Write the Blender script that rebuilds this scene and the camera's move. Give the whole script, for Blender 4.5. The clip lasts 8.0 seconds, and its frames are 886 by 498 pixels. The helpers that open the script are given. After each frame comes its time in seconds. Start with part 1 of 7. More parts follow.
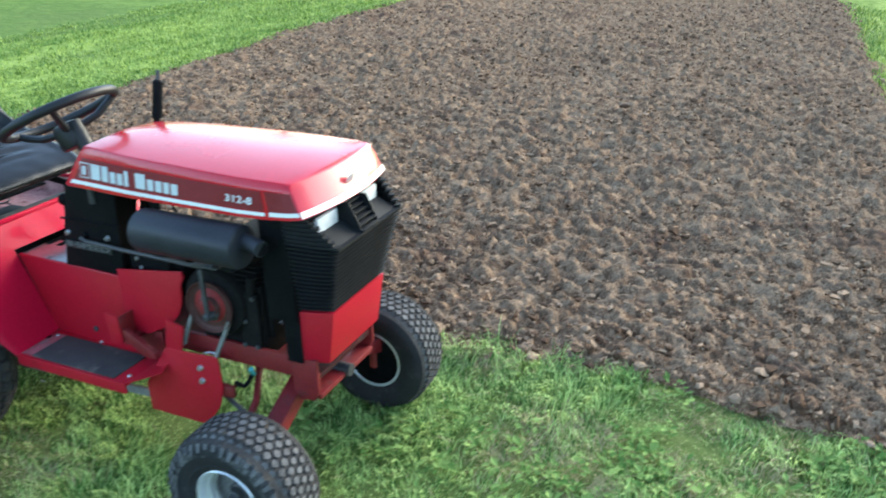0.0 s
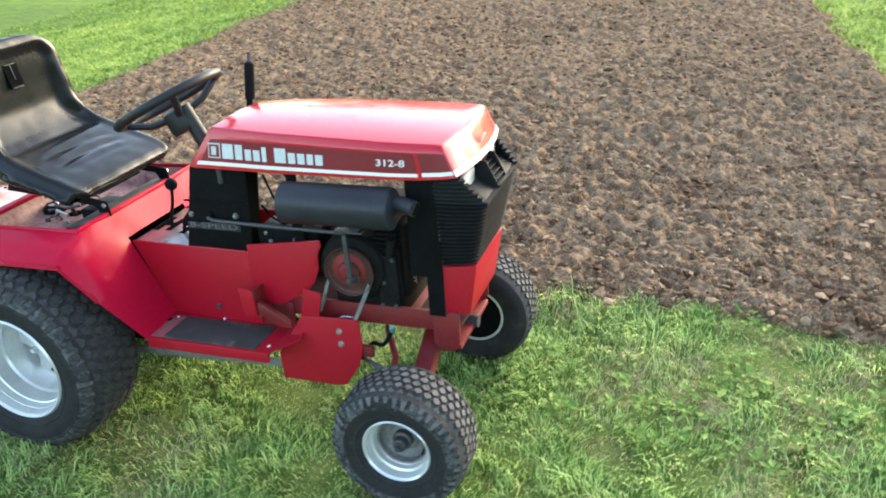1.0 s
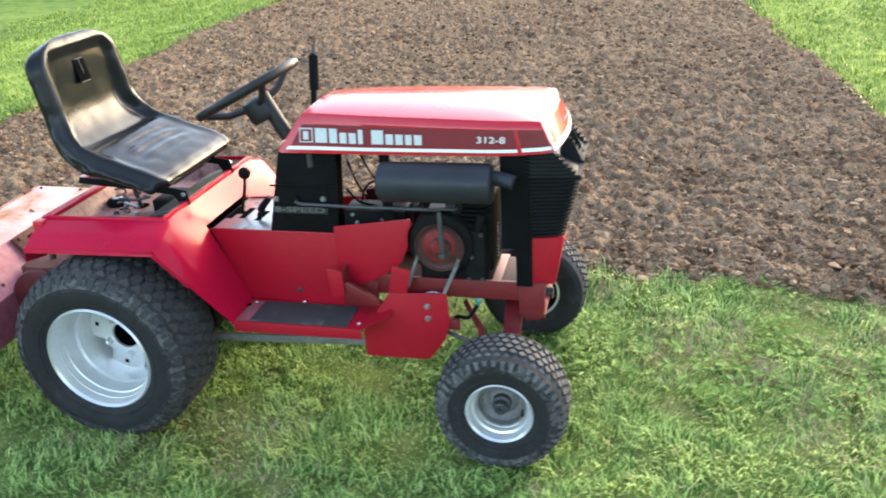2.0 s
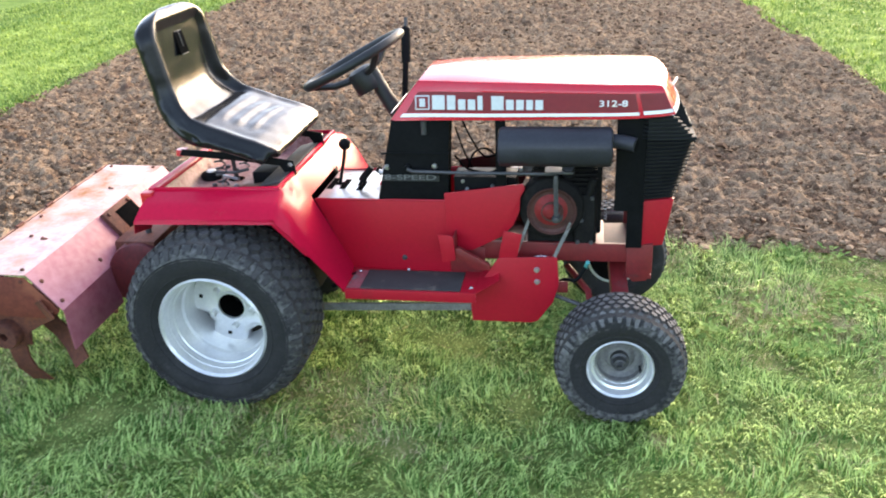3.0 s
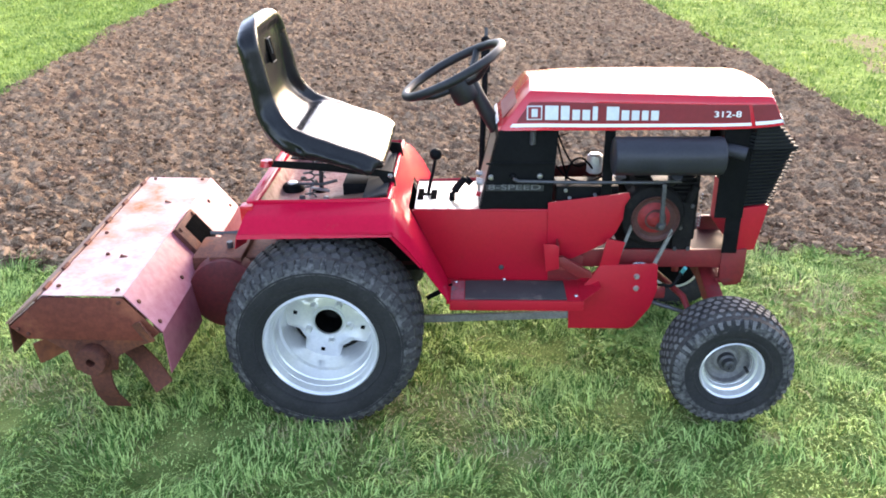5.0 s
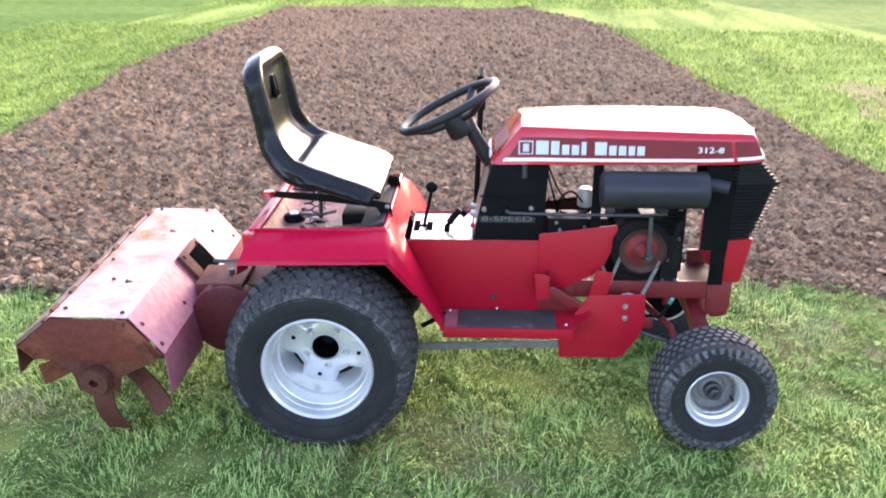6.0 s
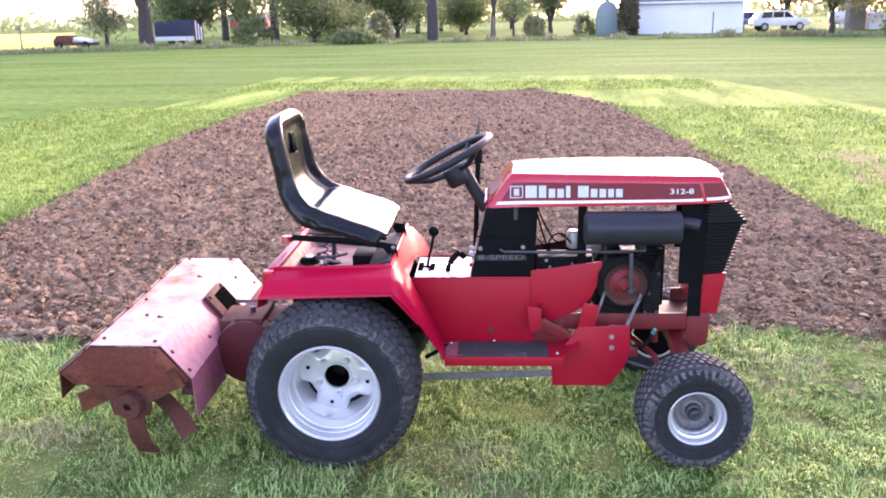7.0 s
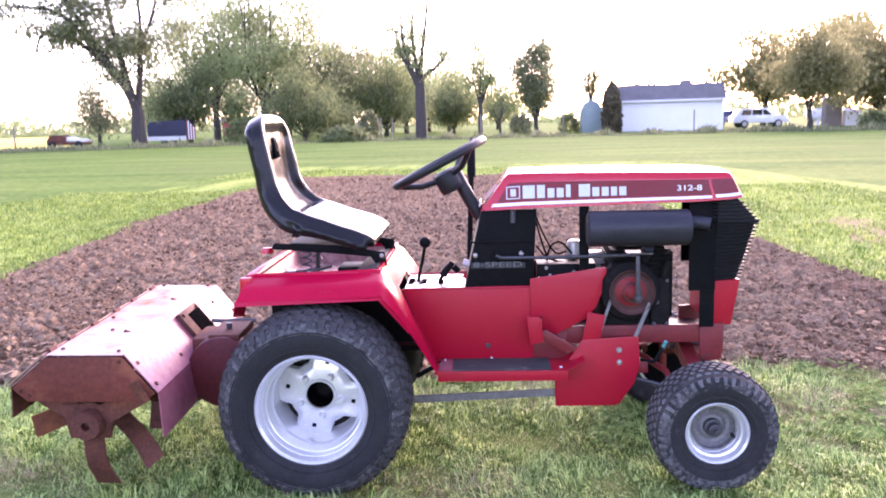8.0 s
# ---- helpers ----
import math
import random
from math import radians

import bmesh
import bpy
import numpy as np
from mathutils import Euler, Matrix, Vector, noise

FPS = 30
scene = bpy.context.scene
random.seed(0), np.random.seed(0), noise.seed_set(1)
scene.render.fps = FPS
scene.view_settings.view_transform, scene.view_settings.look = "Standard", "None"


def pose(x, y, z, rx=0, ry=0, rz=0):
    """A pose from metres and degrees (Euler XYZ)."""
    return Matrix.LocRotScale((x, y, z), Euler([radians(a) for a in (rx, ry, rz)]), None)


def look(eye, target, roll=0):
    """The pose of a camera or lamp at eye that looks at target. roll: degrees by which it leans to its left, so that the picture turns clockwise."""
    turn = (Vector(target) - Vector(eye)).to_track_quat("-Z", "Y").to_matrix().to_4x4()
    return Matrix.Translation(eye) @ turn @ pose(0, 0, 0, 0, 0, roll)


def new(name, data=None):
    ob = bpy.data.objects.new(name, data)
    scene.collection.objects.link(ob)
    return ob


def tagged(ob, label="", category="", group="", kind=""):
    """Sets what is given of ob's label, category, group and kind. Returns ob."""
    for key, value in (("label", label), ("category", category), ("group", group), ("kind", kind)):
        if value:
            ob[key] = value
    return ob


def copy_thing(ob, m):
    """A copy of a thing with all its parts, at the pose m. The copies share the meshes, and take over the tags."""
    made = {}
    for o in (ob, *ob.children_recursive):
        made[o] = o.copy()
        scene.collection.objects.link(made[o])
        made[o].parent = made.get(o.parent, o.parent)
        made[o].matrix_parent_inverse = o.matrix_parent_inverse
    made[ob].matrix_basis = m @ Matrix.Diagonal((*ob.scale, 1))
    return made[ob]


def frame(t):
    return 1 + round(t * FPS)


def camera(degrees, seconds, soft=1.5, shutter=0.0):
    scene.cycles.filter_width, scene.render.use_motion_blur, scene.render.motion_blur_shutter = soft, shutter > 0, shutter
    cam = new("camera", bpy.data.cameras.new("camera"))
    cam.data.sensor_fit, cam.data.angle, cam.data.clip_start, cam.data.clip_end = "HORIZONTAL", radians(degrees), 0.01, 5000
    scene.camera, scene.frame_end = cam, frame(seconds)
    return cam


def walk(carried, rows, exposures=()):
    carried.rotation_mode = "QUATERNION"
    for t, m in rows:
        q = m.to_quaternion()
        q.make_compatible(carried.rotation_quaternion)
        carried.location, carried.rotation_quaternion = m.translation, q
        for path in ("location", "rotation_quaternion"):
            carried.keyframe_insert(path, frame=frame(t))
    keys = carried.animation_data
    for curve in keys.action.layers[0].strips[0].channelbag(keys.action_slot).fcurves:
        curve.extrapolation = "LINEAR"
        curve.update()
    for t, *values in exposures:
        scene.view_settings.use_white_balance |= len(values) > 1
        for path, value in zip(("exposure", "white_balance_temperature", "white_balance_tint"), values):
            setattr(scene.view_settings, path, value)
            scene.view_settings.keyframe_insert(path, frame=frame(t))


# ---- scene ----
cam = camera(56.2, 8.0, soft=1.8, shutter=0.45)
PATH = [
    (0, (2.448, -1.459, 1.534), (1.51, 0.12, 0.742), -1.0),
    (0.5, (2.307, -1.672, 1.535), (1.392, -0.09, 0.722), -2.3),
    (1, (2.066, -1.831, 1.536), (1.273, -0.196, 0.701), -3.8),
    (1.5, (1.902, -2.015, 1.529), (1.216, -0.329, 0.701), -3.2),
    (2.8, (1.349, -2.306, 1.482), (0.803, -0.564, 0.663), -3.5),
    (3, (1.283, -2.364, 1.476), (0.764, -0.619, 0.648), -3.0),
    (3.5, (1.087, -2.519, 1.479), (0.644, -0.747, 0.664), -2.2),
    (4, (0.832, -2.493, 1.482), (0.468, -0.7, 0.675), -2.3),
    (5.5, (0.639, -2.487, 1.499), (0.402, -0.677, 0.682), -0.2),
    (6, (0.691, -2.578, 1.49), (0.42, -0.732, 0.77), -0.2),
    (6.5, (0.798, -2.812, 1.482), (0.481, -0.931, 0.881), -0.1),
    (7, (0.791, -2.868, 1.438), (0.471, -0.967, 0.906), -1.2),
    (7.5, (0.753, -2.795, 1.258), (0.449, -0.866, 0.824), -1.9),
    (8, (0.754, -2.744, 1.102), (0.457, -0.791, 0.802), -1.5),
]
walk(cam, [(t, look(eye, target, roll)) for t, eye, target, roll in PATH], exposures=[(0.0, 2.61, 6450, 1), (1.0, 2.92, 7800, 5), (1.5, 2.92, 7800, 7), (3.0, 3.01, 7850, 15), (4.0, 3.03, 7600, 19), (5.5, 3.11, 7400, 21), (6.0, 3.13, 7300, 27), (7.0, 3.13, 7120, 44), (7.5, 3.12, 6980, 49), (8.0, 3.18, 6950, 54)])

# ---- world and sun ----
SUN_AZ, SUN_EL = 19.0, 19.0
world = bpy.data.worlds.new("world")
scene.world = world
world.use_nodes = True
wn = world.node_tree
sky = wn.nodes.new("ShaderNodeTexSky")
sky.sky_type = "NISHITA"
sky.sun_disc = False
sky.sun_elevation, sky.sun_rotation = radians(SUN_EL), radians(SUN_AZ)
sky.air_density, sky.dust_density, sky.ozone_density = 0.8, 1.2, 1.0
wn.links.new(sky.outputs["Color"], wn.nodes["Background"].inputs["Color"])
wn.nodes["Background"].inputs["Strength"].default_value = 0.150
sun = new("sun", bpy.data.lights.new("sun", "SUN"))
sun.data.energy, sun.data.angle, sun.data.color = 0.50, radians(60.0), (1.0, 0.99, 0.97)
sun.matrix_world = look((60 * math.sin(radians(SUN_AZ)), 60 * math.cos(radians(SUN_AZ)), 60 * math.tan(radians(SUN_EL))), (0, 0, 0))

# ---- materials ----


def link(nt, a, b):
    nt.links.new(a, b)


def make(name, c1, c2, rough=0.5, metal=0.0, scale=6.0, fine=60.0, bump=0.15, dist=0.002, coat=0.0,
         stain=None, stain_at=0.6, stain_scale=3.0, rough_var=0.12, island=0.0, lo=0.35, hi=0.65, spec=0.5, stretch=None):
    """A surface of two tones at two scales, with an optional stain of its own shape, fine relief and uneven gloss."""
    m = bpy.data.materials.new(name)
    m.use_nodes = True
    nt = m.node_tree
    p = nt.nodes["Principled BSDF"]
    tc = nt.nodes.new("ShaderNodeTexCoord")

    def tex(s, detail=6.0, r=0.6):
        n = nt.nodes.new("ShaderNodeTexNoise")
        n.inputs["Scale"].default_value, n.inputs["Detail"].default_value, n.inputs["Roughness"].default_value = s, detail, r
        if stretch and s == scale:
            turn = nt.nodes.new("ShaderNodeMapping")
            turn.inputs["Rotation"].default_value = (0, 0, radians(stretch[2]))
            turn.inputs["Scale"].default_value = (stretch[0], stretch[1], 1)
            link(nt, tc.outputs["Object"], turn.inputs["Vector"])
            link(nt, turn.outputs["Vector"], n.inputs["Vector"])
        else:
            link(nt, tc.outputs["Object"], n.inputs["Vector"])
        return n.outputs["Fac"]

    def span(v, a, b, c=0.0, d=1.0):
        n = nt.nodes.new("ShaderNodeMapRange")
        link(nt, v, n.inputs["Value"])
        for k, x in zip(("From Min", "From Max", "To Min", "To Max"), (a, b, c, d)):
            n.inputs[k].default_value = x
        return n.outputs["Result"]

    def blend(f, a, b):
        n = nt.nodes.new("ShaderNodeMix")
        n.data_type = "RGBA"
        link(nt, f, n.inputs["Factor"])
        for sock, v in ((n.inputs["A"], a), (n.inputs["B"], b)):
            if isinstance(v, tuple):
                sock.default_value = (*v, 1)
            else:
                link(nt, v, sock)
        return n.outputs["Result"]

    big, small = tex(scale), tex(fine, 4.0)
    add = nt.nodes.new("ShaderNodeMath")
    add.operation = "MULTIPLY_ADD"
    add.inputs[1].default_value, add.inputs[2].default_value = 0.5, 0.0
    link(nt, small, add.inputs[0])
    tot = nt.nodes.new("ShaderNodeMath")
    tot.operation = "MULTIPLY_ADD"
    tot.inputs[1].default_value = 0.5
    link(nt, big, tot.inputs[0])
    link(nt, add.outputs[0], tot.inputs[2])
    fac = tot.outputs[0]
    if island:
        rnd = nt.nodes.new("ShaderNodeNewGeometry").outputs["Random Per Island"]
        s = nt.nodes.new("ShaderNodeMath")
        s.operation = "MULTIPLY_ADD"
        link(nt, span(rnd, 0, 1, -0.5, 0.5), s.inputs[0])
        s.inputs[1].default_value = island
        link(nt, fac, s.inputs[2])
        fac = s.outputs[0]
    col = blend(span(fac, lo, hi), c1, c2)
    if stain:
        sf = span(tex(stain_scale, 8.0, 0.65), stain_at, stain_at + 0.12)
        col = blend(sf, col, stain)
        link(nt, span(sf, 0, 1, rough, min(1, rough + 0.3)), p.inputs["Roughness"])
    else:
        link(nt, span(big, 0.3, 0.7, max(0.02, rough - rough_var), min(1, rough + rough_var)), p.inputs["Roughness"])
    link(nt, col, p.inputs["Base Color"])
    p.inputs["Metallic"].default_value = metal
    p.inputs["Coat Weight"].default_value = coat
    p.inputs["Coat Roughness"].default_value = 0.08
    p.inputs["Specular IOR Level"].default_value = spec
    if bump:
        b = nt.nodes.new("ShaderNodeBump")
        b.inputs["Strength"].default_value, b.inputs["Distance"].default_value = bump, dist
        link(nt, small if island else fac, b.inputs["Height"])
        link(nt, b.outputs["Normal"], p.inputs["Normal"])
    return m


def leafy(name, c1, c2, scale=1.0, fine=20.0, island=0.6, trans=0.35, rough=0.55, span_to=(0.2, 0.8), stretch=None):
    """Thin green blades and leaves: some light passes through them."""
    m = make(name, c1, c2, rough=rough, scale=scale, fine=fine, bump=0, island=island, lo=span_to[0], hi=span_to[1], spec=0.12, stretch=stretch)
    nt = m.node_tree
    p, out = nt.nodes["Principled BSDF"], nt.nodes["Material Output"]
    col = p.inputs["Base Color"].links[0].from_socket
    t = nt.nodes.new("ShaderNodeBsdfTranslucent")
    link(nt, col, t.inputs["Color"])
    mix = nt.nodes.new("ShaderNodeMixShader")
    mix.inputs["Fac"].default_value = trans
    link(nt, p.outputs["BSDF"], mix.inputs[1])
    link(nt, t.outputs["BSDF"], mix.inputs[2])
    link(nt, mix.outputs["Shader"], out.inputs["Surface"])
    return m


RED = make("red_paint", (0.35, 0.0045, 0.017), (0.42, 0.007, 0.022), rough=0.42, scale=3, fine=90, bump=0.05, dist=0.0008, coat=0.12, stain=(0.26, 0.010, 0.012), stain_at=0.64, stain_scale=9, spec=0.3)
FENDER = make("glossy_fender_paint", (0.41, 0.005, 0.028), (0.49, 0.007, 0.036), rough=0.24, scale=3, fine=80, bump=0.05, dist=0.0008, coat=0.08, spec=0.09, stain=(0.32, 0.012, 0.014), stain_at=0.66, stain_scale=7)
HOODRED = make("hood_paint", (0.45, 0.006, 0.018), (0.53, 0.010, 0.024), rough=0.24, scale=3, fine=70, bump=0.04, dist=0.0008, coat=0.36, spec=0.28, rough_var=0.05)
# Grimy red, darkened further to paint shade on chassis and far guard.
DARKRED = make("grimy_shaded_red_paint", (0.026, 0.005, 0.006), (0.062, 0.008, 0.009), rough=0.6, scale=9, fine=80, bump=0.2, dist=0.001, stain=(0.03, 0.022, 0.020), stain_at=0.5, stain_scale=9, spec=0.15)
WORN = make("scuffed_step_paint", (0.20, 0.03, 0.04), (0.36, 0.10, 0.11), rough=0.6, scale=30, fine=160, bump=0.2, dist=0.001, stain=(0.16, 0.15, 0.14), stain_at=0.5, stain_scale=24)
GRIMYRED = make("worn_red_brown_paint", (0.065, 0.010, 0.012), (0.125, 0.016, 0.017), rough=0.6, scale=9, fine=80, bump=0.2, dist=0.001, stain=(0.05, 0.03, 0.026), stain_at=0.55, stain_scale=9, spec=0.25)
GRIMY = make("grimy_pulley_metal", (0.045, 0.018, 0.016), (0.10, 0.040, 0.032), rough=0.6, scale=20, fine=120, bump=0.3, dist=0.001, stain=(0.12, 0.02, 0.02), stain_at=0.6, stain_scale=18, spec=0.25)
# Near-black for dark parts, and for the painted shade inside holes.
DARK = make("black_and_hole_shade", (0.004, 0.004, 0.004), (0.008, 0.008, 0.008), rough=0.9, scale=20, fine=120, bump=0.1, dist=0.0005, spec=0.0)
SPEEDPLATE = make("dark_speed_plate", (0.020, 0.022, 0.022), (0.034, 0.036, 0.035), rough=0.5, scale=20, fine=120, bump=0.05, dist=0.0005, spec=0.25)
# Worn lettering ink; also the painted glints on the seat badge.
GREYINK = make("worn_ink_and_glint", (0.10, 0.105, 0.10), (0.17, 0.17, 0.165), rough=0.5, scale=40, fine=160, bump=0.0, spec=0.2)
# Worn red, with the shadow under the engine darkened into it.
DULLRED = make("worn_shaded_red_paint", (0.125, 0.008, 0.010), (0.20, 0.013, 0.015), rough=0.5, scale=9, fine=80, bump=0.2, dist=0.001, stain=(0.07, 0.035, 0.03), stain_at=0.58, stain_scale=14)
FADED = make("faded_rusty_paint", (0.37, 0.11, 0.15), (0.49, 0.22, 0.25), rough=0.46, scale=3, fine=40, bump=0.12, dist=0.001, stain=(0.36, 0.16, 0.10), stain_at=0.62, stain_scale=2.0, spec=0.22)
# Palest of the three cover paints; slope and flaps step darker.
PALETOP = make("pale_rusty_paint", (0.47, 0.25, 0.23), (0.71, 0.56, 0.50), rough=0.48, scale=1.6, fine=30, bump=0.12, dist=0.001, stain=(0.32, 0.12, 0.04), stain_at=0.465, stain_scale=1.9, spec=0.22)
FLAP = make("mauve_flap_paint", (0.24, 0.050, 0.075), (0.36, 0.12, 0.14), rough=0.42, scale=3, fine=40, bump=0.12, dist=0.001, stain=(0.20, 0.07, 0.05), stain_at=0.60, stain_scale=4, spec=0.3)
ENDRUST = make("red_rust_plate", (0.085, 0.017, 0.011), (0.175, 0.040, 0.023), rough=0.7, scale=4, fine=70, bump=0.3, dist=0.002, stain=(0.29, 0.095, 0.05), stain_at=0.55, stain_scale=3.0, spec=0.3)
RUST = make("rusty_steel", (0.062, 0.020, 0.015), (0.165, 0.050, 0.029), rough=0.75, scale=9, fine=90, bump=0.4, dist=0.002, stain=(0.250, 0.080, 0.036), stain_at=0.56, stain_scale=5, spec=0.3)
MAROON = make("maroon_decal", (0.16, 0.008, 0.014), (0.20, 0.012, 0.018), spec=0.35, rough=0.45, scale=6, fine=80, bump=0.02, dist=0.0004)
WHITE = make("white_decal", (0.70, 0.69, 0.67), (0.78, 0.78, 0.76), rough=0.4, scale=10, fine=90, bump=0.02, dist=0.0004)
BLACK = make("black_paint", (0.005, 0.0055, 0.006), (0.010, 0.0105, 0.011), rough=0.42, scale=8, fine=90, bump=0.1, dist=0.0008, stain=(0.020, 0.019, 0.018), stain_at=0.68, stain_scale=7, spec=0.03)
PLASTIC = make("black_grille_plastic", (0.009, 0.010, 0.011), (0.017, 0.018, 0.019), rough=0.62, scale=14, fine=150, bump=0.1, dist=0.0006, spec=0.15)
DISH = make("dusty_shaded_dish", (0.12, 0.12, 0.12), (0.26, 0.255, 0.245), rough=0.6, metal=0.3, scale=14, fine=90, bump=0.15, dist=0.001, stain=(0.10, 0.085, 0.07), stain_at=0.56, stain_scale=12)
LIDRUST = make("brown_rust_lid", (0.20, 0.105, 0.075), (0.36, 0.21, 0.155), rough=0.7, scale=5, fine=60, bump=0.3, dist=0.0015, stain=(0.15, 0.06, 0.035), stain_at=0.56, stain_scale=5, spec=0.25)
VINYL = make("black_seat_vinyl", (0.007, 0.0075, 0.008), (0.013, 0.0135, 0.014), rough=0.21, scale=7, fine=140, bump=0.10, dist=0.001, rough_var=0.05, spec=0.24)
RUBBER = make("tyre_rubber", (0.010, 0.010, 0.011), (0.023, 0.023, 0.024), rough=0.75, scale=14, fine=140, bump=0.3, dist=0.0015, stain=(0.048, 0.047, 0.047), stain_at=0.60, stain_scale=16, spec=0.3)
DUST = make("dusty_shoulder_rubber", (0.025, 0.025, 0.026), (0.150, 0.147, 0.142), rough=0.9, scale=13, fine=70, bump=0.3, dist=0.001, lo=0.44, hi=0.66, spec=0.15)
TREAD = make("worn_tread_rubber", (0.022, 0.022, 0.024), (0.062, 0.060, 0.058), rough=0.8, scale=18, fine=110, bump=0.3, dist=0.0015, stain=(0.10, 0.075, 0.052), stain_at=0.66, stain_scale=16, spec=0.25, island=0.08)
TREADDUST = make("dusty_front_tread", (0.048, 0.048, 0.049), (0.150, 0.147, 0.142), rough=0.88, scale=14, fine=110, bump=0.3, dist=0.0015, stain=(0.18, 0.165, 0.145), stain_at=0.6, stain_scale=14, spec=0.2, island=0.10)
TREADGAP = make("dusty_tread_grooves", (0.026, 0.025, 0.025), (0.070, 0.066, 0.061), rough=0.95, scale=16, fine=90, bump=0.3, dist=0.001, stain=(0.12, 0.09, 0.06), stain_at=0.62, stain_scale=12, spec=0.1)
PANDUST = make("dusty_faded_red_pan", (0.20, 0.045, 0.045), (0.46, 0.26, 0.235), rough=0.55, scale=9, fine=70, bump=0.2, dist=0.001, stain=(0.12, 0.055, 0.045), stain_at=0.60, stain_scale=14, spec=0.4)
WORDINK = make("pale_worn_ink", (0.46, 0.50, 0.50), (0.58, 0.61, 0.60), rough=0.45, scale=30, fine=140, bump=0.0, spec=0.3)
GRIP = make("black_moulded_plastic", (0.009, 0.010, 0.011), (0.016, 0.017, 0.018), rough=0.48, scale=12, fine=120, bump=0.1, dist=0.0006, spec=0.32)
RIM = make("silver_rim_paint", (0.62, 0.63, 0.63), (0.76, 0.76, 0.75), rough=0.28, metal=0.5, scale=9, fine=90, bump=0.1, dist=0.0008, stain=(0.46, 0.45, 0.43), stain_at=0.68, stain_scale=8)
STEEL = make("bare_steel", (0.32, 0.32, 0.33), (0.50, 0.50, 0.50), rough=0.35, metal=0.8, scale=14, fine=120, bump=0.1, dist=0.0008)
DARKSTEEL = make("dark_steel_rod", (0.035, 0.036, 0.040), (0.080, 0.080, 0.082), rough=0.5, metal=0.4, scale=14, fine=120, bump=0.1, dist=0.0008)
# Greasy engine metal; also the painted shade behind the rear wheels.
ENGINE = make("engine_grease_and_shade", (0.007, 0.007, 0.007), (0.018, 0.017, 0.016), rough=0.65, scale=10, fine=70, bump=0.4, dist=0.003, stain=(0.035, 0.029, 0.024), stain_at=0.62, stain_scale=14, spec=0.04)
MUFFLER = make("heat_black_muffler", (0.019, 0.020, 0.025), (0.030, 0.031, 0.038), rough=0.42, scale=10, fine=110, bump=0.12, dist=0.0008, spec=0.26)
MAT = make("rubber_step_mat", (0.020, 0.020, 0.021), (0.045, 0.042, 0.040), rough=0.8, scale=12, fine=200, bump=0.4, dist=0.001, stain=(0.13, 0.11, 0.09), stain_at=0.58, stain_scale=9)
GLASS = make("headlamp_lens", (0.55, 0.56, 0.55), (0.70, 0.70, 0.68), rough=0.12, scale=20, fine=120, bump=0.3, dist=0.001, coat=1.0)
PANEL = make("white_control_panel", (0.55, 0.54, 0.52), (0.68, 0.67, 0.64), rough=0.3, metal=0.3, scale=10, fine=80, bump=0.05, dist=0.0006, stain=(0.30, 0.27, 0.24), stain_at=0.64, stain_scale=16)
BRUSHED = make("scuffed_bright_metal", (0.30, 0.295, 0.285), (0.46, 0.45, 0.43), rough=0.30, metal=0.9, scale=10, fine=80, bump=0.05, dist=0.0006, stain=(0.12, 0.11, 0.10), stain_at=0.60, stain_scale=18)
PULLEYRED = make("grimy_red_pulley_paint", (0.16, 0.014, 0.014), (0.27, 0.024, 0.024), rough=0.55, scale=14, fine=90, bump=0.2, dist=0.001, stain=(0.06, 0.03, 0.025), stain_at=0.56, stain_scale=14, spec=0.25)
LENSRED = make("red_reflector", (0.45, 0.01, 0.02), (0.60, 0.02, 0.03), rough=0.3, scale=30, fine=150, bump=0.1, dist=0.0006, coat=0.25, spec=0.3)
TEAL = make("teal_cap", (0.03, 0.25, 0.25), (0.05, 0.33, 0.32), rough=0.4, scale=30, fine=90, bump=0.05)
BELT = make("worn_belt", (0.10, 0.10, 0.09), (0.20, 0.20, 0.18), rough=0.8, scale=40, fine=150, bump=0.2, dist=0.001)
ALU = make("cast_aluminium", (0.36, 0.35, 0.33), (0.50, 0.49, 0.46), rough=0.5, metal=0.6, scale=20, fine=120, bump=0.2, dist=0.001, stain=(0.14, 0.11, 0.08), stain_at=0.6, stain_scale=14)
SOIL = make("tilled_soil", (0.090, 0.053, 0.033), (0.310, 0.213, 0.137), rough=0.97, scale=14, fine=110, bump=1.0, dist=0.010, rough_var=0.03, lo=0.41, hi=0.60, spec=0.02, stain=(0.112, 0.068, 0.047), stain_at=0.55, stain_scale=2.2)
CLOD = make("dry_soil_clods", (0.098, 0.059, 0.037), (0.318, 0.219, 0.143), rough=0.95, scale=22, fine=110, bump=0.8, dist=0.006, island=0.5, rough_var=0.04, spec=0.04)
STRAW = make("dry_straw", (0.27, 0.22, 0.10), (0.46, 0.39, 0.20), rough=0.8, scale=20, fine=90, bump=0, island=0.8)
TURF = make("turf_thatch", (0.050, 0.088, 0.020), (0.225, 0.270, 0.088), rough=0.95, scale=9, fine=210, bump=1.0, dist=0.014, stain=(0.17, 0.135, 0.075), stain_at=0.60, stain_scale=5.0, spec=0.02)
FIELD = make("field_grass", (0.052, 0.115, 0.021), (0.175, 0.245, 0.062), rough=0.9, scale=0.5, fine=4.5, bump=1.0, dist=0.10, stain=(0.115, 0.165, 0.050), stain_at=0.52, stain_scale=0.13, spec=0.02, stretch=(0.25, 1.0, 8), lo=0.38, hi=0.64)
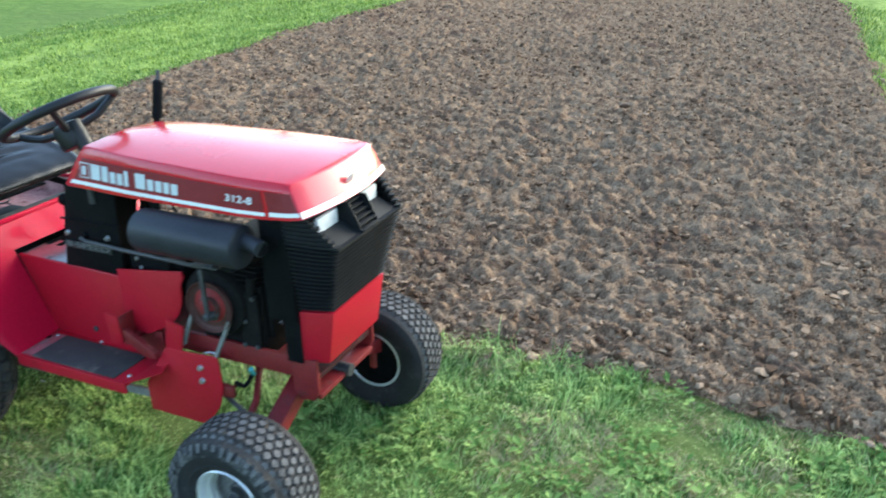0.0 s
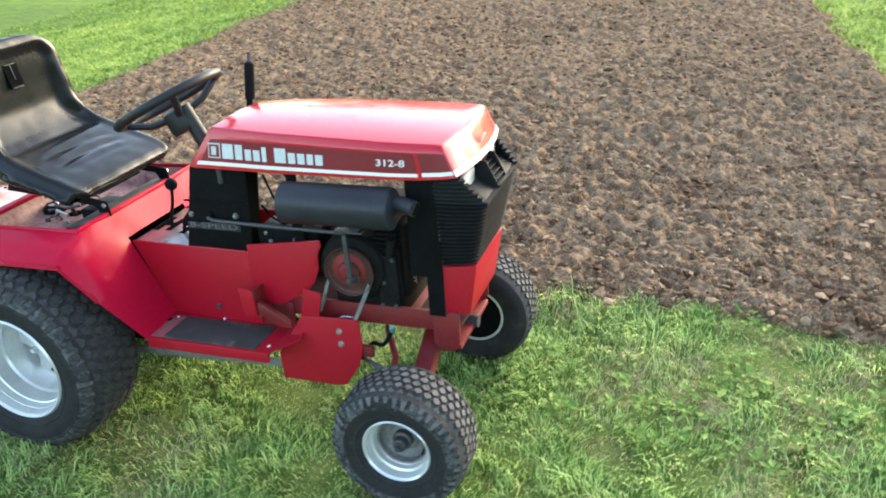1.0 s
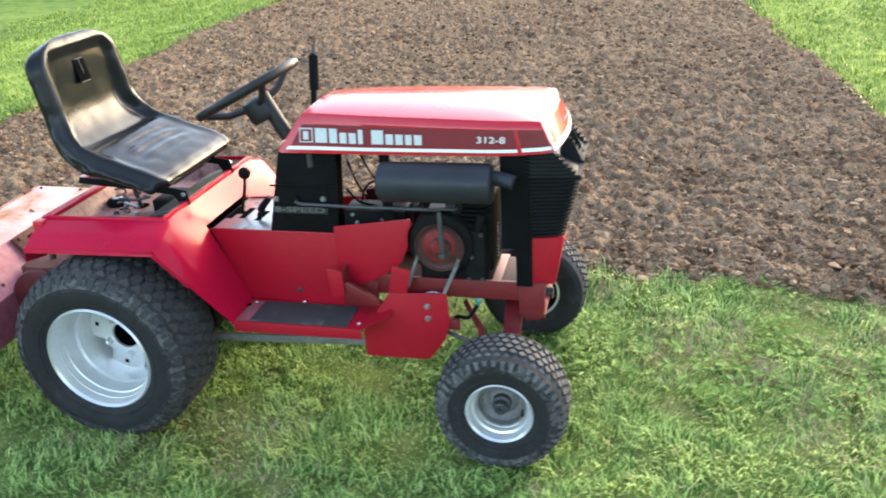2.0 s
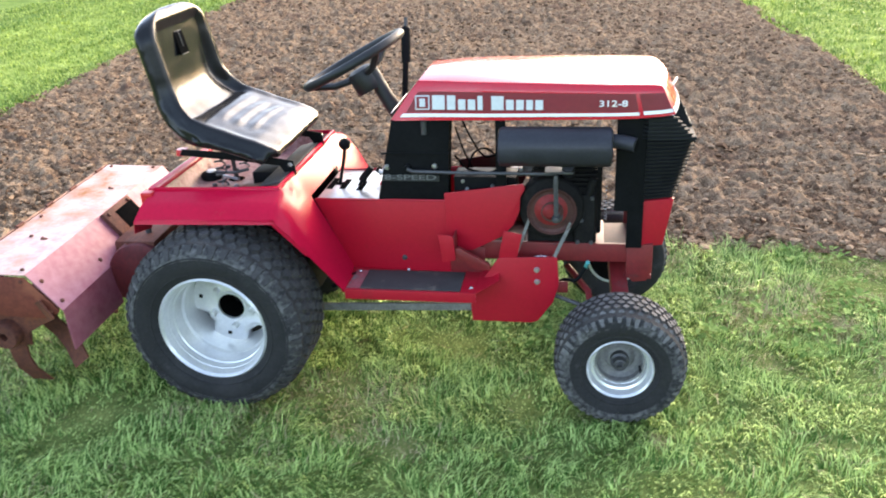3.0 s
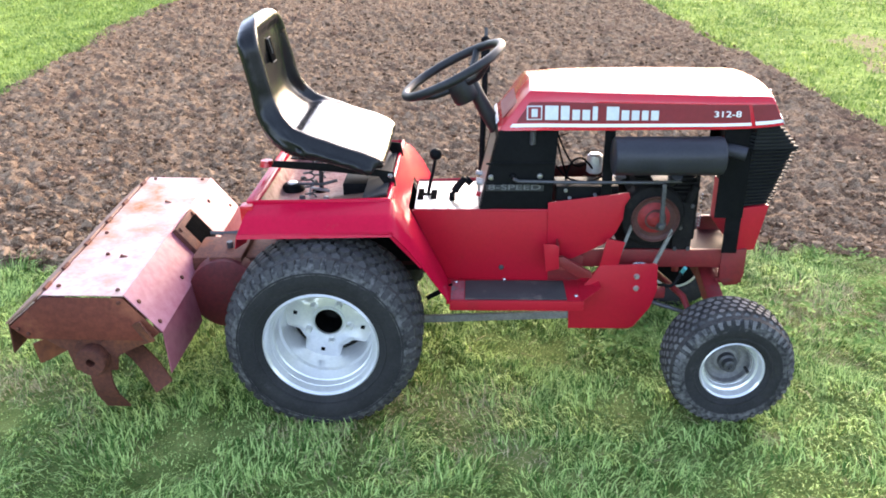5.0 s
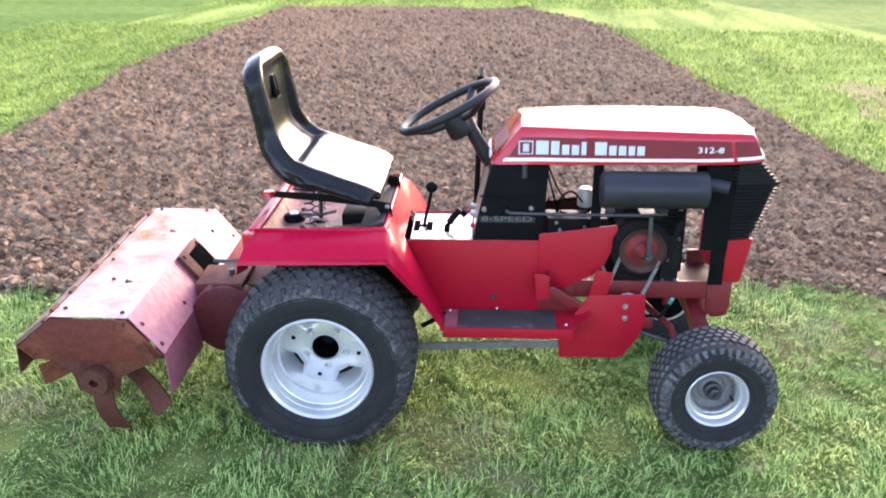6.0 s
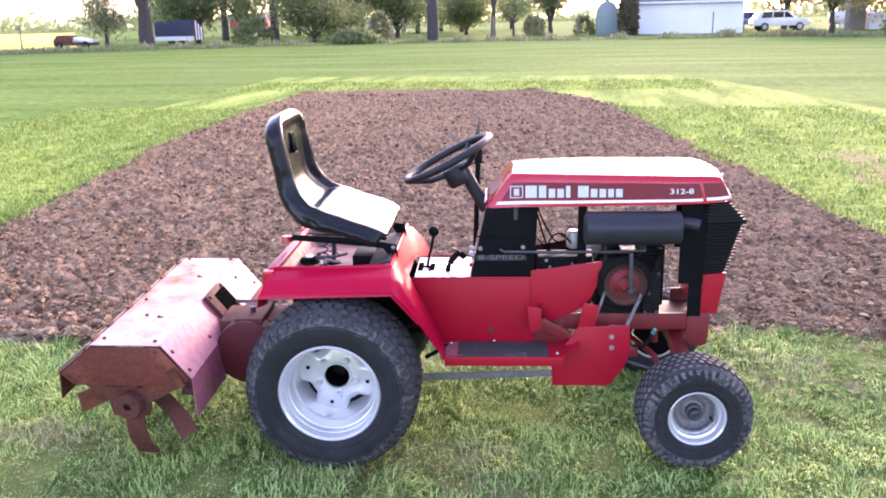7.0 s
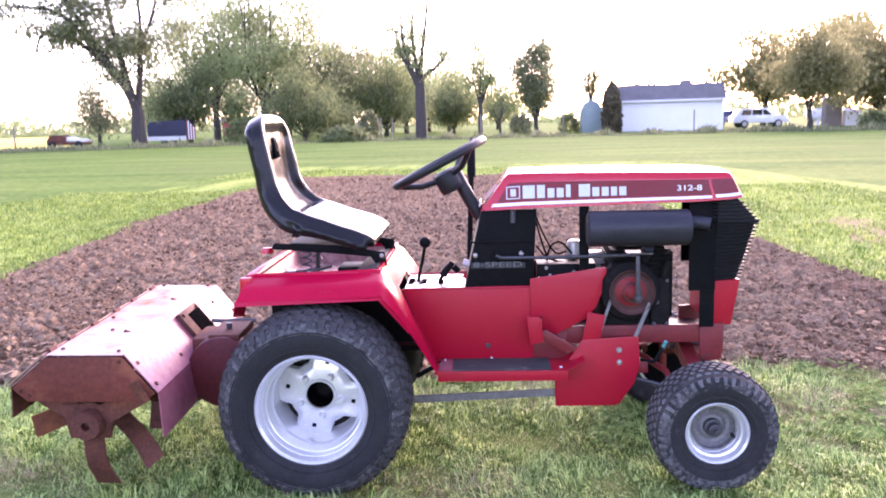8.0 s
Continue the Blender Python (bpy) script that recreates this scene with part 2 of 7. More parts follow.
MOWN = make("mown_grass", (0.078, 0.146, 0.024), (0.290, 0.368, 0.095), rough=0.9, scale=1.5, fine=12, bump=1.0, dist=0.05, stain=(0.165, 0.215, 0.075), stain_at=0.58, stain_scale=0.8, spec=0.02, stretch=(1.0, 0.16, -6), lo=0.42, hi=0.58)
DRYPATCH = make("dry_bare_lawn", (0.19, 0.15, 0.075), (0.30, 0.25, 0.13), rough=0.95, scale=2.0, fine=14, bump=0.6, dist=0.02, spec=0.02)
BLADE = leafy("grass_blades", (0.050, 0.140, 0.024), (0.510, 0.680, 0.230), scale=7.0, fine=22.0, island=0.75, trans=0.32, span_to=(0.32, 0.68))
LIGHTBLADE = leafy("mown_grass_blades", (0.100, 0.190, 0.034), (0.400, 0.500, 0.135), scale=1.5, fine=9.0, trans=0.4, island=0.45, span_to=(0.36, 0.64), stretch=(1.0, 0.16, -6))
# Leaf copy paled so that distance haze sits in its colour.
LEAFHAZE = leafy("haze_paled_leaves", (0.230, 0.300, 0.130), (0.340, 0.390, 0.190), scale=0.3, fine=3.0, trans=0.5)
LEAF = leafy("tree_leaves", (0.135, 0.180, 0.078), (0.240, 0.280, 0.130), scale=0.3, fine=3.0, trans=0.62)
LEAFDULL = leafy("sparse_spring_leaves", (0.165, 0.195, 0.100), (0.265, 0.285, 0.160), scale=0.3, fine=3.0, trans=0.5)
# Golden leaf copy: the low sun's light is put into its colour.
LEAFGOLD = leafy("sun_tinted_leaves", (0.230, 0.225, 0.098), (0.360, 0.335, 0.165), scale=0.3, fine=3.0, trans=0.68)
WEED = leafy("weed_leaves", (0.085, 0.185, 0.040), (0.300, 0.420, 0.125), scale=3.0, trans=0.3, rough=0.8)
LEAFBROWN = leafy("brown_evergreen_leaves", (0.090, 0.080, 0.050), (0.165, 0.140, 0.085), scale=0.8, fine=5.0, trans=0.3)
BARK = make("bark", (0.034, 0.029, 0.026), (0.070, 0.058, 0.050), rough=0.95, scale=3, fine=24, bump=0.8, dist=0.03)
SIDING = make("white_siding", (0.70, 0.71, 0.74), (0.78, 0.79, 0.80), rough=0.6, scale=0.8, fine=14, bump=0.1, dist=0.01)
ROOF = make("grey_shingles", (0.13, 0.12, 0.14), (0.21, 0.20, 0.22), rough=0.85, scale=2, fine=20, bump=0.5, dist=0.02)
SHEDGREEN = make("green_metal_shed", (0.14, 0.21, 0.21), (0.20, 0.27, 0.26), rough=0.5, scale=2, fine=20, bump=0.1, dist=0.01)
CARWHITE = make("white_car_paint", (0.70, 0.71, 0.73), (0.76, 0.77, 0.78), rough=0.25, scale=2, fine=30, bump=0.0, coat=1.0)
CARBLUE = make("blue_car_paint", (0.02, 0.03, 0.10), (0.03, 0.05, 0.14), rough=0.3, scale=2, fine=30, bump=0.0, coat=1.0)
DARKGLASS = make("dark_car_glass", (0.012, 0.014, 0.016), (0.02, 0.022, 0.025), rough=0.08, scale=2, fine=30, bump=0.0, coat=1.0)
CANVAS = make("navy_camper_side", (0.02, 0.025, 0.06), (0.04, 0.045, 0.09), rough=0.6, scale=2, fine=20, bump=0.1, dist=0.01)
BARN = make("red_barn_paint", (0.22, 0.03, 0.03), (0.30, 0.05, 0.04), rough=0.7, scale=2, fine=20, bump=0.1, dist=0.01)
CROP = make("yellow_crop", (0.50, 0.40, 0.02), (0.65, 0.55, 0.06), rough=0.9, scale=0.4, fine=6, bump=0.5, dist=0.1)
WOODGREY = make("weathered_wood", (0.16, 0.13, 0.11), (0.26, 0.22, 0.19), rough=0.9, scale=3, fine=40, bump=0.4, dist=0.01)

# ---- mesh tools ----


def finish(bm, name, material, parent=None, label="", angle=32):
    bmesh.ops.recalc_face_normals(bm, faces=bm.faces)
    for e in bm.edges:
        if len(e.link_faces) == 2 and e.calc_face_angle(0) > radians(angle):
            e.smooth = False
    for f in bm.faces:
        f.smooth = True
    me = bpy.data.meshes.new(name)
    bm.to_mesh(me)
    bm.free()
    me.materials.append(material)
    ob = new(name, me)
    ob.parent = parent
    return ob


def part(name, bm, material, parent, label="", angle=32):
    ob = finish(bm, name, material, parent, label, angle)
    if label:
        tagged(ob, label=label)
    return ob


def empty(name, m, label, category, group="", kind=""):
    ob = new(name)
    ob.matrix_world = m
    return tagged(ob, label=label, category=category, group=group, kind=kind)


def soften(bm, width=0.003, angle=30, segments=2):
    bmesh.ops.recalc_face_normals(bm, faces=bm.faces)
    es = [e for e in bm.edges if len(e.link_faces) == 2 and e.calc_face_angle(0) > radians(angle)]
    bmesh.ops.bevel(bm, geom=es, offset=width, segments=segments, affect="EDGES", profile=0.6, clamp_overlap=True)
    return bm


def add_box(bm, x0, x1, y0, y1, z0, z1, m=None):
    v = [bm.verts.new((x, y, z)) for x in (x0, x1) for y in (y0, y1) for z in (z0, z1)]
    for f in ((0, 1, 3, 2), (4, 6, 7, 5), (0, 4, 5, 1), (2, 3, 7, 6), (0, 2, 6, 4), (1, 5, 7, 3)):
        bm.faces.new([v[i] for i in f])
    if m is not None:
        bmesh.ops.transform(bm, matrix=m, verts=v)
    return bm


def box(x0, x1, y0, y1, z0, z1, bev=0.003, m=None):
    bm = add_box(bmesh.new(), x0, x1, y0, y1, z0, z1)
    if bev:
        soften(bm, bev)
    if m is not None:
        bmesh.ops.transform(bm, matrix=m, verts=bm.verts)
    return bm


def add_prism(bm, pts, y0, y1):
    """A polygon of (x, z) drawn out from y0 to y1; the ends may be y0(x, z) functions."""
    g = lambda y, p: y(*p) if callable(y) else y
    a = [bm.verts.new((p[0], g(y0, p), p[1])) for p in pts]
    b = [bm.verts.new((p[0], g(y1, p), p[1])) for p in pts]
    bm.faces.new(a)
    bm.faces.new(b[::-1])
    n = len(pts)
    for i in range(n):
        bm.faces.new((a[i], b[i], b[(i + 1) % n], a[(i + 1) % n]))
    return bm


def prism(pts, y0, y1, bev=0.002):
    bm = add_prism(bmesh.new(), pts, y0, y1)
    if bev:
        soften(bm, bev)
    return bm


def add_lathe(bm, prof, seg=48, m=None, closed=False):
    """A profile of (radius, y) turned about the y axis."""
    rings = []
    for r, y in prof:
        if r < 1e-5:
            rings.append([bm.verts.new((0, y, 0))] * seg)
        else:
            rings.append([bm.verts.new((r * math.cos(2 * math.pi * i / seg), y, r * math.sin(2 * math.pi * i / seg))) for i in range(seg)])
    made = {v for ring in rings for v in ring}
    pairs = list(zip(rings, rings[1:])) + ([(rings[-1], rings[0])] if closed else [])
    for a, b in pairs:
        for i in range(seg):
            j = (i + 1) % seg
            q = []
            for v in (a[i], a[j], b[j], b[i]):
                if v not in q:
                    q.append(v)
            if len(q) > 2:
                bm.faces.new(q)
    if m is not None:
        bmesh.ops.transform(bm, matrix=m, verts=list(made))
    return bm


def lathe(prof, seg=48, m=None, closed=False):
    return add_lathe(bmesh.new(), prof, seg, m, closed)


def add_tube(bm, pts, r, seg=8, loop=False, r_end=None, caps=True):
    """A round bar along a line of points, with an optional taper."""
    pts = [Vector(p) for p in pts]
    n, rings, side = len(pts), [], None
    for i, p in enumerate(pts):
        a = pts[(i - 1) % n] if (loop or i) else p
        b = pts[(i + 1) % n] if (loop or i < n - 1) else p
        d = (b - a).normalized()
        if side is None:
            side = d.orthogonal().normalized()
        side = (side - d * side.dot(d)).normalized()
        up = d.cross(side)
        rr = r if r_end is None else r + (r_end - r) * i / (n - 1)
        rings.append([bm.verts.new(p + rr * (side * math.cos(2 * math.pi * k / seg) + up * math.sin(2 * math.pi * k / seg))) for k in range(seg)])
    for i in range(n if loop else n - 1):
        a, b = rings[i], rings[(i + 1) % n]
        for k in range(seg):
            bm.faces.new((a[k], a[(k + 1) % seg], b[(k + 1) % seg], b[k]))
    if caps and not loop:
        bm.faces.new(rings[0][::-1])
        bm.faces.new(rings[-1])
    return bm


def tube(pts, r, seg=8, loop=False, r_end=None):
    return add_tube(bmesh.new(), pts, r, seg, loop, r_end)


def curve_pts(pts, steps=6):
    """A smooth line through the points (Catmull-Rom)."""
    p = [Vector(q) for q in pts]
    p = [2 * p[0] - p[1]] + p + [2 * p[-1] - p[-2]]
    out = []
    for i in range(1, len(p) - 2):
        for k in range(steps):
            t = k / steps
            out.append(0.5 * (2 * p[i] + (p[i + 1] - p[i - 1]) * t + (2 * p[i - 1] - 5 * p[i] + 4 * p[i + 1] - p[i + 2]) * t * t
                              + (3 * p[i] - p[i - 1] - 3 * p[i + 1] + p[i + 2]) * t ** 3))
    return out + [p[-2]]


def sheet(quads, thick=0.003, bev=0.0):
    """Sheet metal: flat faces given by their corners, joined where the corners meet, and given thickness."""
    bm = bmesh.new()
    for q in quads:
        bm.faces.new([bm.verts.new(p) for p in q])
    bmesh.ops.remove_doubles(bm, verts=bm.verts, dist=0.0015)
    bmesh.ops.recalc_face_normals(bm, faces=bm.faces)
    if bev:
        es = [e for e in bm.edges if len(e.link_faces) == 2 and e.calc_face_angle(0) > radians(12)]
        bmesh.ops.bevel(bm, geom=es, offset=bev, segments=3, affect="EDGES", profile=0.5, clamp_overlap=True)
    bmesh.ops.solidify(bm, geom=list(bm.faces), thickness=thick)
    return bm


def bolt(parent, x, y, z, r=0.007, side=-1, material=None, name="bolt"):
    prof = [(0, 0), (r, 0), (r, 0.004), (r * 0.8, 0.0055), (0, 0.006)]
    bm = lathe([(a, side * b) for a, b in prof], 6, Matrix.Translation((x, y, z)))
    return part(name, bm, material or STEEL, parent)


def letters(name, text, size, m, material, parent, label="", bold=0.0):
    cu = bpy.data.curves.new(name, "FONT")
    cu.body, cu.size, cu.extrude, cu.offset = text, size, 0.0006, bold
    cu.align_x, cu.align_y = "LEFT", "BOTTOM"
    tmp = bpy.data.objects.new(name, cu)
    me = bpy.data.meshes.new_from_object(tmp)
    bpy.data.objects.remove(tmp)
    me.materials.append(material)
    ob = new(name, me)
    ob.parent = parent
    ob.matrix_basis = m
    if label:
        tagged(ob, label=label)
    return ob


def value_noise(x, y, seed=0):
    """Smooth random heights from -1 to 1 on a unit lattice."""
    xi, yi = np.floor(x).astype(np.int64), np.floor(y).astype(np.int64)
    fx, fy = x - xi, y - yi
    fx, fy = fx * fx * (3 - 2 * fx), fy * fy * (3 - 2 * fy)

    def at(a, b):
        n = (a * 374761393 + b * 668265263 + seed * 144665) & 0xFFFFFFFF
        n = ((n ^ (n >> 13)) * 1274126177) & 0xFFFFFFFF
        return ((n ^ (n >> 16)) & 0xFFFF) / 32767.5 - 1
    return (at(xi, yi) * (1 - fx) + at(xi + 1, yi) * fx) * (1 - fy) + (at(xi, yi + 1) * (1 - fx) + at(xi + 1, yi + 1) * fx) * fy


def mesh_from(name, verts, faces, material, smooth=True):
    """One mesh from arrays of places and of triangles or quads."""
    me = bpy.data.meshes.new(name)
    verts, faces = np.asarray(verts, np.float32), np.asarray(faces, np.int32)
    k = faces.shape[1]
    me.vertices.add(len(verts))
    me.vertices.foreach_set("co", verts.ravel())
    me.loops.add(faces.size)
    me.loops.foreach_set("vertex_index", faces.ravel())
    me.polygons.add(len(faces))
    me.polygons.foreach_set("loop_start", np.arange(0, faces.size, k, dtype=np.int32))
    me.polygons.foreach_set("use_smooth", np.full(len(faces), smooth))
    me.update(calc_edges=True)
    me.validate()
    me.materials.append(material)
    return new(name, me)

# ---- ground ----
LEFT = ((-0.6, -3.05), (0.3, -3.2), (3.4, -3.6), (5.0, -3.95), (7.3, -4.4), (10.7, -4.75), (12.8, -4.9), (15.5, -5.0))
RIGHT = ((-0.6, 3.3), (1.1, 3.0), (2.7, 2.75), (4.7, 2.42), (6.2, 2.14), (8.6, 1.75), (11.3, 1.4), (13.0, 0.7), (15.5, -0.4))


def edge(table, y):
    a = np.array(table)
    return np.interp(y, a[:, 0], a[:, 1])


FRONT = ((-5.0, -0.20), (-1.6, 0.38), (1.2, 0.85), (1.7, 0.91), (2.6, 0.90), (5.0, 0.98))


def near_edge(x):
    a = np.array(FRONT)
    return np.interp(x, a[:, 0], a[:, 1]) + 0.045 * value_noise(x * 2.3, x * 0 + 3.3, 5) + 0.03 * value_noise(x * 9, x * 0 + 1.7, 6)


def lumps(x, y, cell, seed, cover=0.7):
    """Heights of rounded clods, one in most cells of a jittered lattice, each of its own size."""
    gx, gy = np.floor(x / cell).astype(np.int64), np.floor(y / cell).astype(np.int64)

    def rand(a, b, k):
        n = (a * 374761393 + b * 668265263 + (seed * 31 + k) * 2246822519) & 0xFFFFFFFF
        n = ((n ^ (n >> 13)) * 1274126177) & 0xFFFFFFFF
        return ((n ^ (n >> 16)) & 0xFFFF) / 65535.0
    out = np.zeros_like(x)
    for i in (-1, 0, 1):
        for j in (-1, 0, 1):
            a, b = gx + i, gy + j
            r = cell * (0.38 + 0.50 * rand(a, b, 3)) * (rand(a, b, 4) < cover)
            turn, slim = 3.14 * rand(a, b, 5), 0.75 + 0.5 * rand(a, b, 6)
            dx, dy = x - (a + rand(a, b, 1)) * cell, y - (b + rand(a, b, 2)) * cell
            u, v = (dx * np.cos(turn) + dy * np.sin(turn)) * slim, (dy * np.cos(turn) - dx * np.sin(turn)) / slim
            out = np.maximum(out, 0.80 * np.sqrt(np.clip(r * r - u * u - v * v, 0, None)))
    return out


def soil_bed():
    rows, cols = 600, 690
    s = (np.exp(2.6 * np.linspace(0, 1, rows)) - 1) / (np.exp(2.6) - 1)
    u = np.linspace(0, 1, cols)
    S, U = np.meshgrid(s, u, indexing="ij")
    y0 = 0.3 + S * 14.6
    xl, xr = edge(LEFT, y0), edge(RIGHT, y0)
    X = xl + (xr - xl) * U
    ye = near_edge(X)
    Y = ye + S * (14.6 + 0.25 * value_noise(X * 0.9, X * 0, 9) - ye)
    side = np.minimum(U * (xr - xl), (1 - U) * (xr - xl))
    X = X + 0.09 * value_noise(Y * 1.7, X * 0 + 2.0, 3) * (np.abs(U - 0.5) * 2) ** 6
    rim = np.minimum(np.minimum(side, Y - ye), (1 - S) * 14) / 0.10
    rim = np.clip(rim, 0, 1)
    WX, WY = X + 0.03 * value_noise(X * 7, Y * 7, 17), Y + 0.03 * value_noise(X * 7, Y * 7, 18)
    Z = 0.020 + 0.012 * value_noise(X * 1.3, Y * 1.3, 11) + 0.010 * value_noise(WX * 5, WY * 5, 12)
    rough = np.clip(0.85 + 0.45 * value_noise(X * 1.1, Y * 1.1, 19), 0.4, 1.4)
    Z += rough * np.maximum(lumps(WX, WY, 0.075, 1, 0.38) * 0.8, lumps(WX + 0.3, WY, 0.036, 2, 0.7) * 0.7)
    Z += 0.75 * lumps(X, Y, 0.021, 3, 0.6) + 0.015 * value_noise(WX * 28, WY * 28, 14) + 0.009 * value_noise(X * 55, Y * 55, 15)
    Z = 0.004 + rim * (Z - 0.004) + 0.004 * (1 - rim) * value_noise(X * 30, Y * 30, 16)
    n = np.arange(rows * cols).reshape(rows, cols)
    quads = np.stack([n[:-1, :-1], n[:-1, 1:], n[1:, 1:], n[1:, :-1]], -1).reshape(-1, 4)
    ob = mesh_from("tilled_bed", np.stack([X, Y, Z], -1).reshape(-1, 3), quads, SOIL, True)
    return tagged(ob, "freshly tilled brown garden soil with crumbly clods", "soil", kind="structure")


def soil_clods(rng):
    """Loose lumps on the bed, thick near its front edge and along its sides."""
    bm = bmesh.new()
    bmesh.ops.create_icosphere(bm, subdivisions=1, radius=1)
    bv = np.array([v.co[:] for v in bm.verts])
    bf = np.array([[v.index for v in f.verts] for f in bm.faces])
    bm.free()
    count = 38000
    y = 0.45 + 13 * rng.random(count) ** 3.0
    xl, xr = edge(LEFT, y), edge(RIGHT, y)
    x = xl + (xr - xl) * rng.random(count)
    keep = (y > near_edge(x) - 0.06 * rng.random(count))
    x, y = x[keep], y[keep]
    n = len(x)
    size = (0.0040 + 0.0115 * rng.random(n) ** 3) * (1 + 0.05 * y) * (1 + 0.45 * np.exp(-(y - near_edge(x)) / 0.5) * rng.random(n))
    shape = 1 + 1.15 * (rng.random((n, len(bv), 1)) - 0.5)
    stretch = (0.5 + 1.0 * rng.random((n, 1, 3))) * np.array([1.1, 1.1, 0.75])
    v = bv[None] * shape * stretch * size[:, None, None]
    v += np.stack([x, y, 0.026 + 0.026 * rng.random(n)], -1)[:, None]
    f = bf[None] + (np.arange(n) * len(bv))[:, None, None]
    ob = mesh_from("soil_clods", v.reshape(-1, 3), f.reshape(-1, 3), CLOD, False)
    return tagged(ob, "loose dry soil clods scattered over the tilled bed", "soil", kind="stuff")


def blades(name, x, y, z, tall, wide, rng, material, label, flop=0.55, comb=0.0):
    """Grass: each blade a bent, tapering strip of three triangles. comb: how far neighbours lean one way."""
    n = len(x)
    a, b = rng.random(n) * 2 * np.pi, rng.random(n) * 2 * np.pi
    if comb:
        flow = 2.6 * np.pi * value_noise(x * 4.5, y * 4.5, 31) + 1.2 * value_noise(x * 14, y * 14, 32)
        b = flow + (b - np.pi) * (1 - comb)
        a = b + np.pi / 2 + 0.9 * (rng.random(n) - 0.5)
    lean = tall * flop * (0.3 + rng.random(n))
    side = np.stack([np.cos(a), np.sin(a), 0 * a], -1) * (wide / 2)[:, None]
    way = np.stack([np.cos(b), np.sin(b), 0 * b], -1)
    root = np.stack([x, y, z], -1)
    mid = root + way * (lean * 0.35)[:, None] + np.array([0, 0, 1]) * (tall * 0.62)[:, None]
    tip = root + way * lean[:, None] + np.array([0, 0, 1]) * (tall * (0.92 - 0.45 * rng.random(n)))[:, None]
    v = np.stack([root - side, root + side, mid - side * 0.8, mid + side * 0.8, tip], 1)
    f = np.array([[0, 1, 3], [0, 3, 2], [2, 3, 4]])[None] + (np.arange(n) * 5)[:, None, None]
    ob = mesh_from(name, v.reshape(-1, 3), f.reshape(-1, 3), material, True)
    return tagged(ob, label, "grass", kind="stuff")


def flat(name, pts, z, material, label, category):
    bm = bmesh.new()
    bm.faces.new([bm.verts.new((x, y, z)) for x, y in pts])
    ob = finish(bm, name, material)
    return tagged(ob, label, category, kind="structure")


def ragged(pts, amp=0.22, step=0.15):
    """A closed outline with an uneven edge."""
    out = []
    for (xa, ya), (xb, yb) in zip(pts, pts[1:] + pts[:1]):
        n = max(1, int(math.hypot(xb - xa, yb - ya) / step))
        for k in range(n):
            x, y = xa + (xb - xa) * k / n, ya + (yb - ya) * k / n
            v = Vector((x * 1.3, y * 1.3, 0.0))
            out.append((x + amp * (noise.noise(v) + 0.5 * noise.noise(v * 4)), y + amp * (noise.noise(v + Vector((9, 4, 0))) + 0.5 * noise.noise(v * 4 + Vector((3, 8, 0))))))
    return out


rng = np.random.default_rng(7)
flat("ground", ((-1800, -1200), (1800, -1200), (1800, 2400), (-1800, 2400)), -0.008, FIELD, "wide green hay field of uncut grass", "field")
flat("mown_lawn", ((-7.0, -30), (9.0, -30), (6.4, 6.0), (5.4, 10.7), (3.4, 19.0), (-7.4, 19.5), (-6.8, 11.0)), -0.002, MOWN, "short mown lawn bordering the tilled bed", "lawn")
flat("turf", ragged([(-2.9, -1.9), (-1.6, -2.7), (1.0, -3.0), (3.2, -2.5), (4.0, -1.2), (3.7, 0.6), (2.9, 1.05), (-2.8, 0.30)]), 0.003, TURF, "patchy turf with thatch and bare spots", "lawn")


flat("bare_patch", ragged([(3.3, 4.6), (3.9, 4.5), (4.1, 5.6), (3.7, 6.6), (3.2, 6.2)], 0.22, 0.12), 0.003, DRYPATCH, "dry bare patch worn into the lawn", "lawn")
flat("bare_patch", ragged([(4.3, 3.2), (4.8, 3.1), (4.9, 3.9), (4.4, 4.0)], 0.2, 0.12), 0.003, DRYPATCH, "dry bare patch worn into the lawn", "lawn")
soil_bed()
soil_clods(rng)


BARE = ((1.82, 0.39, 0.08), (1.62, 0.05, 0.09), (0.61, -0.60, 0.055), (2.30, 0.62, 0.08), (1.30, -0.42, 0.05))


def bareness(x, y):
    """How thin the grass is: worn spots in the turf."""
    out = np.zeros_like(x)
    for bx, by, br in BARE:
        out = np.maximum(out, np.clip(1.25 - np.hypot(x - bx, (y - by) * 1.3) / br, 0, 1))
    return out


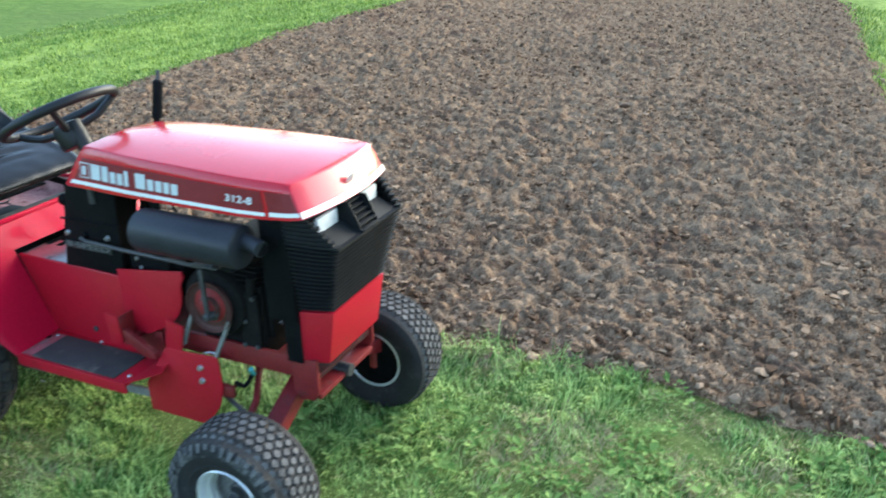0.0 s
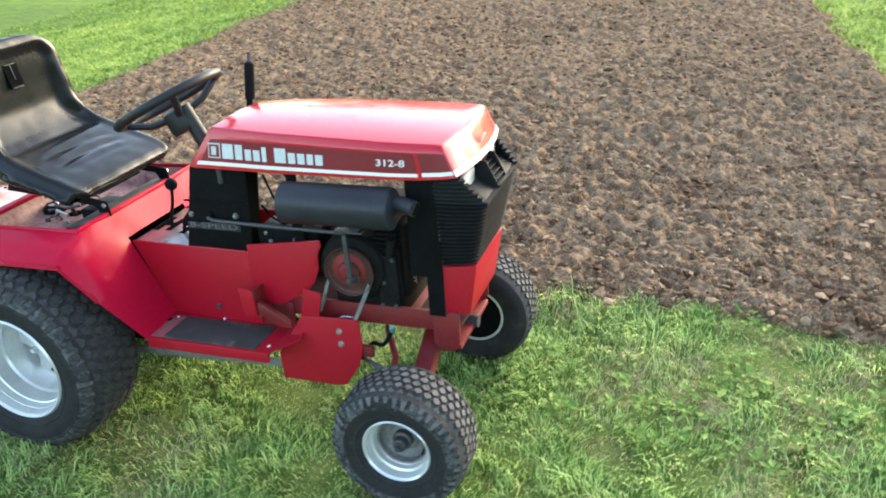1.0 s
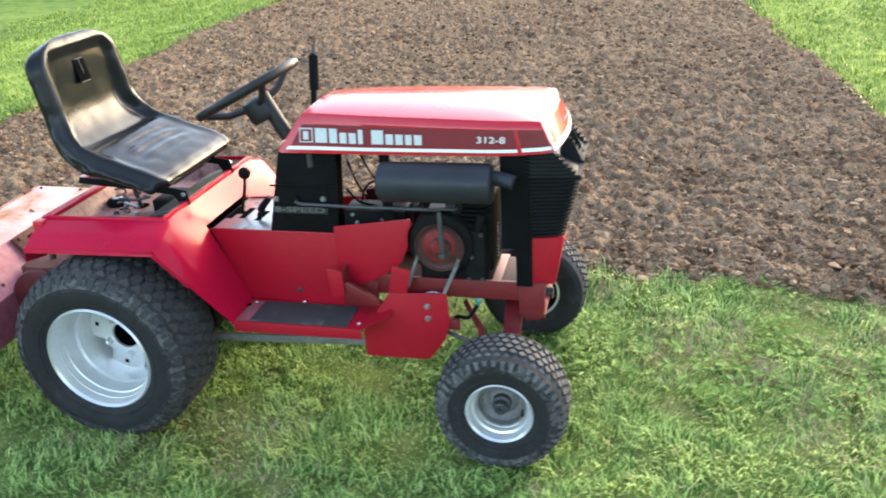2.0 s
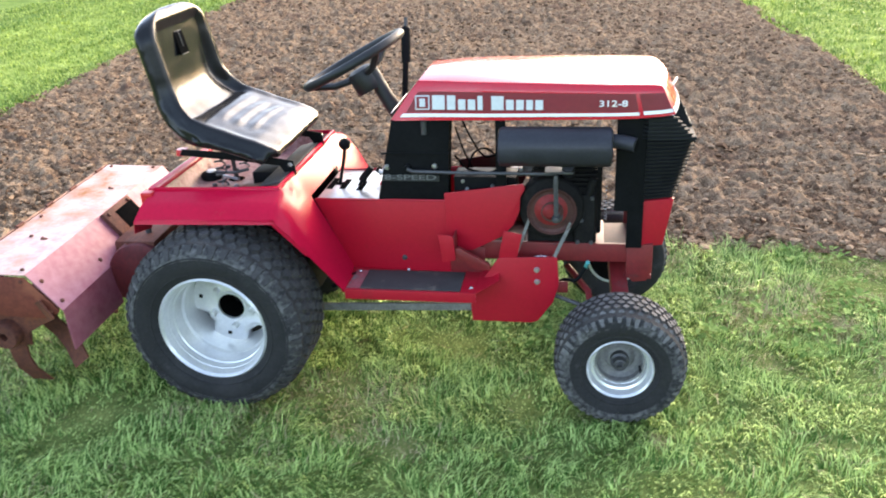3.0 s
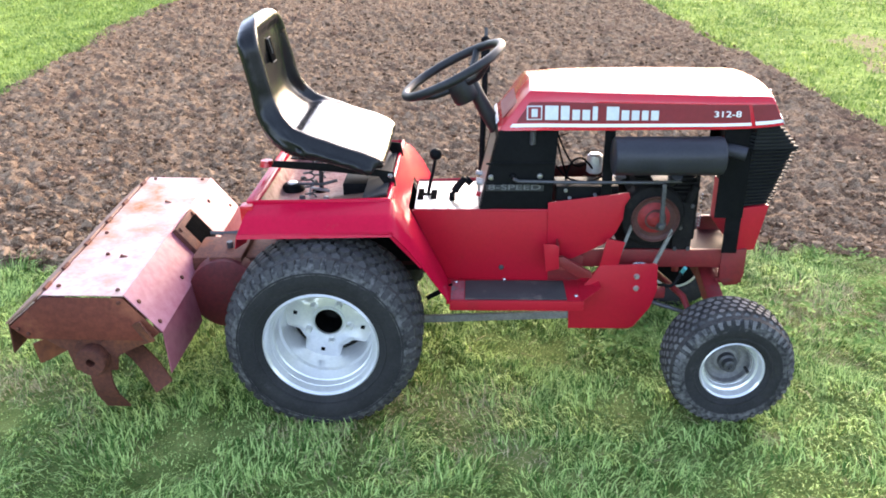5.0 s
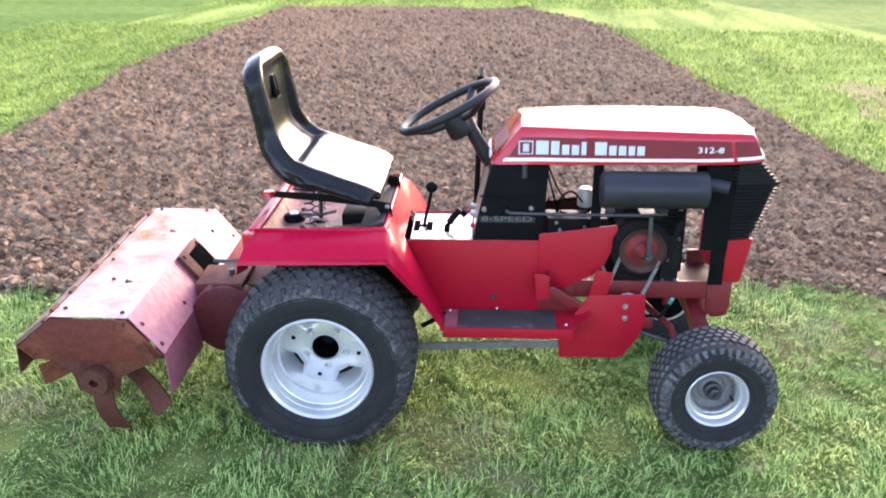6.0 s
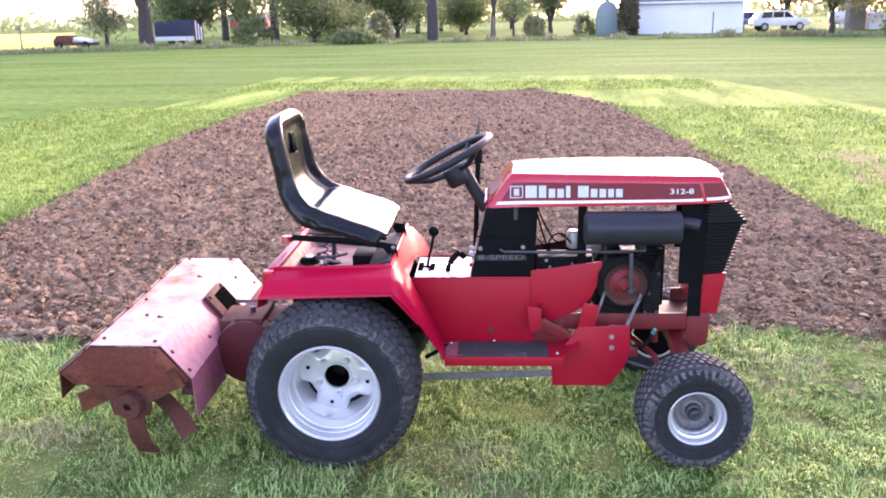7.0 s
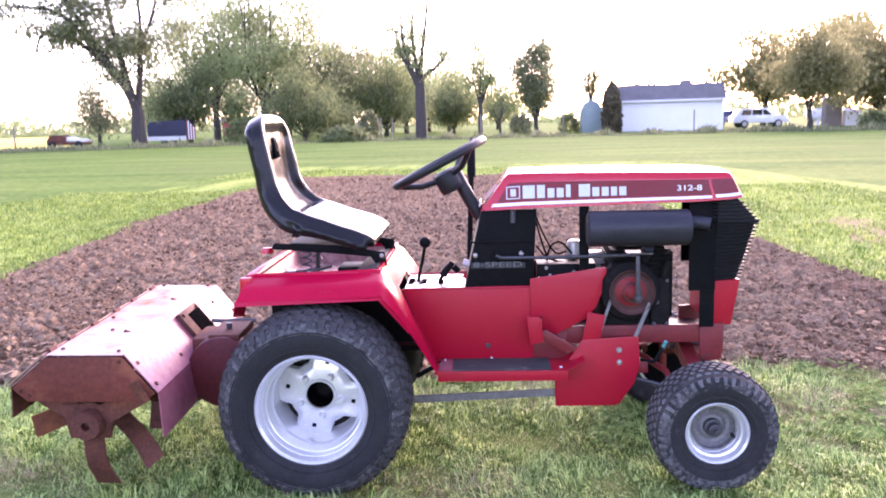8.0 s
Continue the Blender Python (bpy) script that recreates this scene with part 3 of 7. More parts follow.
def lawn(rng):
    n = 430000
    x, y = -3.0 + 7.2 * rng.random(n), -2.3 + 3.6 * rng.random(n)
    rim = np.minimum(np.minimum(x + 3.0, 4.2 - x), y + 2.3) + 0.25 * value_noise(x * 2, y * 2, 23)
    keep = rng.random(n) < np.clip(rim / 0.75, 0, 1)
    x, y = x[keep], y[keep]
    n = len(x)
    lump = value_noise(x * 3.1, y * 3.1, 21) + 0.7 * value_noise(x * 9, y * 9, 22)
    bare = bareness(x, y)
    keep = (y < near_edge(x) + 0.05 * rng.random(n) ** 2) & (lump + 2.6 * rng.random(n) > -0.75 + 0.9 * bare)
    x, y, lump, bare = x[keep], y[keep], lump[keep], bare[keep]
    n = len(x)
    tall = (0.018 + 0.036 * rng.random(n) ** 2.0) * (1 + 0.75 * np.clip(lump, -1, 1.2)) * (1 - 0.5 * bare)
    edge_far = np.clip(1 - (near_edge(x) - y) / 0.35, 0, 1)
    for wx, wy, wr in ((0.0, -0.40, 0.20), (1.19, -0.29, 0.15), (1.10, 0.43, 0.16), (-0.07, 0.29, 0.2)):
        tall *= 1 + 0.7 * np.exp(-((x - wx) ** 2 + (y - wy) ** 2) / wr ** 2)
    tall *= 1 + 1.0 * edge_far * rng.random(n) * np.clip(0.7 + value_noise(x * 3.5, y * 3.5, 24), 0, 1.5)
    dry = (value_noise(x * 2.4 + 7, y * 2.4, 41) + 0.5 * value_noise(x * 7, y * 7, 42) + 1.1 * rng.random(n) + 1.5 * bare) > 1.22
    wide = 0.0018 + 0.0028 * rng.random(n)
    blades("dry_grass", x[dry], y[dry], 0 * x[dry], 0.75 * tall[dry], wide[dry] * 0.7, rng, STRAW, "dry tan grass mixed into the lawn", 1.4, 0.5)
    g = ~dry
    return blades("lawn_grass", x[g], y[g], 0 * x[g], tall[g], wide[g], rng, BLADE, "ragged green lawn grass round the tractor", 1.20, 0.55)


def weed_leaves(rng):
    """Broad low weed leaves in clumps among the grass by the front edge of the bed: each leaf folded along its rib."""
    m = 520
    cx = 0.75 + 2.6 * rng.random(m)
    cy = near_edge(cx) + 0.02 - 0.85 * rng.random(m) ** 1.3
    keep = value_noise(cx * 3.2, cy * 3.2, 51) + 0.5 * rng.random(m) > 0.12
    cx, cy = cx[keep], cy[keep]
    k = 9
    x, y = np.repeat(cx, k), np.repeat(cy, k)
    n = len(x)
    a = rng.random(n) * 2 * np.pi
    ln = (0.007 + 0.011 * rng.random(n)) * np.repeat(0.7 + 0.6 * rng.random(len(cx)), k)
    rise = -0.25 + 0.75 * rng.random(n)
    d = np.stack([np.cos(a), np.sin(a), rise], -1) * ln[:, None]
    s = np.stack([-np.sin(a), np.cos(a), 0.35 + 0 * a], -1) * (ln * (0.42 + 0.3 * rng.random(n)))[:, None]
    t = s * np.array([-1, -1, 1])
    out = 0.012 + 0.030 * rng.random(n)
    p = np.stack([x + np.cos(a) * out, y + np.sin(a) * out, 0.016 + 0.030 * rng.random(n)], -1)
    v = np.stack([p - d, p - d * 0.1 + s, p + d, p - d * 0.1 + t], 1)
    f = (np.arange(n) * 4)[:, None, None] + np.array([[0, 2, 1], [0, 3, 2]])[None]
    ob = mesh_from("weed_leaves", v.reshape(-1, 3), f.reshape(-1, 3), WEED, False)
    return tagged(ob, "small broad green weed leaves in the grass", "weeds", kind="stuff")


def border_grass(rng):
    """Mown grass beside and behind the bed, in tufts that lean together."""
    n = 120000
    tx, ty = rng.random(n // 12), rng.random(n // 12)
    y = -1.4 + 12.5 * ty ** 1.5
    wide = 3.4 * rng.random(len(ty)) ** 1.3
    x = np.where(tx < 0.45, edge(RIGHT, y) - 0.02 + wide, edge(LEFT, y) + 0.04 - wide)
    end = rng.random(len(ty)) < 0.10
    y = np.where(end, 14.7 + 2.5 * rng.random(len(ty)), y)
    x = np.where(end, -7 + 10.5 * rng.random(len(ty)), x)
    keep = rng.random(len(ty)) < np.clip((y + 1.4) / 2.0, 0, 1)
    x, y = np.repeat(x[keep], 12), np.repeat(y[keep], 12)
    n = len(x)
    loose = 0.030 + 0.004 * y
    x, y = x + rng.normal(0, 1, n) * loose, y + rng.normal(0, 1, n) * loose
    tall = (0.018 + 0.026 * rng.random(n) ** 2) * (1 + 0.05 * y)
    near = np.minimum(np.abs(x - edge(LEFT, y)), np.abs(x - edge(RIGHT, y)))
    tall *= 1 + 0.8 * np.clip(1 - near / 0.25, 0, 1)
    return blades("border_grass", x, y, 0 * x, tall, (0.005 + 0.006 * rng.random(n)) * (1 + 0.05 * y), rng, LIGHTBLADE, "light green mown grass beside the bed", 1.2, 0.6)


lawn(rng)
weed_leaves(rng)
border_grass(rng)


def straw(rng):
    n = 700
    x, y = -2 + 5 * rng.random(n), -1.4 + 2.3 * rng.random(n)
    a, ln = rng.random(n) * 6.28, 0.008 + 0.022 * rng.random(n) ** 2
    d = np.stack([np.cos(a), np.sin(a), 0.25 * (rng.random(n) - 0.5)], -1) * ln[:, None]
    s = np.stack([-np.sin(a), np.cos(a), 0 * a], -1) * 0.0009
    p = np.stack([x, y, 0.025 + 0.015 * rng.random(n)], -1)
    v = np.stack([p - d - s, p - d + s, p + d + s, p + d - s], 1)
    ob = mesh_from("dry_straw", v.reshape(-1, 3), np.arange(4 * n).reshape(-1, 4), STRAW, False)
    return tagged(ob, "dry grass clippings lying on the lawn", "straw", kind="stuff")


straw(rng)

# ---- garden tractor ----
tractor = empty("garden_tractor", pose(-0.004, -0.052, 0, 0, 0, 6.0), "red garden tractor with black seat and grille on grass", "garden tractor")
NEAR, FAR_SIDE = -1, 1


def ease(x):
    x = min(1.0, max(0.0, x))
    return x * x * (3 - 2 * x)


def tread_blocks(bm, radius, half, count, height, shoulder, rows=7):
    """Honeycomb rubber lugs of a turf tyre, over the crown and down on the shoulders; the tops are worn, the sides dusty."""
    pitch, lane = 2 * math.pi / count, 2 * half / rows
    for j in range(rows):
        mid = -half + lane * (j + 0.5)
        for k in range(count):
            t0 = pitch * (k + 0.5 * (j % 2))
            wear = 0.92 + 0.08 * math.sin(k * 12.9 + j * 5.1)
            low, high = [], []
            for a, b in ((-0.5, -0.30), (0.0, -0.64), (0.5, -0.30), (0.5, 0.30), (0.0, 0.64), (-0.5, 0.30)):
                for ring, grow, up in ((low, 0.92, -0.004), (high, 0.70 * wear, height)):
                    y = mid + b * lane * grow * 1.06
                    s = min(1.12, abs(y) / half)
                    r = radius - shoulder * max(0, s - 0.55) ** 2 / 0.2 + up
                    t = t0 + a * pitch * grow
                    ring.append(bm.verts.new((r * math.cos(t), y, r * math.sin(t))))
            bm.faces.new(high)
            for i in range(6):
                bm.faces.new((low[i], low[(i + 1) % 6], high[(i + 1) % 6], high[i])).material_index = 1
    return bm


def shoulder_lugs(bm, count, inner, outer, height):
    """Short radial lugs where the tread runs down on the sidewall; inner and outer are (radius, y) of the wall."""
    pitch = 2 * math.pi / count
    for k in range(count):
        t0, reach = pitch * (k + 0.25), 0.75 + 0.25 * math.sin(k * 7.7)
        (ra, ya), (rb, yb) = outer, inner
        rb, yb = ra + (rb - ra) * reach, ya + (yb - ya) * reach
        low, high = [], []
        for r, y, a in ((ra, ya, -1), (ra, ya, 1), (rb, yb, 0.75), (rb, yb, -0.75)):
            for ring, grow, up in ((low, 0.36, 0.003), (high, 0.27, -height)):
                ring.append(bm.verts.new((r * math.cos(t0 + a * pitch * grow), y + up, r * math.sin(t0 + a * pitch * grow))))
        bm.faces.new(high)
        for i in range(4):
            bm.faces.new((low[i], low[(i + 1) % 4], high[(i + 1) % 4], high[i])).material_index = 1
    return bm


def two_tone(ob, second):
    ob.data.materials.append(second)
    return ob


def rear_wheel(side):
    m = pose(-0.031, side * 0.347, 0.284, 0, 0, 0 if side < 0 else 180)
    lip = [(0.162, -0.118), (0.167, -0.113), (0.166, -0.105), (0.158, -0.102), (0.155, -0.090), (0.149, -0.087), (0.147, -0.068), (0.142, -0.064), (0.139, -0.020), (0.134, -0.012), (0.132, 0.050),
           (0.126, 0.086), (0.042, 0.092), (0.042, 0.102), (0.14, 0.102), (0.156, 0.108), (0.168, 0.116),
           (0.163, 0.116), (0.138, 0.09), (0.138, -0.01), (0.146, -0.072), (0.156, -0.110)]
    rim = part("rear_wheel", lathe(lip, 72, m, closed=True), RIM, tractor, "silver painted steel wheel with deep dished centre", 20)
    deep = m @ Matrix.Translation((0, 0.046, 0)) @ Matrix.Diagonal((0.96, 1, 0.96, 1))
    bm = bmesh.new()
    seg = 128
    loops = []
    for base, lobed, y in ((0.104, 0.036, 0.044), (0.106, 0.036, 0.014), (0.104, 0.034, 0.006), (0.096, 0.026, 0.000), (0.088, 0.010, -0.005), (0.082, 0.0, -0.009), (0.052, 0.0, -0.011), (0.049, 0.0, -0.017), (0.044, 0.0, -0.017), (0.0435, 0.0, 0.05)):
        ring = []
        for i in range(seg):
            t = 2 * math.pi * i / seg
            lobe = 0.5 + 0.5 * math.cos(4 * (t + radians(104)))
            r = base + lobed * ease(2.2 * lobe - 0.15)
            ring.append(bm.verts.new((r * math.cos(t), y, r * math.sin(t))))
        loops.append(ring)
    for a, b in zip(loops, loops[1:]):
        for i in range(seg):
            bm.faces.new((a[i], a[(i + 1) % seg], b[(i + 1) % seg], b[i]))
    bmesh.ops.transform(bm, matrix=deep, verts=bm.verts)
    part("wheel_centre", bm, RIM, rim)
    # Dark disc added behind the lobes; the gaps' shade is its colour.
    part("back_shade_disc", lathe([(0.0435, 0.0825), (0.1245, 0.0825), (0.1245, 0.086), (0.0435, 0.086)], 48, m, closed=True), ENGINE, rim, "dark disc for the shade behind the wheel dish")
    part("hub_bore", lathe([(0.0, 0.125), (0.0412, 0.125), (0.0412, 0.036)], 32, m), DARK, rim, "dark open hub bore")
    for k in range(5):
        t = 2 * math.pi * k / 5 - 1.50
        c = deep @ Matrix.Translation((0.068 * math.cos(t), -0.009, 0.068 * math.sin(t)))
        part("lug_nut", lathe([(0, -0.020), (0.008, -0.019), (0.0115, -0.013), (0.012, -0.002), (0.015, 0.001)], 6, c), RIM, rim)
        t += math.pi / 5
        c = deep @ Matrix.Translation((0.070 * math.cos(t), -0.009, 0.070 * math.sin(t))) @ pose(0, 0, 0, 0, -math.degrees(t), 0)
        part("pressed_rib", soften(add_box(bmesh.new(), -0.013, 0.013, -0.005, 0.002, -0.004, 0.004), 0.002), RIM, rim)
    for k in range(4):
        t = radians(-104 + 90 * k)
        c = deep @ pose(0.108 * math.cos(t), -0.0015, 0.108 * math.sin(t), 0, 45 - math.degrees(t), 0)
        # Vent holes are flat caps with the shade in their colour.
        part("vent_hole", lathe([(0, -0.003), (0.009, -0.003), (0.009, 0.003)], 4, c), DARK, rim)
    prof = [(0.154, -0.100), (0.167, -0.113), (0.176, -0.118), (0.195, -0.126), (0.224, -0.130), (0.248, -0.126), (0.262, -0.116), (0.273, -0.098), (0.280, -0.06),
            (0.282, 0.0), (0.280, 0.06), (0.273, 0.098), (0.262, 0.116), (0.248, 0.126), (0.224, 0.130), (0.195, 0.126), (0.167, 0.113), (0.154, 0.100)]
    part("tyre", lathe([(r if r < 0.2 else r - 0.004, y) for r, y in prof], 72, m, closed=True), RUBBER, rim, "worn black turf tyre with dusty sidewall")
    part("tread_base", lathe([(r - 0.0025, y) for r, y in prof[7:12]], 72, m), TREADGAP, rim, "dusty grooves between the tread lugs")
    bm = tread_blocks(bmesh.new(), 0.279, 0.112, 46, 0.008, 0.040, 6)
    shoulder_lugs(bm, 46, (0.243, -0.1275), (0.272, -0.104), 0.0065)
    bmesh.ops.transform(bm, matrix=m, verts=bm.verts)
    two_tone(part("tread", bm, TREAD, rim, "worn dark honeycomb tread lugs"), TREADGAP)
    part("tyre_shoulder", lathe([(0.232, -0.1292), (0.244, -0.1276), (0.2595, -0.1180), (0.2705, -0.1000)], 72, m), DUST, rim, "dusty scuffed tyre shoulder")
    for r, y in ((0.188, -0.1240), (0.236, -0.1292)):
        part("sidewall_ring", lathe([(r - 0.003, y + 0.002), (r - 0.0015, y - 0.0012), (r + 0.0015, y - 0.0012), (r + 0.003, y + 0.002)], 72, m), RUBBER, rim)
    return rim


def front_wheel(side):
    m = pose(1.147, side * 0.362, 0.192, 0, 40, 0 if side < 0 else 180) @ Matrix.Diagonal((0.95, 1, 0.95, 1))
    lip = [(0.095, -0.072), (0.099, -0.068), (0.097, -0.061), (0.089, -0.058), (0.085, -0.046), (0.078, -0.043), (0.076, -0.030), (0.068, -0.026), (0.066, -0.008), (0.056, 0.002), (0.046, 0.004),
           (0.042, 0.008), (0.034, 0.006), (0.028, 0.006), (0.028, 0.02), (0.075, 0.03), (0.086, 0.055), (0.100, 0.070), (0.092, 0.070), (0.076, 0.04), (0.070, 0.0), (0.080, -0.030), (0.090, -0.066)]
    rim = part("front_wheel", lathe(lip, 56, m, closed=True), RIM, tractor, "small silver steel wheel with dusty dish", 20)
    # Dust and the recess's shade are both in this darker grey.
    part("dish", lathe([(0.0765, -0.0315), (0.0745, -0.029), (0.0670, -0.0270), (0.0650, -0.0095), (0.0555, 0.0005), (0.0455, 0.0025), (0.036, -0.006), (0.020, -0.008)], 56, m), DISH, rim, "dusty inner dish with shade in its grey")
    hm = m @ Matrix.Translation((0, -0.018, 0))
    part("hub", lathe([(0, -0.034), (0.012, -0.034), (0.014, -0.030), (0.019, -0.028), (0.021, -0.010), (0.028, -0.006), (0.028, 0.03)], 28, hm), DARKSTEEL, rim, "dark greasy bearing hub")
    part("drum", lathe([(0, 0.060), (0.030, 0.060), (0.034, 0.034), (0.070, 0.032), (0.078, 0.020), (0.0, 0.018)], 28, m), ENGINE, rim, "dirty inner wheel drum")
    part("axle_end", lathe([(0, -0.046), (0.007, -0.045), (0.008, -0.030)], 14, hm), DARKSTEEL, rim)
    # Added disc; the darkness inside the wheel is put into its colour.
    part("inner_dark_disc", lathe([(0, 0.064), (0.088, 0.064), (0.093, 0.068), (0, 0.068)], 32, m), DARK, rim, "added near-black disc over the inner wheel face")
    c = m @ Matrix.Translation((0.062, -0.010, 0.02))
    part("valve", lathe([(0, -0.028), (0.004, -0.027), (0.005, 0.0)], 10, c), RUBBER, rim)
    prof = [(0.090, -0.058), (0.098, -0.069), (0.106, -0.073), (0.130, -0.080), (0.155, -0.083), (0.170, -0.080), (0.181, -0.070), (0.187, -0.045), (0.189, 0.0),
            (0.187, 0.045), (0.181, 0.070), (0.170, 0.080), (0.155, 0.083), (0.130, 0.080), (0.098, 0.069), (0.090, 0.058)]
    part("tyre", lathe(prof, 64, m, closed=True), RUBBER, rim, "small black turf tyre, dusty and scuffed")
    part("tread_base", lathe([(r + 0.0008, y) for r, y in prof[6:11]], 64, m), TREADGAP, rim, "dusty grooves between the tread lugs")
    bm = tread_blocks(bmesh.new(), 0.188, 0.070, 44, 0.0065, 0.026, 6)
    shoulder_lugs(bm, 44, (0.158, -0.084), (0.182, -0.0715), 0.0055)
    bmesh.ops.transform(bm, matrix=m, verts=bm.verts)
    two_tone(part("tread", bm, TREADDUST, rim, "worn dark honeycomb tread lugs"), TREADGAP)
    part("tyre_shoulder", lathe([(0.146, -0.0836), (0.1565, -0.0842), (0.1713, -0.0812), (0.1823, -0.0708)], 64, m), DUST, rim, "dusty scuffed tyre shoulder")
    part("sidewall_ring", lathe([(0.112, -0.0735), (0.114, -0.0775), (0.117, -0.0780), (0.121, -0.0770)], 64, m), RUBBER, rim)
    return rim


for s in (NEAR, FAR_SIDE):
    rear_wheel(s)
    front_wheel(s)

# chassis
chassis = part("chassis", box(-0.16, 1.235, -0.131, 0.131, 0.385, 0.40, 0.003), DARKRED, tractor, "worn red steel chassis rails")
for s in (-1, 1):
    part("rail", box(0.62, 1.235 if s < 0 else 1.07, s * 0.138 - 0.006, s * 0.138 + 0.006, 0.388, 0.446, 0.002), DULLRED, chassis)
    part("front_bracket", prism([(1.165, 0.445), (1.165, 0.35), (1.185, 0.325), (1.225, 0.33), (1.24, 0.36), (1.24, 0.45)], s * 0.142 - 0.006, s * 0.142 + 0.006), DULLRED, chassis)
part("gearbox", soften(add_box(add_box(bmesh.new(), -0.13, 0.16, -0.11, 0.11, 0.20, 0.42), -0.05, 0.05, -0.22, 0.22, 0.245, 0.325), 0.015), ENGINE, chassis, "greasy dark transaxle housing")
part("axle", tube([(-0.031, -0.24, 0.284), (-0.031, 0.24, 0.284)], 0.026, 14), ENGINE, chassis)
part("mount_bar", box(1.16, 1.24, -0.136, 0.136, 0.33, 0.345, 0.003), DULLRED, chassis)
part("front_pin", tube([(1.10, 0, 0.345), (1.25, 0, 0.345)], 0.018, 12), DARKSTEEL, chassis)
axle = part("front_axle", prism([(1.115, 0.365), (1.165, 0.365), (1.165, 0.315), (1.115, 0.315)], -0.07, 0.07, 0.006), DULLRED, tractor, "sloping red steel front axle beam")
for s in (-1, 1):
    bm = bmesh.new()
    a = [bm.verts.new((x, s * 0.05, z)) for x, z in ((1.115, 0.372), (1.165, 0.372), (1.165, 0.322), (1.115, 0.322))]
    b = [bm.verts.new((x, s * 0.300, z)) for x, z in ((1.13, 0.268), (1.18, 0.268), (1.18, 0.222), (1.13, 0.222))]
    for i in range(4):
        bm.faces.new((a[i], a[(i + 1) % 4], b[(i + 1) % 4], b[i]))
    bm.faces.new(a[::-1]), bm.faces.new(b)
    part("axle_arm", soften(bm, 0.004), DULLRED, axle)
    part("spindle", tube([(1.147, s * 0.304, 0.165), (1.147, s * 0.304, 0.285)], 0.017, 12), DULLRED, axle)
    part("stub", tube([(1.147, s * 0.30, 0.195), (1.147, s * 0.40, 0.195)], 0.013, 10), DARKSTEEL, axle)
    part("tie_rod", tube([(0.99, s * 0.06, 0.33), (1.055, s * 0.17, 0.30), (1.075, s * 0.275, 0.245)], 0.010, 10), DULLRED, axle)
part("drag_link", tube([(0.62, -0.05, 0.345), (1.07, -0.20, 0.255)], 0.007, 8), DARKSTEEL, axle)

# fenders, deck and steps
yi = (-0.385, -0.285, -0.145, 0.145, 0.285, 0.385)
st = {0: [(-0.262, 0.586), (-0.228, 0.652), (-0.228, 0.654)], 1: [(0.176, 0.605), (0.172, 0.659), (0.160, 0.664)],
      2: [(0.220, 0.553), (0.222, 0.592), (0.206, 0.585)], 3: [(0.256, 0.497), (0.262, 0.507), (0.259, 0.480)], 4: [(0.335, 0.336), (0.330, 0.342), (0.322, 0.348)]}
yo = {0: 0.372, 1: 0.397, 2: 0.388, 3: 0.374, 4: 0.298}
yin = {0: 0.285, 1: 0.290, 2: 0.285, 3: 0.272, 4: 0.235}


def deck_point(row, col):
    """Columns run outer edge, crown, inner edge, middle, and back again on the other side."""
    k = min(col, 7 - col)
    sgn = -1 if col < 4 else 1
    if k == 1:
        (xa, za), (xb, zb) = st[row][0], st[row][1]
        bulge = 0.011 if row < 4 else 0.003
        return (0.55 * xa + 0.45 * xb + (0.004 if 0 < row < 4 else 0.0), sgn * (0.55 * yo[row] + 0.45 * yin[row] + 0.6 * bulge), 0.55 * za + 0.45 * zb + bulge)
    x, z = st[row][max(0, k - 1)]
    return (x, sgn * (yo[row], 0, yin[row], 0.141)[k], z)


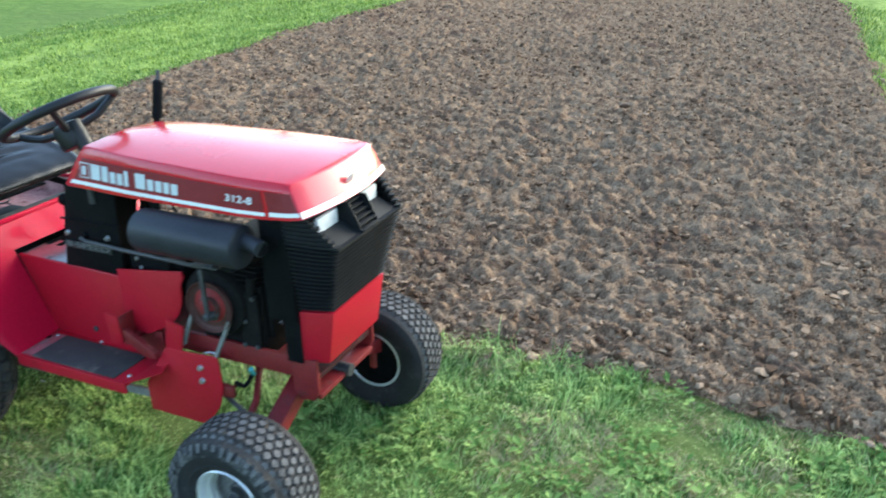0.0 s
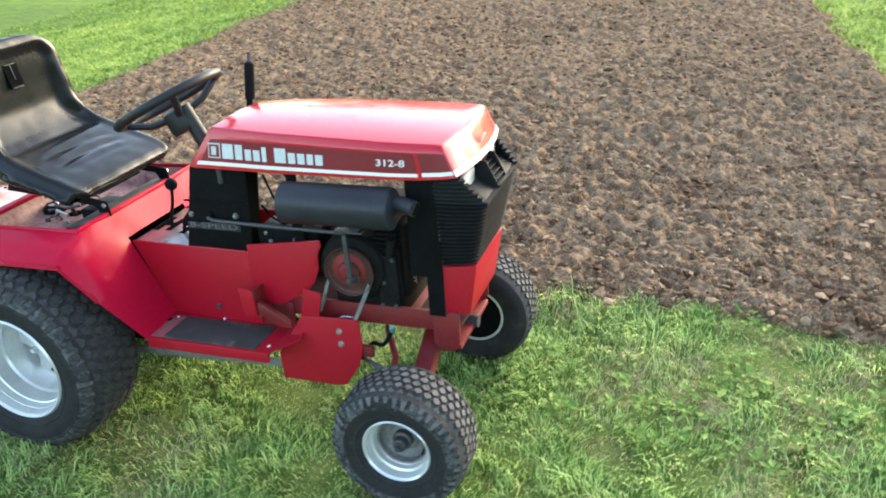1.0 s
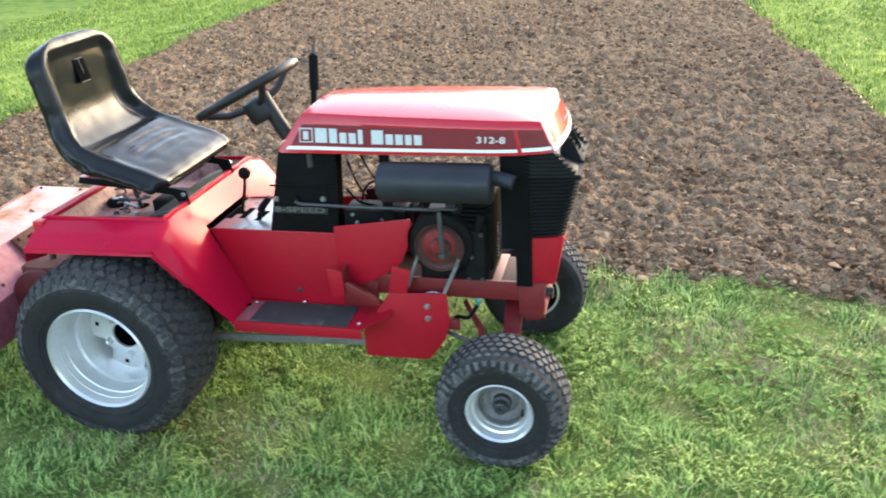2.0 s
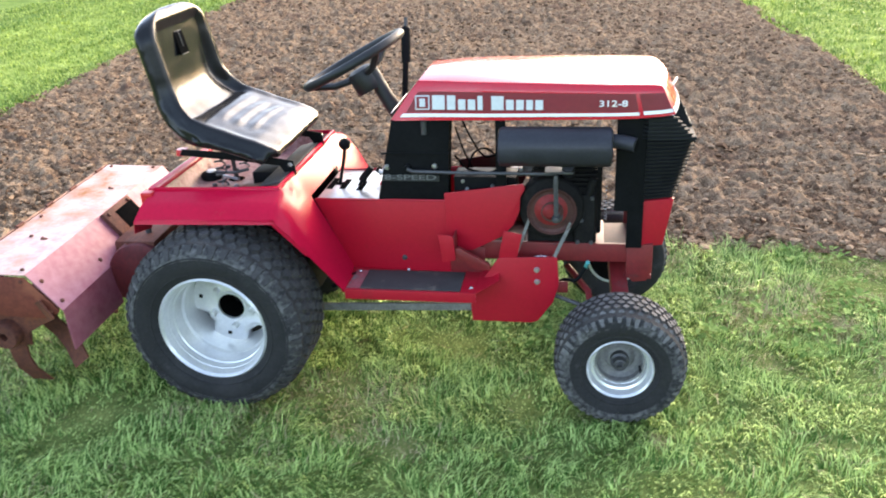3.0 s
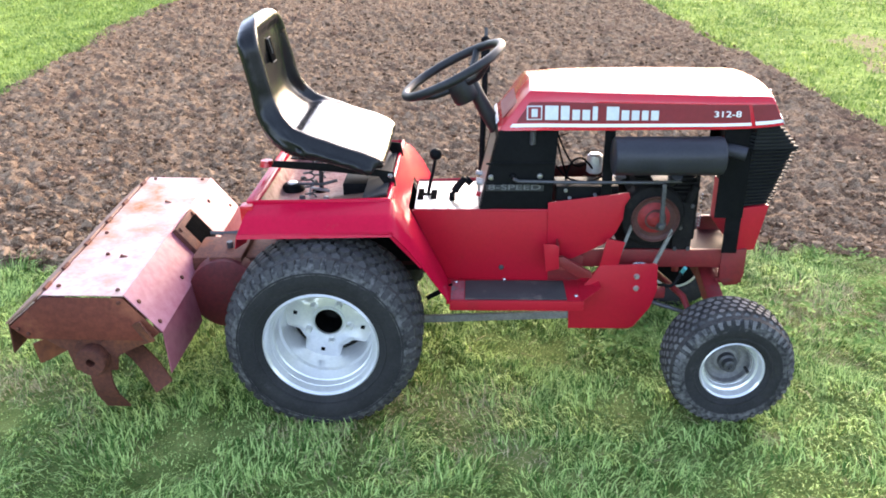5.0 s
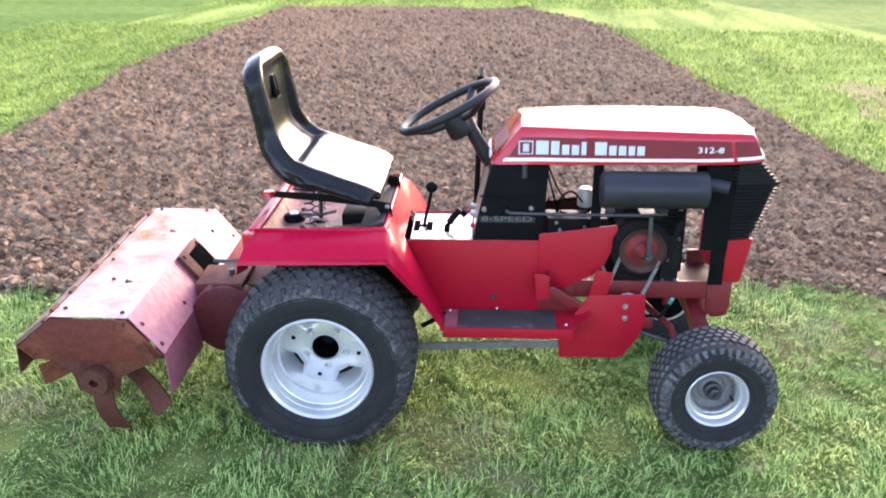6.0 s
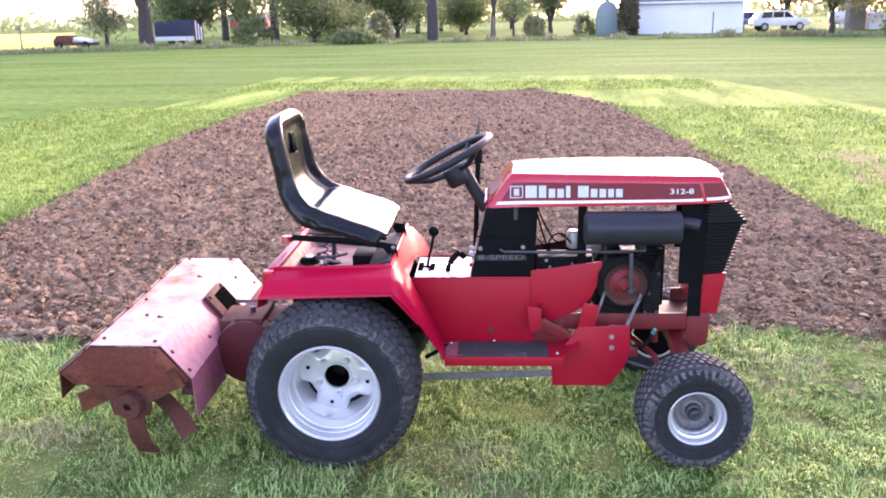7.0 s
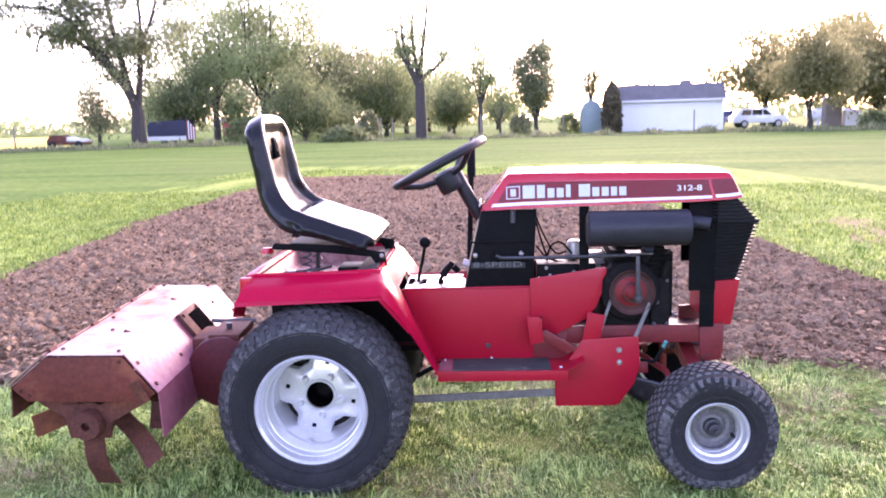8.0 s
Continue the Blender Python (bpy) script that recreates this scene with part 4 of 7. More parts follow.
quads = []
for r in range(4):
    for c in range(7):
        if c == 3 and r != 1 or (c in (2, 4) and r == 0):
            continue
        quads.append([deck_point(r, c), deck_point(r + 1, c), deck_point(r + 1, c + 1), deck_point(r, c + 1)])
fender = part("fender_deck", sheet(quads, 0.003, 0.016), FENDER, tractor, "glossy red steel fenders and foot rests")
for s in (-1, 1):
    part("fender_skirt", sheet([[(-0.262, s * 0.369, 0.589), (0.176, s * 0.394, 0.609), (0.176, s * 0.396, 0.595), (-0.262, s * 0.371, 0.576)],
                                [(0.176, s * 0.394, 0.609), (0.259, s * 0.369, 0.500), (0.253, s * 0.371, 0.488), (0.170, s * 0.396, 0.595)]], 0.002), FENDER, fender)
    part("fender_rear", sheet([[(-0.231, s * 0.285, 0.650), (-0.264, s * 0.370, 0.584), (-0.272, s * 0.366, 0.545), (-0.262, s * 0.285, 0.53)]], 0.002), RED, fender)
    part("inner_fender", sheet([[(-0.220, s * 0.132, 0.588), (0.190, s * 0.132, 0.588), (0.300, s * 0.130, 0.37), (-0.20, s * 0.132, 0.36)]], 0.002), BLACK, fender)
    step = part("foot_rest", prism([(0.322, 0.345), (0.728, 0.345), (0.728, 0.335), (0.322, 0.335)], s * 0.128, s * 0.297, 0.002), RED, tractor, "red foot rest with black rubber mat")
    part("step_lip", box(0.332, 0.730, min(s * 0.293, s * 0.300), max(s * 0.293, s * 0.300), 0.315, 0.347, 0.002), RED, step)
    part("step_nose", sheet([[(0.727, s * 0.145, 0.343), (0.727, s * 0.296, 0.343), (0.792, s * 0.225, 0.352), (0.785, s * 0.150, 0.375)]], 0.003), RED, step)
    part("mat", box(0.378, 0.682, min(s * 0.163, s * 0.288), max(s * 0.163, s * 0.288), 0.344, 0.349, 0.001), MAT, step, "scuffed black rubber mat")
    part("step_wear", box(0.335, 0.376, min(s * 0.160, s * 0.286), max(s * 0.160, s * 0.286), 0.344, 0.3465, 0.001), WORN, step, "scuffed red paint worn to metal")
    for x, y in ((0.712, 0.262), (0.50, 0.149), (0.35, 0.17)):
        part("rivet", lathe([(0, 0.005), (0.004, 0.004), (0.006, 0)], 10, Matrix.Translation((x, s * y, 0.346)) @ pose(0, 0, 0, 90)), STEEL, step)
RIM_LINE = [(-0.222, -0.284, 0.652), (-0.222, 0.284, 0.652), (0.160, 0.284, 0.660), (0.160, -0.284, 0.660)]
FLOOR_LINE = [(-0.196, -0.262, 0.594), (-0.196, 0.262, 0.594), (0.148, 0.262, 0.594), (0.148, -0.262, 0.594)]
well = part("seat_well", sheet([FLOOR_LINE] + [[RIM_LINE[k], RIM_LINE[(k + 1) % 4], FLOOR_LINE[(k + 1) % 4], FLOOR_LINE[k]] for k in range(4)], 0.003, 0.012), PANDUST, tractor, "dusty red deck pan under the seat")
part("pan_rim", tube(RIM_LINE, 0.009, 10, loop=True), FENDER, well, "rolled red edge round the pan")
part("rear_rim", soften(add_box(bmesh.new(), -0.252, -0.222, -0.286, 0.286, 0.585, 0.659), 0.012), FENDER, well)
part("hinge_plate", prism([(0.075, 0.640), (0.078, 0.648), (0.150, 0.668), (0.152, 0.660)], -0.235, 0.17, 0.002), MAT, well, "dusty black hinge plate")
cap = part("filler_cap", lathe([(0, 0.024), (0.020, 0.024), (0.030, 0.020), (0.036, 0.012), (0.037, 0.0)], 24, Matrix.Translation((-0.168, -0.020, 0.596)) @ pose(0, 0, 0, 90)), BLACK, well, "black cap with a pale top")
part("cap_top", lathe([(0, 0.0285), (0.014, 0.028), (0.017, 0.0235)], 20, Matrix.Translation((-0.168, -0.020, 0.596)) @ pose(0, 0, 0, 90)), PANEL, cap)
part("link_hole", lathe([(0, 0.0), (0.026, 0.0), (0.027, -0.002)], 20, Matrix.Translation((-0.080, -0.028, 0.5975)) @ pose(0, 0, 0, 90)), DARK, well)
part("link_rod", tube([(-0.078, -0.030, 0.594), (-0.072, -0.050, 0.640), (-0.066, -0.070, 0.690)], 0.007, 8), DARKSTEEL, well)
part("link_arm", tube([(-0.150, -0.030, 0.620), (-0.066, -0.066, 0.632), (-0.020, -0.060, 0.642)], 0.005, 8), DARKSTEEL, well)
part("link_arm", tube([(-0.105, -0.085, 0.600), (-0.100, -0.080, 0.626), (-0.040, -0.100, 0.622)], 0.0045, 8), STEEL, well)
part("relay_box", box(0.000, 0.098, -0.085, 0.040, 0.600, 0.640, 0.004), BLACK, well)
part("tan_strap", prism([(-0.03, 0.598), (-0.028, 0.602), (0.118, 0.622), (0.120, 0.617)], -0.135, -0.095, 0.001), LIDRUST, well, "bent tan metal strap")
for x, y in ((-0.125, -0.100), (-0.050, -0.105), (-0.155, 0.080), (-0.110, 0.045), (0.02, -0.110)):
    part("deck_bolt", lathe([(0, 0.012), (0.008, 0.010), (0.010, 0)], 6, Matrix.Translation((x, y, 0.596)) @ pose(0, 0, 0, 90)), DARKSTEEL if x < -0.1 else STEEL, well)
for s in (-1, 1):
    part("reflector", box(-0.262, -0.225, s * 0.29 - 0.022, s * 0.29 + 0.022, 0.60, 0.652, 0.006), LENSRED, fender, "red tail reflector")
part("tail_cap", lathe([(0, 0.02), (0.018, 0.018), (0.022, 0.0)], 16, pose(-0.235, -0.06, 0.69, 90, 0, 0)), LENSRED, fender)

# side panels and control deck
for s in (-1, 1):
    outer = lambda d: (lambda x, z: s * (d + 0.0436 * (x - 0.2)))
    y0, y1 = (outer(0.130), outer(0.136)) if s > 0 else (outer(0.136), outer(0.130))
    side = part("side_panel", prism([(0.214, 0.573), (0.42, 0.575), (0.632, 0.579), (0.635, 0.345), (0.322, 0.345)], y0, y1), RED, tractor, "flat red steel side panel")
    y0, y1 = (outer(0.136), outer(0.142)) if s > 0 else (outer(0.142), outer(0.136))
    # The far guard takes the darker red copy, shade included in its colour.
    part("belt_guard", prism([(0.626, 0.606), (0.862, 0.642), (0.867, 0.626), (0.853, 0.600), (0.850, 0.555), (0.832, 0.512), (0.800, 0.475), (0.706, 0.424), (0.630, 0.422)], y0, y1), RED if s < 0 else DARKRED, side, "red belt guard with curved edge")
    # Flange added to stop low sun reaching the foot rest.
    part("sun_stop_flange", box(0.634, 0.742, min(s * 0.146, s * 0.151), max(s * 0.146, s * 0.151), 0.344, 0.430, 0.001), DULLRED, side)
    part("panel_lip", tube([(0.222, s * 0.136, 0.574), (0.632, s * 0.154, 0.580)], 0.0035, 8), RED, side)
bolt(side, 0.49, -0.149, 0.388, 0.009, -1, DARKSTEEL)
deck = part("control_deck", box(0.222, 0.425, -0.131, 0.131, 0.562, 0.574, 0.002), BRUSHED, tractor, "bright metal control deck with lever slots")
for x0, x1, y0, y1 in ((0.226, 0.246, -0.050, 0.050), (0.268, 0.288, -0.046, 0.040), (0.246, 0.268, -0.012, 0.012), (0.326, 0.346, -0.060, 0.020)):
    # Slots are thin patches on the deck, coloured as shade.
    part("lever_slot", box(x0, x1, y0, y1, 0.5735, 0.5752, 0.0004), DARK, deck)
lever = part("gear_lever", tube(curve_pts([(0.254, 0.000, 0.545), (0.264, 0.002, 0.60), (0.276, 0.006, 0.65), (0.284, 0.004, 0.695)], 4), 0.0055, 10), BLACK, tractor, "black gear lever with ball knob")
ball = bmesh.new()
bmesh.ops.create_uvsphere(ball, u_segments=20, v_segments=14, radius=0.0195, matrix=Matrix.Translation((0.285, 0.004, 0.706)))
part("knob", ball, BLACK, lever)
lever2 = part("range_lever", tube([(0.338, -0.04, 0.545), (0.335, -0.04, 0.585), (0.352, -0.04, 0.615)], 0.006, 8), BLACK, tractor, "short black range lever")
part("grip", tube([(0.345, -0.04, 0.600), (0.352, -0.04, 0.613), (0.372, -0.04, 0.636), (0.378, -0.04, 0.645)], 0.013, 12, r_end=0.009), BLACK, lever2)
part("choke_knob", tube([(0.395, 0.03, 0.60), (0.378, 0.03, 0.618)], 0.011, 12), BLACK, lever2)

# dash tower
tower = part("dash_tower", prism([(0.420, 0.576), (0.478, 0.826), (0.650, 0.826), (0.636, 0.578)], -0.147, -0.139, 0.002), BLACK, tractor, "black painted dash tower panel")
part("tower_far", prism([(0.420, 0.576), (0.478, 0.826), (0.520, 0.826), (0.490, 0.578)], 0.139, 0.147, 0.002), BLACK, tower)
part("tower_back", sheet([[(0.422, -0.126, 0.576), (0.480, -0.126, 0.826), (0.480, 0.126, 0.826), (0.422, 0.126, 0.576)]], 0.003), BLACK, tower)
part("firewall", sheet([[(0.634, -0.136, 0.580), (0.648, -0.136, 0.824), (0.648, -0.085, 0.824), (0.634, -0.085, 0.580)]], 0.003), DARK, tower)
part("instrument_plate", sheet([[(0.424, -0.10, 0.600), (0.468, -0.10, 0.79), (0.468, 0.10, 0.79), (0.424, 0.10, 0.600)]], 0.006), BRUSHED, tower, "bright metal instrument plate")
for y, z in ((-0.08, 0.64), (-0.075, 0.60), (-0.03, 0.63), (0.04, 0.63)):
    part("dash_switch", tube([(0.43, y, z), (0.412, y, z + 0.005)], 0.0075, 12), STEEL if z > 0.61 else LENSRED, tower)
part("tower_crease", box(0.440, 0.645, -0.151, -0.147, 0.722, 0.728, 0.001), BLACK, tower)
part("tower_plate", box(0.440, 0.612, -0.152, -0.147, 0.640, 0.658, 0.001), SPEEDPLATE, tower, "worn dark metal speed plate")
letters("speed_lettering", "8-SPEED", 0.023, pose(0.446, -0.1525, 0.6405, 90, 0, 0) @ Matrix.Diagonal((1.95, 1, 1, 1)), GREYINK, tower, "worn grey 8-SPEED lettering", 0.0)
for x, z in ((0.455, 0.682), (0.600, 0.686)):
    part("tower_bolt", lathe([(0, -0.008), (0.006, -0.007), (0.009, 0.0)], 12, Matrix.Translation((x, -0.147, z))), STEEL, tower)
part("tower_pivot", lathe([(0, -0.012), (0.009, -0.010), (0.011, 0.0)], 12, Matrix.Translation((0.520, -0.147, 0.684))), BLACK, tower)
part("hood_latch", tube([(0.575, -0.150, 0.825), (0.575, -0.150, 0.785)], 0.009, 10), DARKSTEEL, tower)

# hood
LOW = [(0.474, 0.144, 0.823), (0.6, 0.168, 0.831), (0.75, 0.188, 0.836), (0.95, 0.204, 0.842), (1.1, 0.211, 0.845), (1.175, 0.209, 0.847), (1.24, 0.204, 0.851), (1.272, 0.198, 0.855)]
MID = [(0.542, 0.139, 0.914), (0.63, 0.16, 0.919), (0.75, 0.179, 0.920), (0.95, 0.195, 0.919), (1.1, 0.202, 0.918), (1.16, 0.200, 0.917), (1.215, 0.196, 0.917), (1.243, 0.192, 0.916)]
TOP = [(0.562, 0.134, 0.938), (0.64, 0.154, 0.940), (0.75, 0.172, 0.940), (0.95, 0.187, 0.938), (1.1, 0.193, 0.935), (1.15, 0.191, 0.934), (1.205, 0.188, 0.933), (1.236, 0.185, 0.931)]


def hood_side(f, u, s=-1, off=0.0):
    """A place on the hood's side: f from its back to its front, u from the lower edge to the shoulder."""
    def at(tab):
        i = min(int(f * 7), 6)
        w = f * 7 - i
        return Vector(tab[i]).lerp(Vector(tab[i + 1]), w)
    p = at(LOW).lerp(at(MID), u)
    return Vector((p.x, s * (p.y + off), p.z))


def hood_f(x):
    """The share of the hood's length at which its lower edge has this x."""
    for i in range(7):
        if LOW[i][0] <= x <= LOW[i + 1][0]:
            return (i + (x - LOW[i][0]) / (LOW[i + 1][0] - LOW[i][0])) / 7
    return 1.0


def build_hood():
    bm = bmesh.new()
    cols = []
    for lo, mi, to in zip(LOW, MID, TOP):
        near = [(p[0], -p[1], p[2]) for p in (lo, mi, to)]
        crown = (to[0] + 0.010, 0.0, to[2] + (0.012 if to[0] < 1.2 else 0.007))
        far = [(p[0], p[1], p[2]) for p in (to, mi, lo)]
        cols.append([bm.verts.new(p) for p in near + [crown] + far])
    for a, b in zip(cols, cols[1:]):
        for j in range(6):
            bm.faces.new((a[j], a[j + 1], b[j + 1], b[j]))
    c = cols[0]
    for j in range(2):
        bm.faces.new([c[j], c[j + 1], c[5 - j], c[6 - j]])
    bm.faces.new((c[2], c[3], c[4]))
    c, front = cols[-1], []
    for j in range(3):
        x, w, z = (LOW, MID, TOP)[j][-1]
        row = [bm.verts.new((x + 0.024 * (1 - (k / 4 - 1) ** 2), w * (k / 4 - 1), z)) for k in range(1, 8)]
        front.append([c[j]] + row + [c[6 - j]])
    for a, b in zip(front, front[1:]):
        for k in range(8):
            bm.faces.new((a[k], a[k + 1], b[k + 1], b[k]))
    bm.faces.new(front[2] + [c[3]])
    bmesh.ops.recalc_face_normals(bm, faces=bm.faces)
    es = [e for e in bm.edges if len(e.link_faces) == 2 and e.calc_face_angle(0) > radians(13)]
    bmesh.ops.bevel(bm, geom=es, offset=0.006, segments=3, affect="EDGES", profile=0.5, clamp_overlap=True)
    bmesh.ops.solidify(bm, geom=list(bm.faces), thickness=0.004)
    return part("hood", bm, HOODRED, tractor, "glossy red hood with maroon side decal", 40)


hood = build_hood()


def decal(name, f0, f1, u0, u1, material, off=0.0022, s=-1, n=24, label=""):
    bm = bmesh.new()
    rows = []
    for i in range(n + 1):
        f = f0 + (f1 - f0) * i / n
        rows.append([bm.verts.new(hood_side(f, u, s, off)) for u in (u0, u1)])
    for a, b in zip(rows, rows[1:]):
        bm.faces.new((a[0], b[0], b[1], a[1]))
    bmesh.ops.recalc_face_normals(bm, faces=bm.faces)
    bmesh.ops.solidify(bm, geom=list(bm.faces), thickness=0.0008)
    return part(name, bm, material, hood, label)


for s in (-1, 1):
    decal("side_decal", hood_f(0.510), hood_f(1.180), 0.27, 0.93, MAROON, s=s, label="maroon side decal")
    decal("side_decal", hood_f(1.192), 0.985, 0.27, 0.93, MAROON, s=s)
    decal("white_stripe", hood_f(0.500), hood_f(1.180), 0.12, 0.235, WHITE, s=s)
    decal("white_stripe", hood_f(1.192), 0.995, 0.12, 0.26, WHITE, s=s)


def mark(x0, x1, u0, u1, material=None, off=0.0034, name="lettering_bar"):
    """An upright bar on the hood's side, from x0 to x1 and from u0 to u1 of its height."""
    def at(x, u):
        lo, hi = 0.0, 1.0
        for _ in range(30):
            f = (lo + hi) / 2
            lo, hi = (f, hi) if hood_side(f, u).x < x else (lo, f)
        return hood_side(lo, u, -1, off)
    bm = bmesh.new()
    bm.faces.new([bm.verts.new(at(x, u)) for x, u in ((x0, u0), (x1, u0), (x1, u1), (x0, u1))])
    bmesh.ops.recalc_face_normals(bm, faces=bm.faces)
    bmesh.ops.solidify(bm, geom=list(bm.faces), thickness=0.0008)
    part(name, bm, material or WORDINK, hood)


# brand wording as plain bars, one for each stroke of the lettering
mark(0.555, 0.598, 0.36, 0.82, name="emblem")
mark(0.5585, 0.5945, 0.40, 0.78, MAROON, 0.0046, "emblem")
mark(0.568, 0.585, 0.46, 0.72, WORDINK, 0.0058, "emblem")


def words():
    """Two rows of letter-sized bars, the tall ones for capitals."""
    for x, w, tall in WORD_BARS:
        mark(x, x + w, 0.36, 0.82 if tall else 0.70)


WORD_BARS = [(0.606, 0.037, 1), (0.650, 0.024, 1), (0.682, 0.021, 0), (0.710, 0.021, 0), (0.738, 0.014, 1),
             (0.777, 0.034, 1), (0.818, 0.021, 0), (0.846, 0.021, 0), (0.874, 0.018, 0), (0.899, 0.021, 0)]
words()
letters("model_lettering", "312-8", 0.0235, Matrix.Translation((1.069, -0.2125, 0.876)) @ pose(0, 0, 0, 90 - 7, 0, 0) @ Matrix.Diagonal((1.42, 1, 1, 1)), WHITE, hood, "white 312-8 model lettering", 0.0002)
part("rear_badge", sheet([[(0.488, -0.100, 0.850), (0.540, -0.098, 0.909), (0.540, 0.098, 0.909), (0.488, 0.100, 0.850)]], 0.001), MAROON, hood, "maroon decal on the hood's back face")
part("rear_stripe", sheet([[(0.470, -0.105, 0.833), (0.477, -0.103, 0.842), (0.477, 0.103, 0.842), (0.470, 0.105, 0.833)]], 0.002), WHITE, hood)

fs = []
for k in range(8):
    a, b = -1 + k / 4, -0.75 + k / 4
    bow = lambda f: 0.024 * (1 - f * f)
    fs.append([(1.2732 + bow(a), 0.197 * a, 0.858), (1.2732 + bow(b), 0.197 * b, 0.858), (1.2668 + bow(b), 0.196 * b, 0.872), (1.2668 + bow(a), 0.196 * a, 0.872)])
part("front_stripe", sheet(fs, 0.0015), WHITE, hood)
part("front_emblem", lathe([(0, 0.0), (0.017, 0.0), (0.017, 0.002), (0, 0.003)], 20, pose(1.283, 0, 0.895, 0, 0, 0) @ pose(0, 0, 0, 0, 0, -90) @ pose(0, 0, 0, -26)), PANEL, hood, "small pale round badge")

# grille
GRILLE_TOP = [(1.205, 0.190), (1.245, 0.188), (1.274, 0.182), (1.296, 0.0)]
GRILLE_WIDE = [(1.205, 0.178), (1.290, 0.172), (1.338, 0.162), (1.345, 0.0)]
GRILLE_LOW = [(1.205, 0.152), (1.250, 0.142), (1.292, 0.130), (1.300, 0.0)]


def grille_ring(z, inset=0.0):
    if z > 0.775:
        t = (0.846 - z) / 0.071
        a, b = GRILLE_TOP, GRILLE_WIDE
    else:
        t = (0.775 - z) / 0.187
        a, b = GRILLE_WIDE, GRILLE_LOW
    t = min(max(t, 0), 1)
    half = [((1 - t) * p[0] + t * q[0] - inset, (1 - t) * p[1] + t * q[1] - inset * 0.8) for p, q in zip(a, b)]
    half[0] = (1.205, half[0][1])
    return [(x, -y) for x, y in half[:3]] + [(x, y) for x, y in half[:3][::-1]]


def add_stack(bm, levels):
    rings = [[bm.verts.new((x, y, z)) for x, y in grille_ring(z, i)] for z, i in levels]
    for a, b in zip(rings, rings[1:]):
        n = len(a)
        for k in range(n):
            bm.faces.new((a[k], a[(k + 1) % n], b[(k + 1) % n], b[k]))
    bm.faces.new(rings[0][::-1])
    bm.faces.new(rings[-1])
    return bm


grille = part("grille", add_stack(bmesh.new(), [(z, 0.011) for z in (0.588, 0.65, 0.71, 0.775)] + [(0.81, 0.045), (0.846, 0.040)]), PLASTIC, tractor, "ribbed black plastic grille with headlamps")
for k in range(22):
    z = 0.593 + k * 0.0115
    if z < 0.772:
        part("slat", add_stack(bmesh.new(), [(z, 0.012), (z + 0.0008, 0.001), (z + 0.0044, 0.0), (z + 0.0060, 0.012)]), PLASTIC, grille)
    else:
        for s in (-1, 1):
            ring = [(x, y) for x, y in grille_ring(z) if y * s > 0]
            ring = sorted(ring)
            a, b, c = ring[0], ring[1], ring[2]
            bm = bmesh.new()
            pts = [(a[0], a[1]), (b[0], b[1]), (c[0], c[1]), (c[0] + 0.001, c[1] - s * 0.010)]
            for p, q in zip(pts, pts[1:]):
                vs = [bm.verts.new((x + dx, y * k2, z + dz)) for x, y in (p, q) for dx, k2, dz in ((0, 1, 0), (0, 1, 0.005), (-0.012, 0.93, 0.005), (-0.012, 0.93, 0))]
                for f in ((0, 1, 5, 4), (1, 2, 6, 5), (3, 0, 4, 7), (0, 3, 2, 1), (4, 5, 6, 7)):
                    bm.faces.new([vs[i] for i in f])
            part("slat", bm, PLASTIC, grille)
            xc = c[0]
            if s < 0:
                part("slat", box(xc - 0.018, xc + 0.002, -0.040, 0.040, z, z + 0.005, 0.001), PLASTIC, grille)
part("lamp_shelf", sheet([[(1.262, -0.165, 0.772), (1.338, -0.157, 0.772), (1.338, 0.157, 0.772), (1.262, 0.165, 0.772)]], 0.004), PLASTIC, grille)
for s in (-1, 1):
    part("lamp_divider", sheet([[(1.262, s * 0.042, 0.772), (1.338, s * 0.042, 0.772), (1.302, s * 0.042, 0.846), (1.262, s * 0.042, 0.846)]], 0.003), PLASTIC, grille)
    lamp = part("headlamp", soften(add_box(bmesh.new(), 1.262, 1.2765, s * 0.098 - 0.046, s * 0.098 + 0.046, 0.782, 0.838), 0.008), GLASS, grille, "rectangular clear headlamp")
chin = bmesh.new()
ra = [chin.verts.new((x, y, 0.587)) for x, y in grille_ring(0.588)]
rb = [chin.verts.new((x - (0.024 if x > 1.21 else 0), y * 0.98, 0.440)) for x, y in grille_ring(0.588)]
for k in range(6):
    chin.faces.new((ra[k], ra[(k + 1) % 6], rb[(k + 1) % 6], rb[k]))
chin.faces.new(ra[::-1]), chin.faces.new(rb)
part("chin", soften(chin, 0.003), RED, tractor, "red steel nose panel under the grille")
# Near-black plate, much darker than the red nose panel.
part("support", box(1.160, 1.206, -0.156, -0.150, 0.44, 0.66, 0.002), BLACK, tractor, "black grille support plate")
for s in (-1, 1):
    part("baffle", box(1.122 if s < 0 else 1.175, 1.205, min(s * 0.160, s * 0.166), max(s * 0.160, s * 0.166), 0.560 if s < 0 else 0.6, 0.845, 0.002), BLACK, tractor, "black sheet baffle behind the grille")
    part("side_backing", sheet([[(p[0], s * abs(p[1]), 0.775), (q[0], s * abs(q[1]), 0.775), (v[0], s * abs(v[1]), 0.846), (u[0], s * abs(u[1]), 0.846)]
                                for p, q, u, v in zip(grille_ring(0.775, 0.006)[:2], grille_ring(0.775, 0.006)[1:3], grille_ring(0.846, 0.006)[:2], grille_ring(0.846, 0.006)[1:3])], 0.003), PLASTIC, grille)
part("hood_stay", box(0.782, 0.812, -0.160, -0.152, 0.60, 0.838, 0.002), BLACK, tractor, "black upright hood stay")

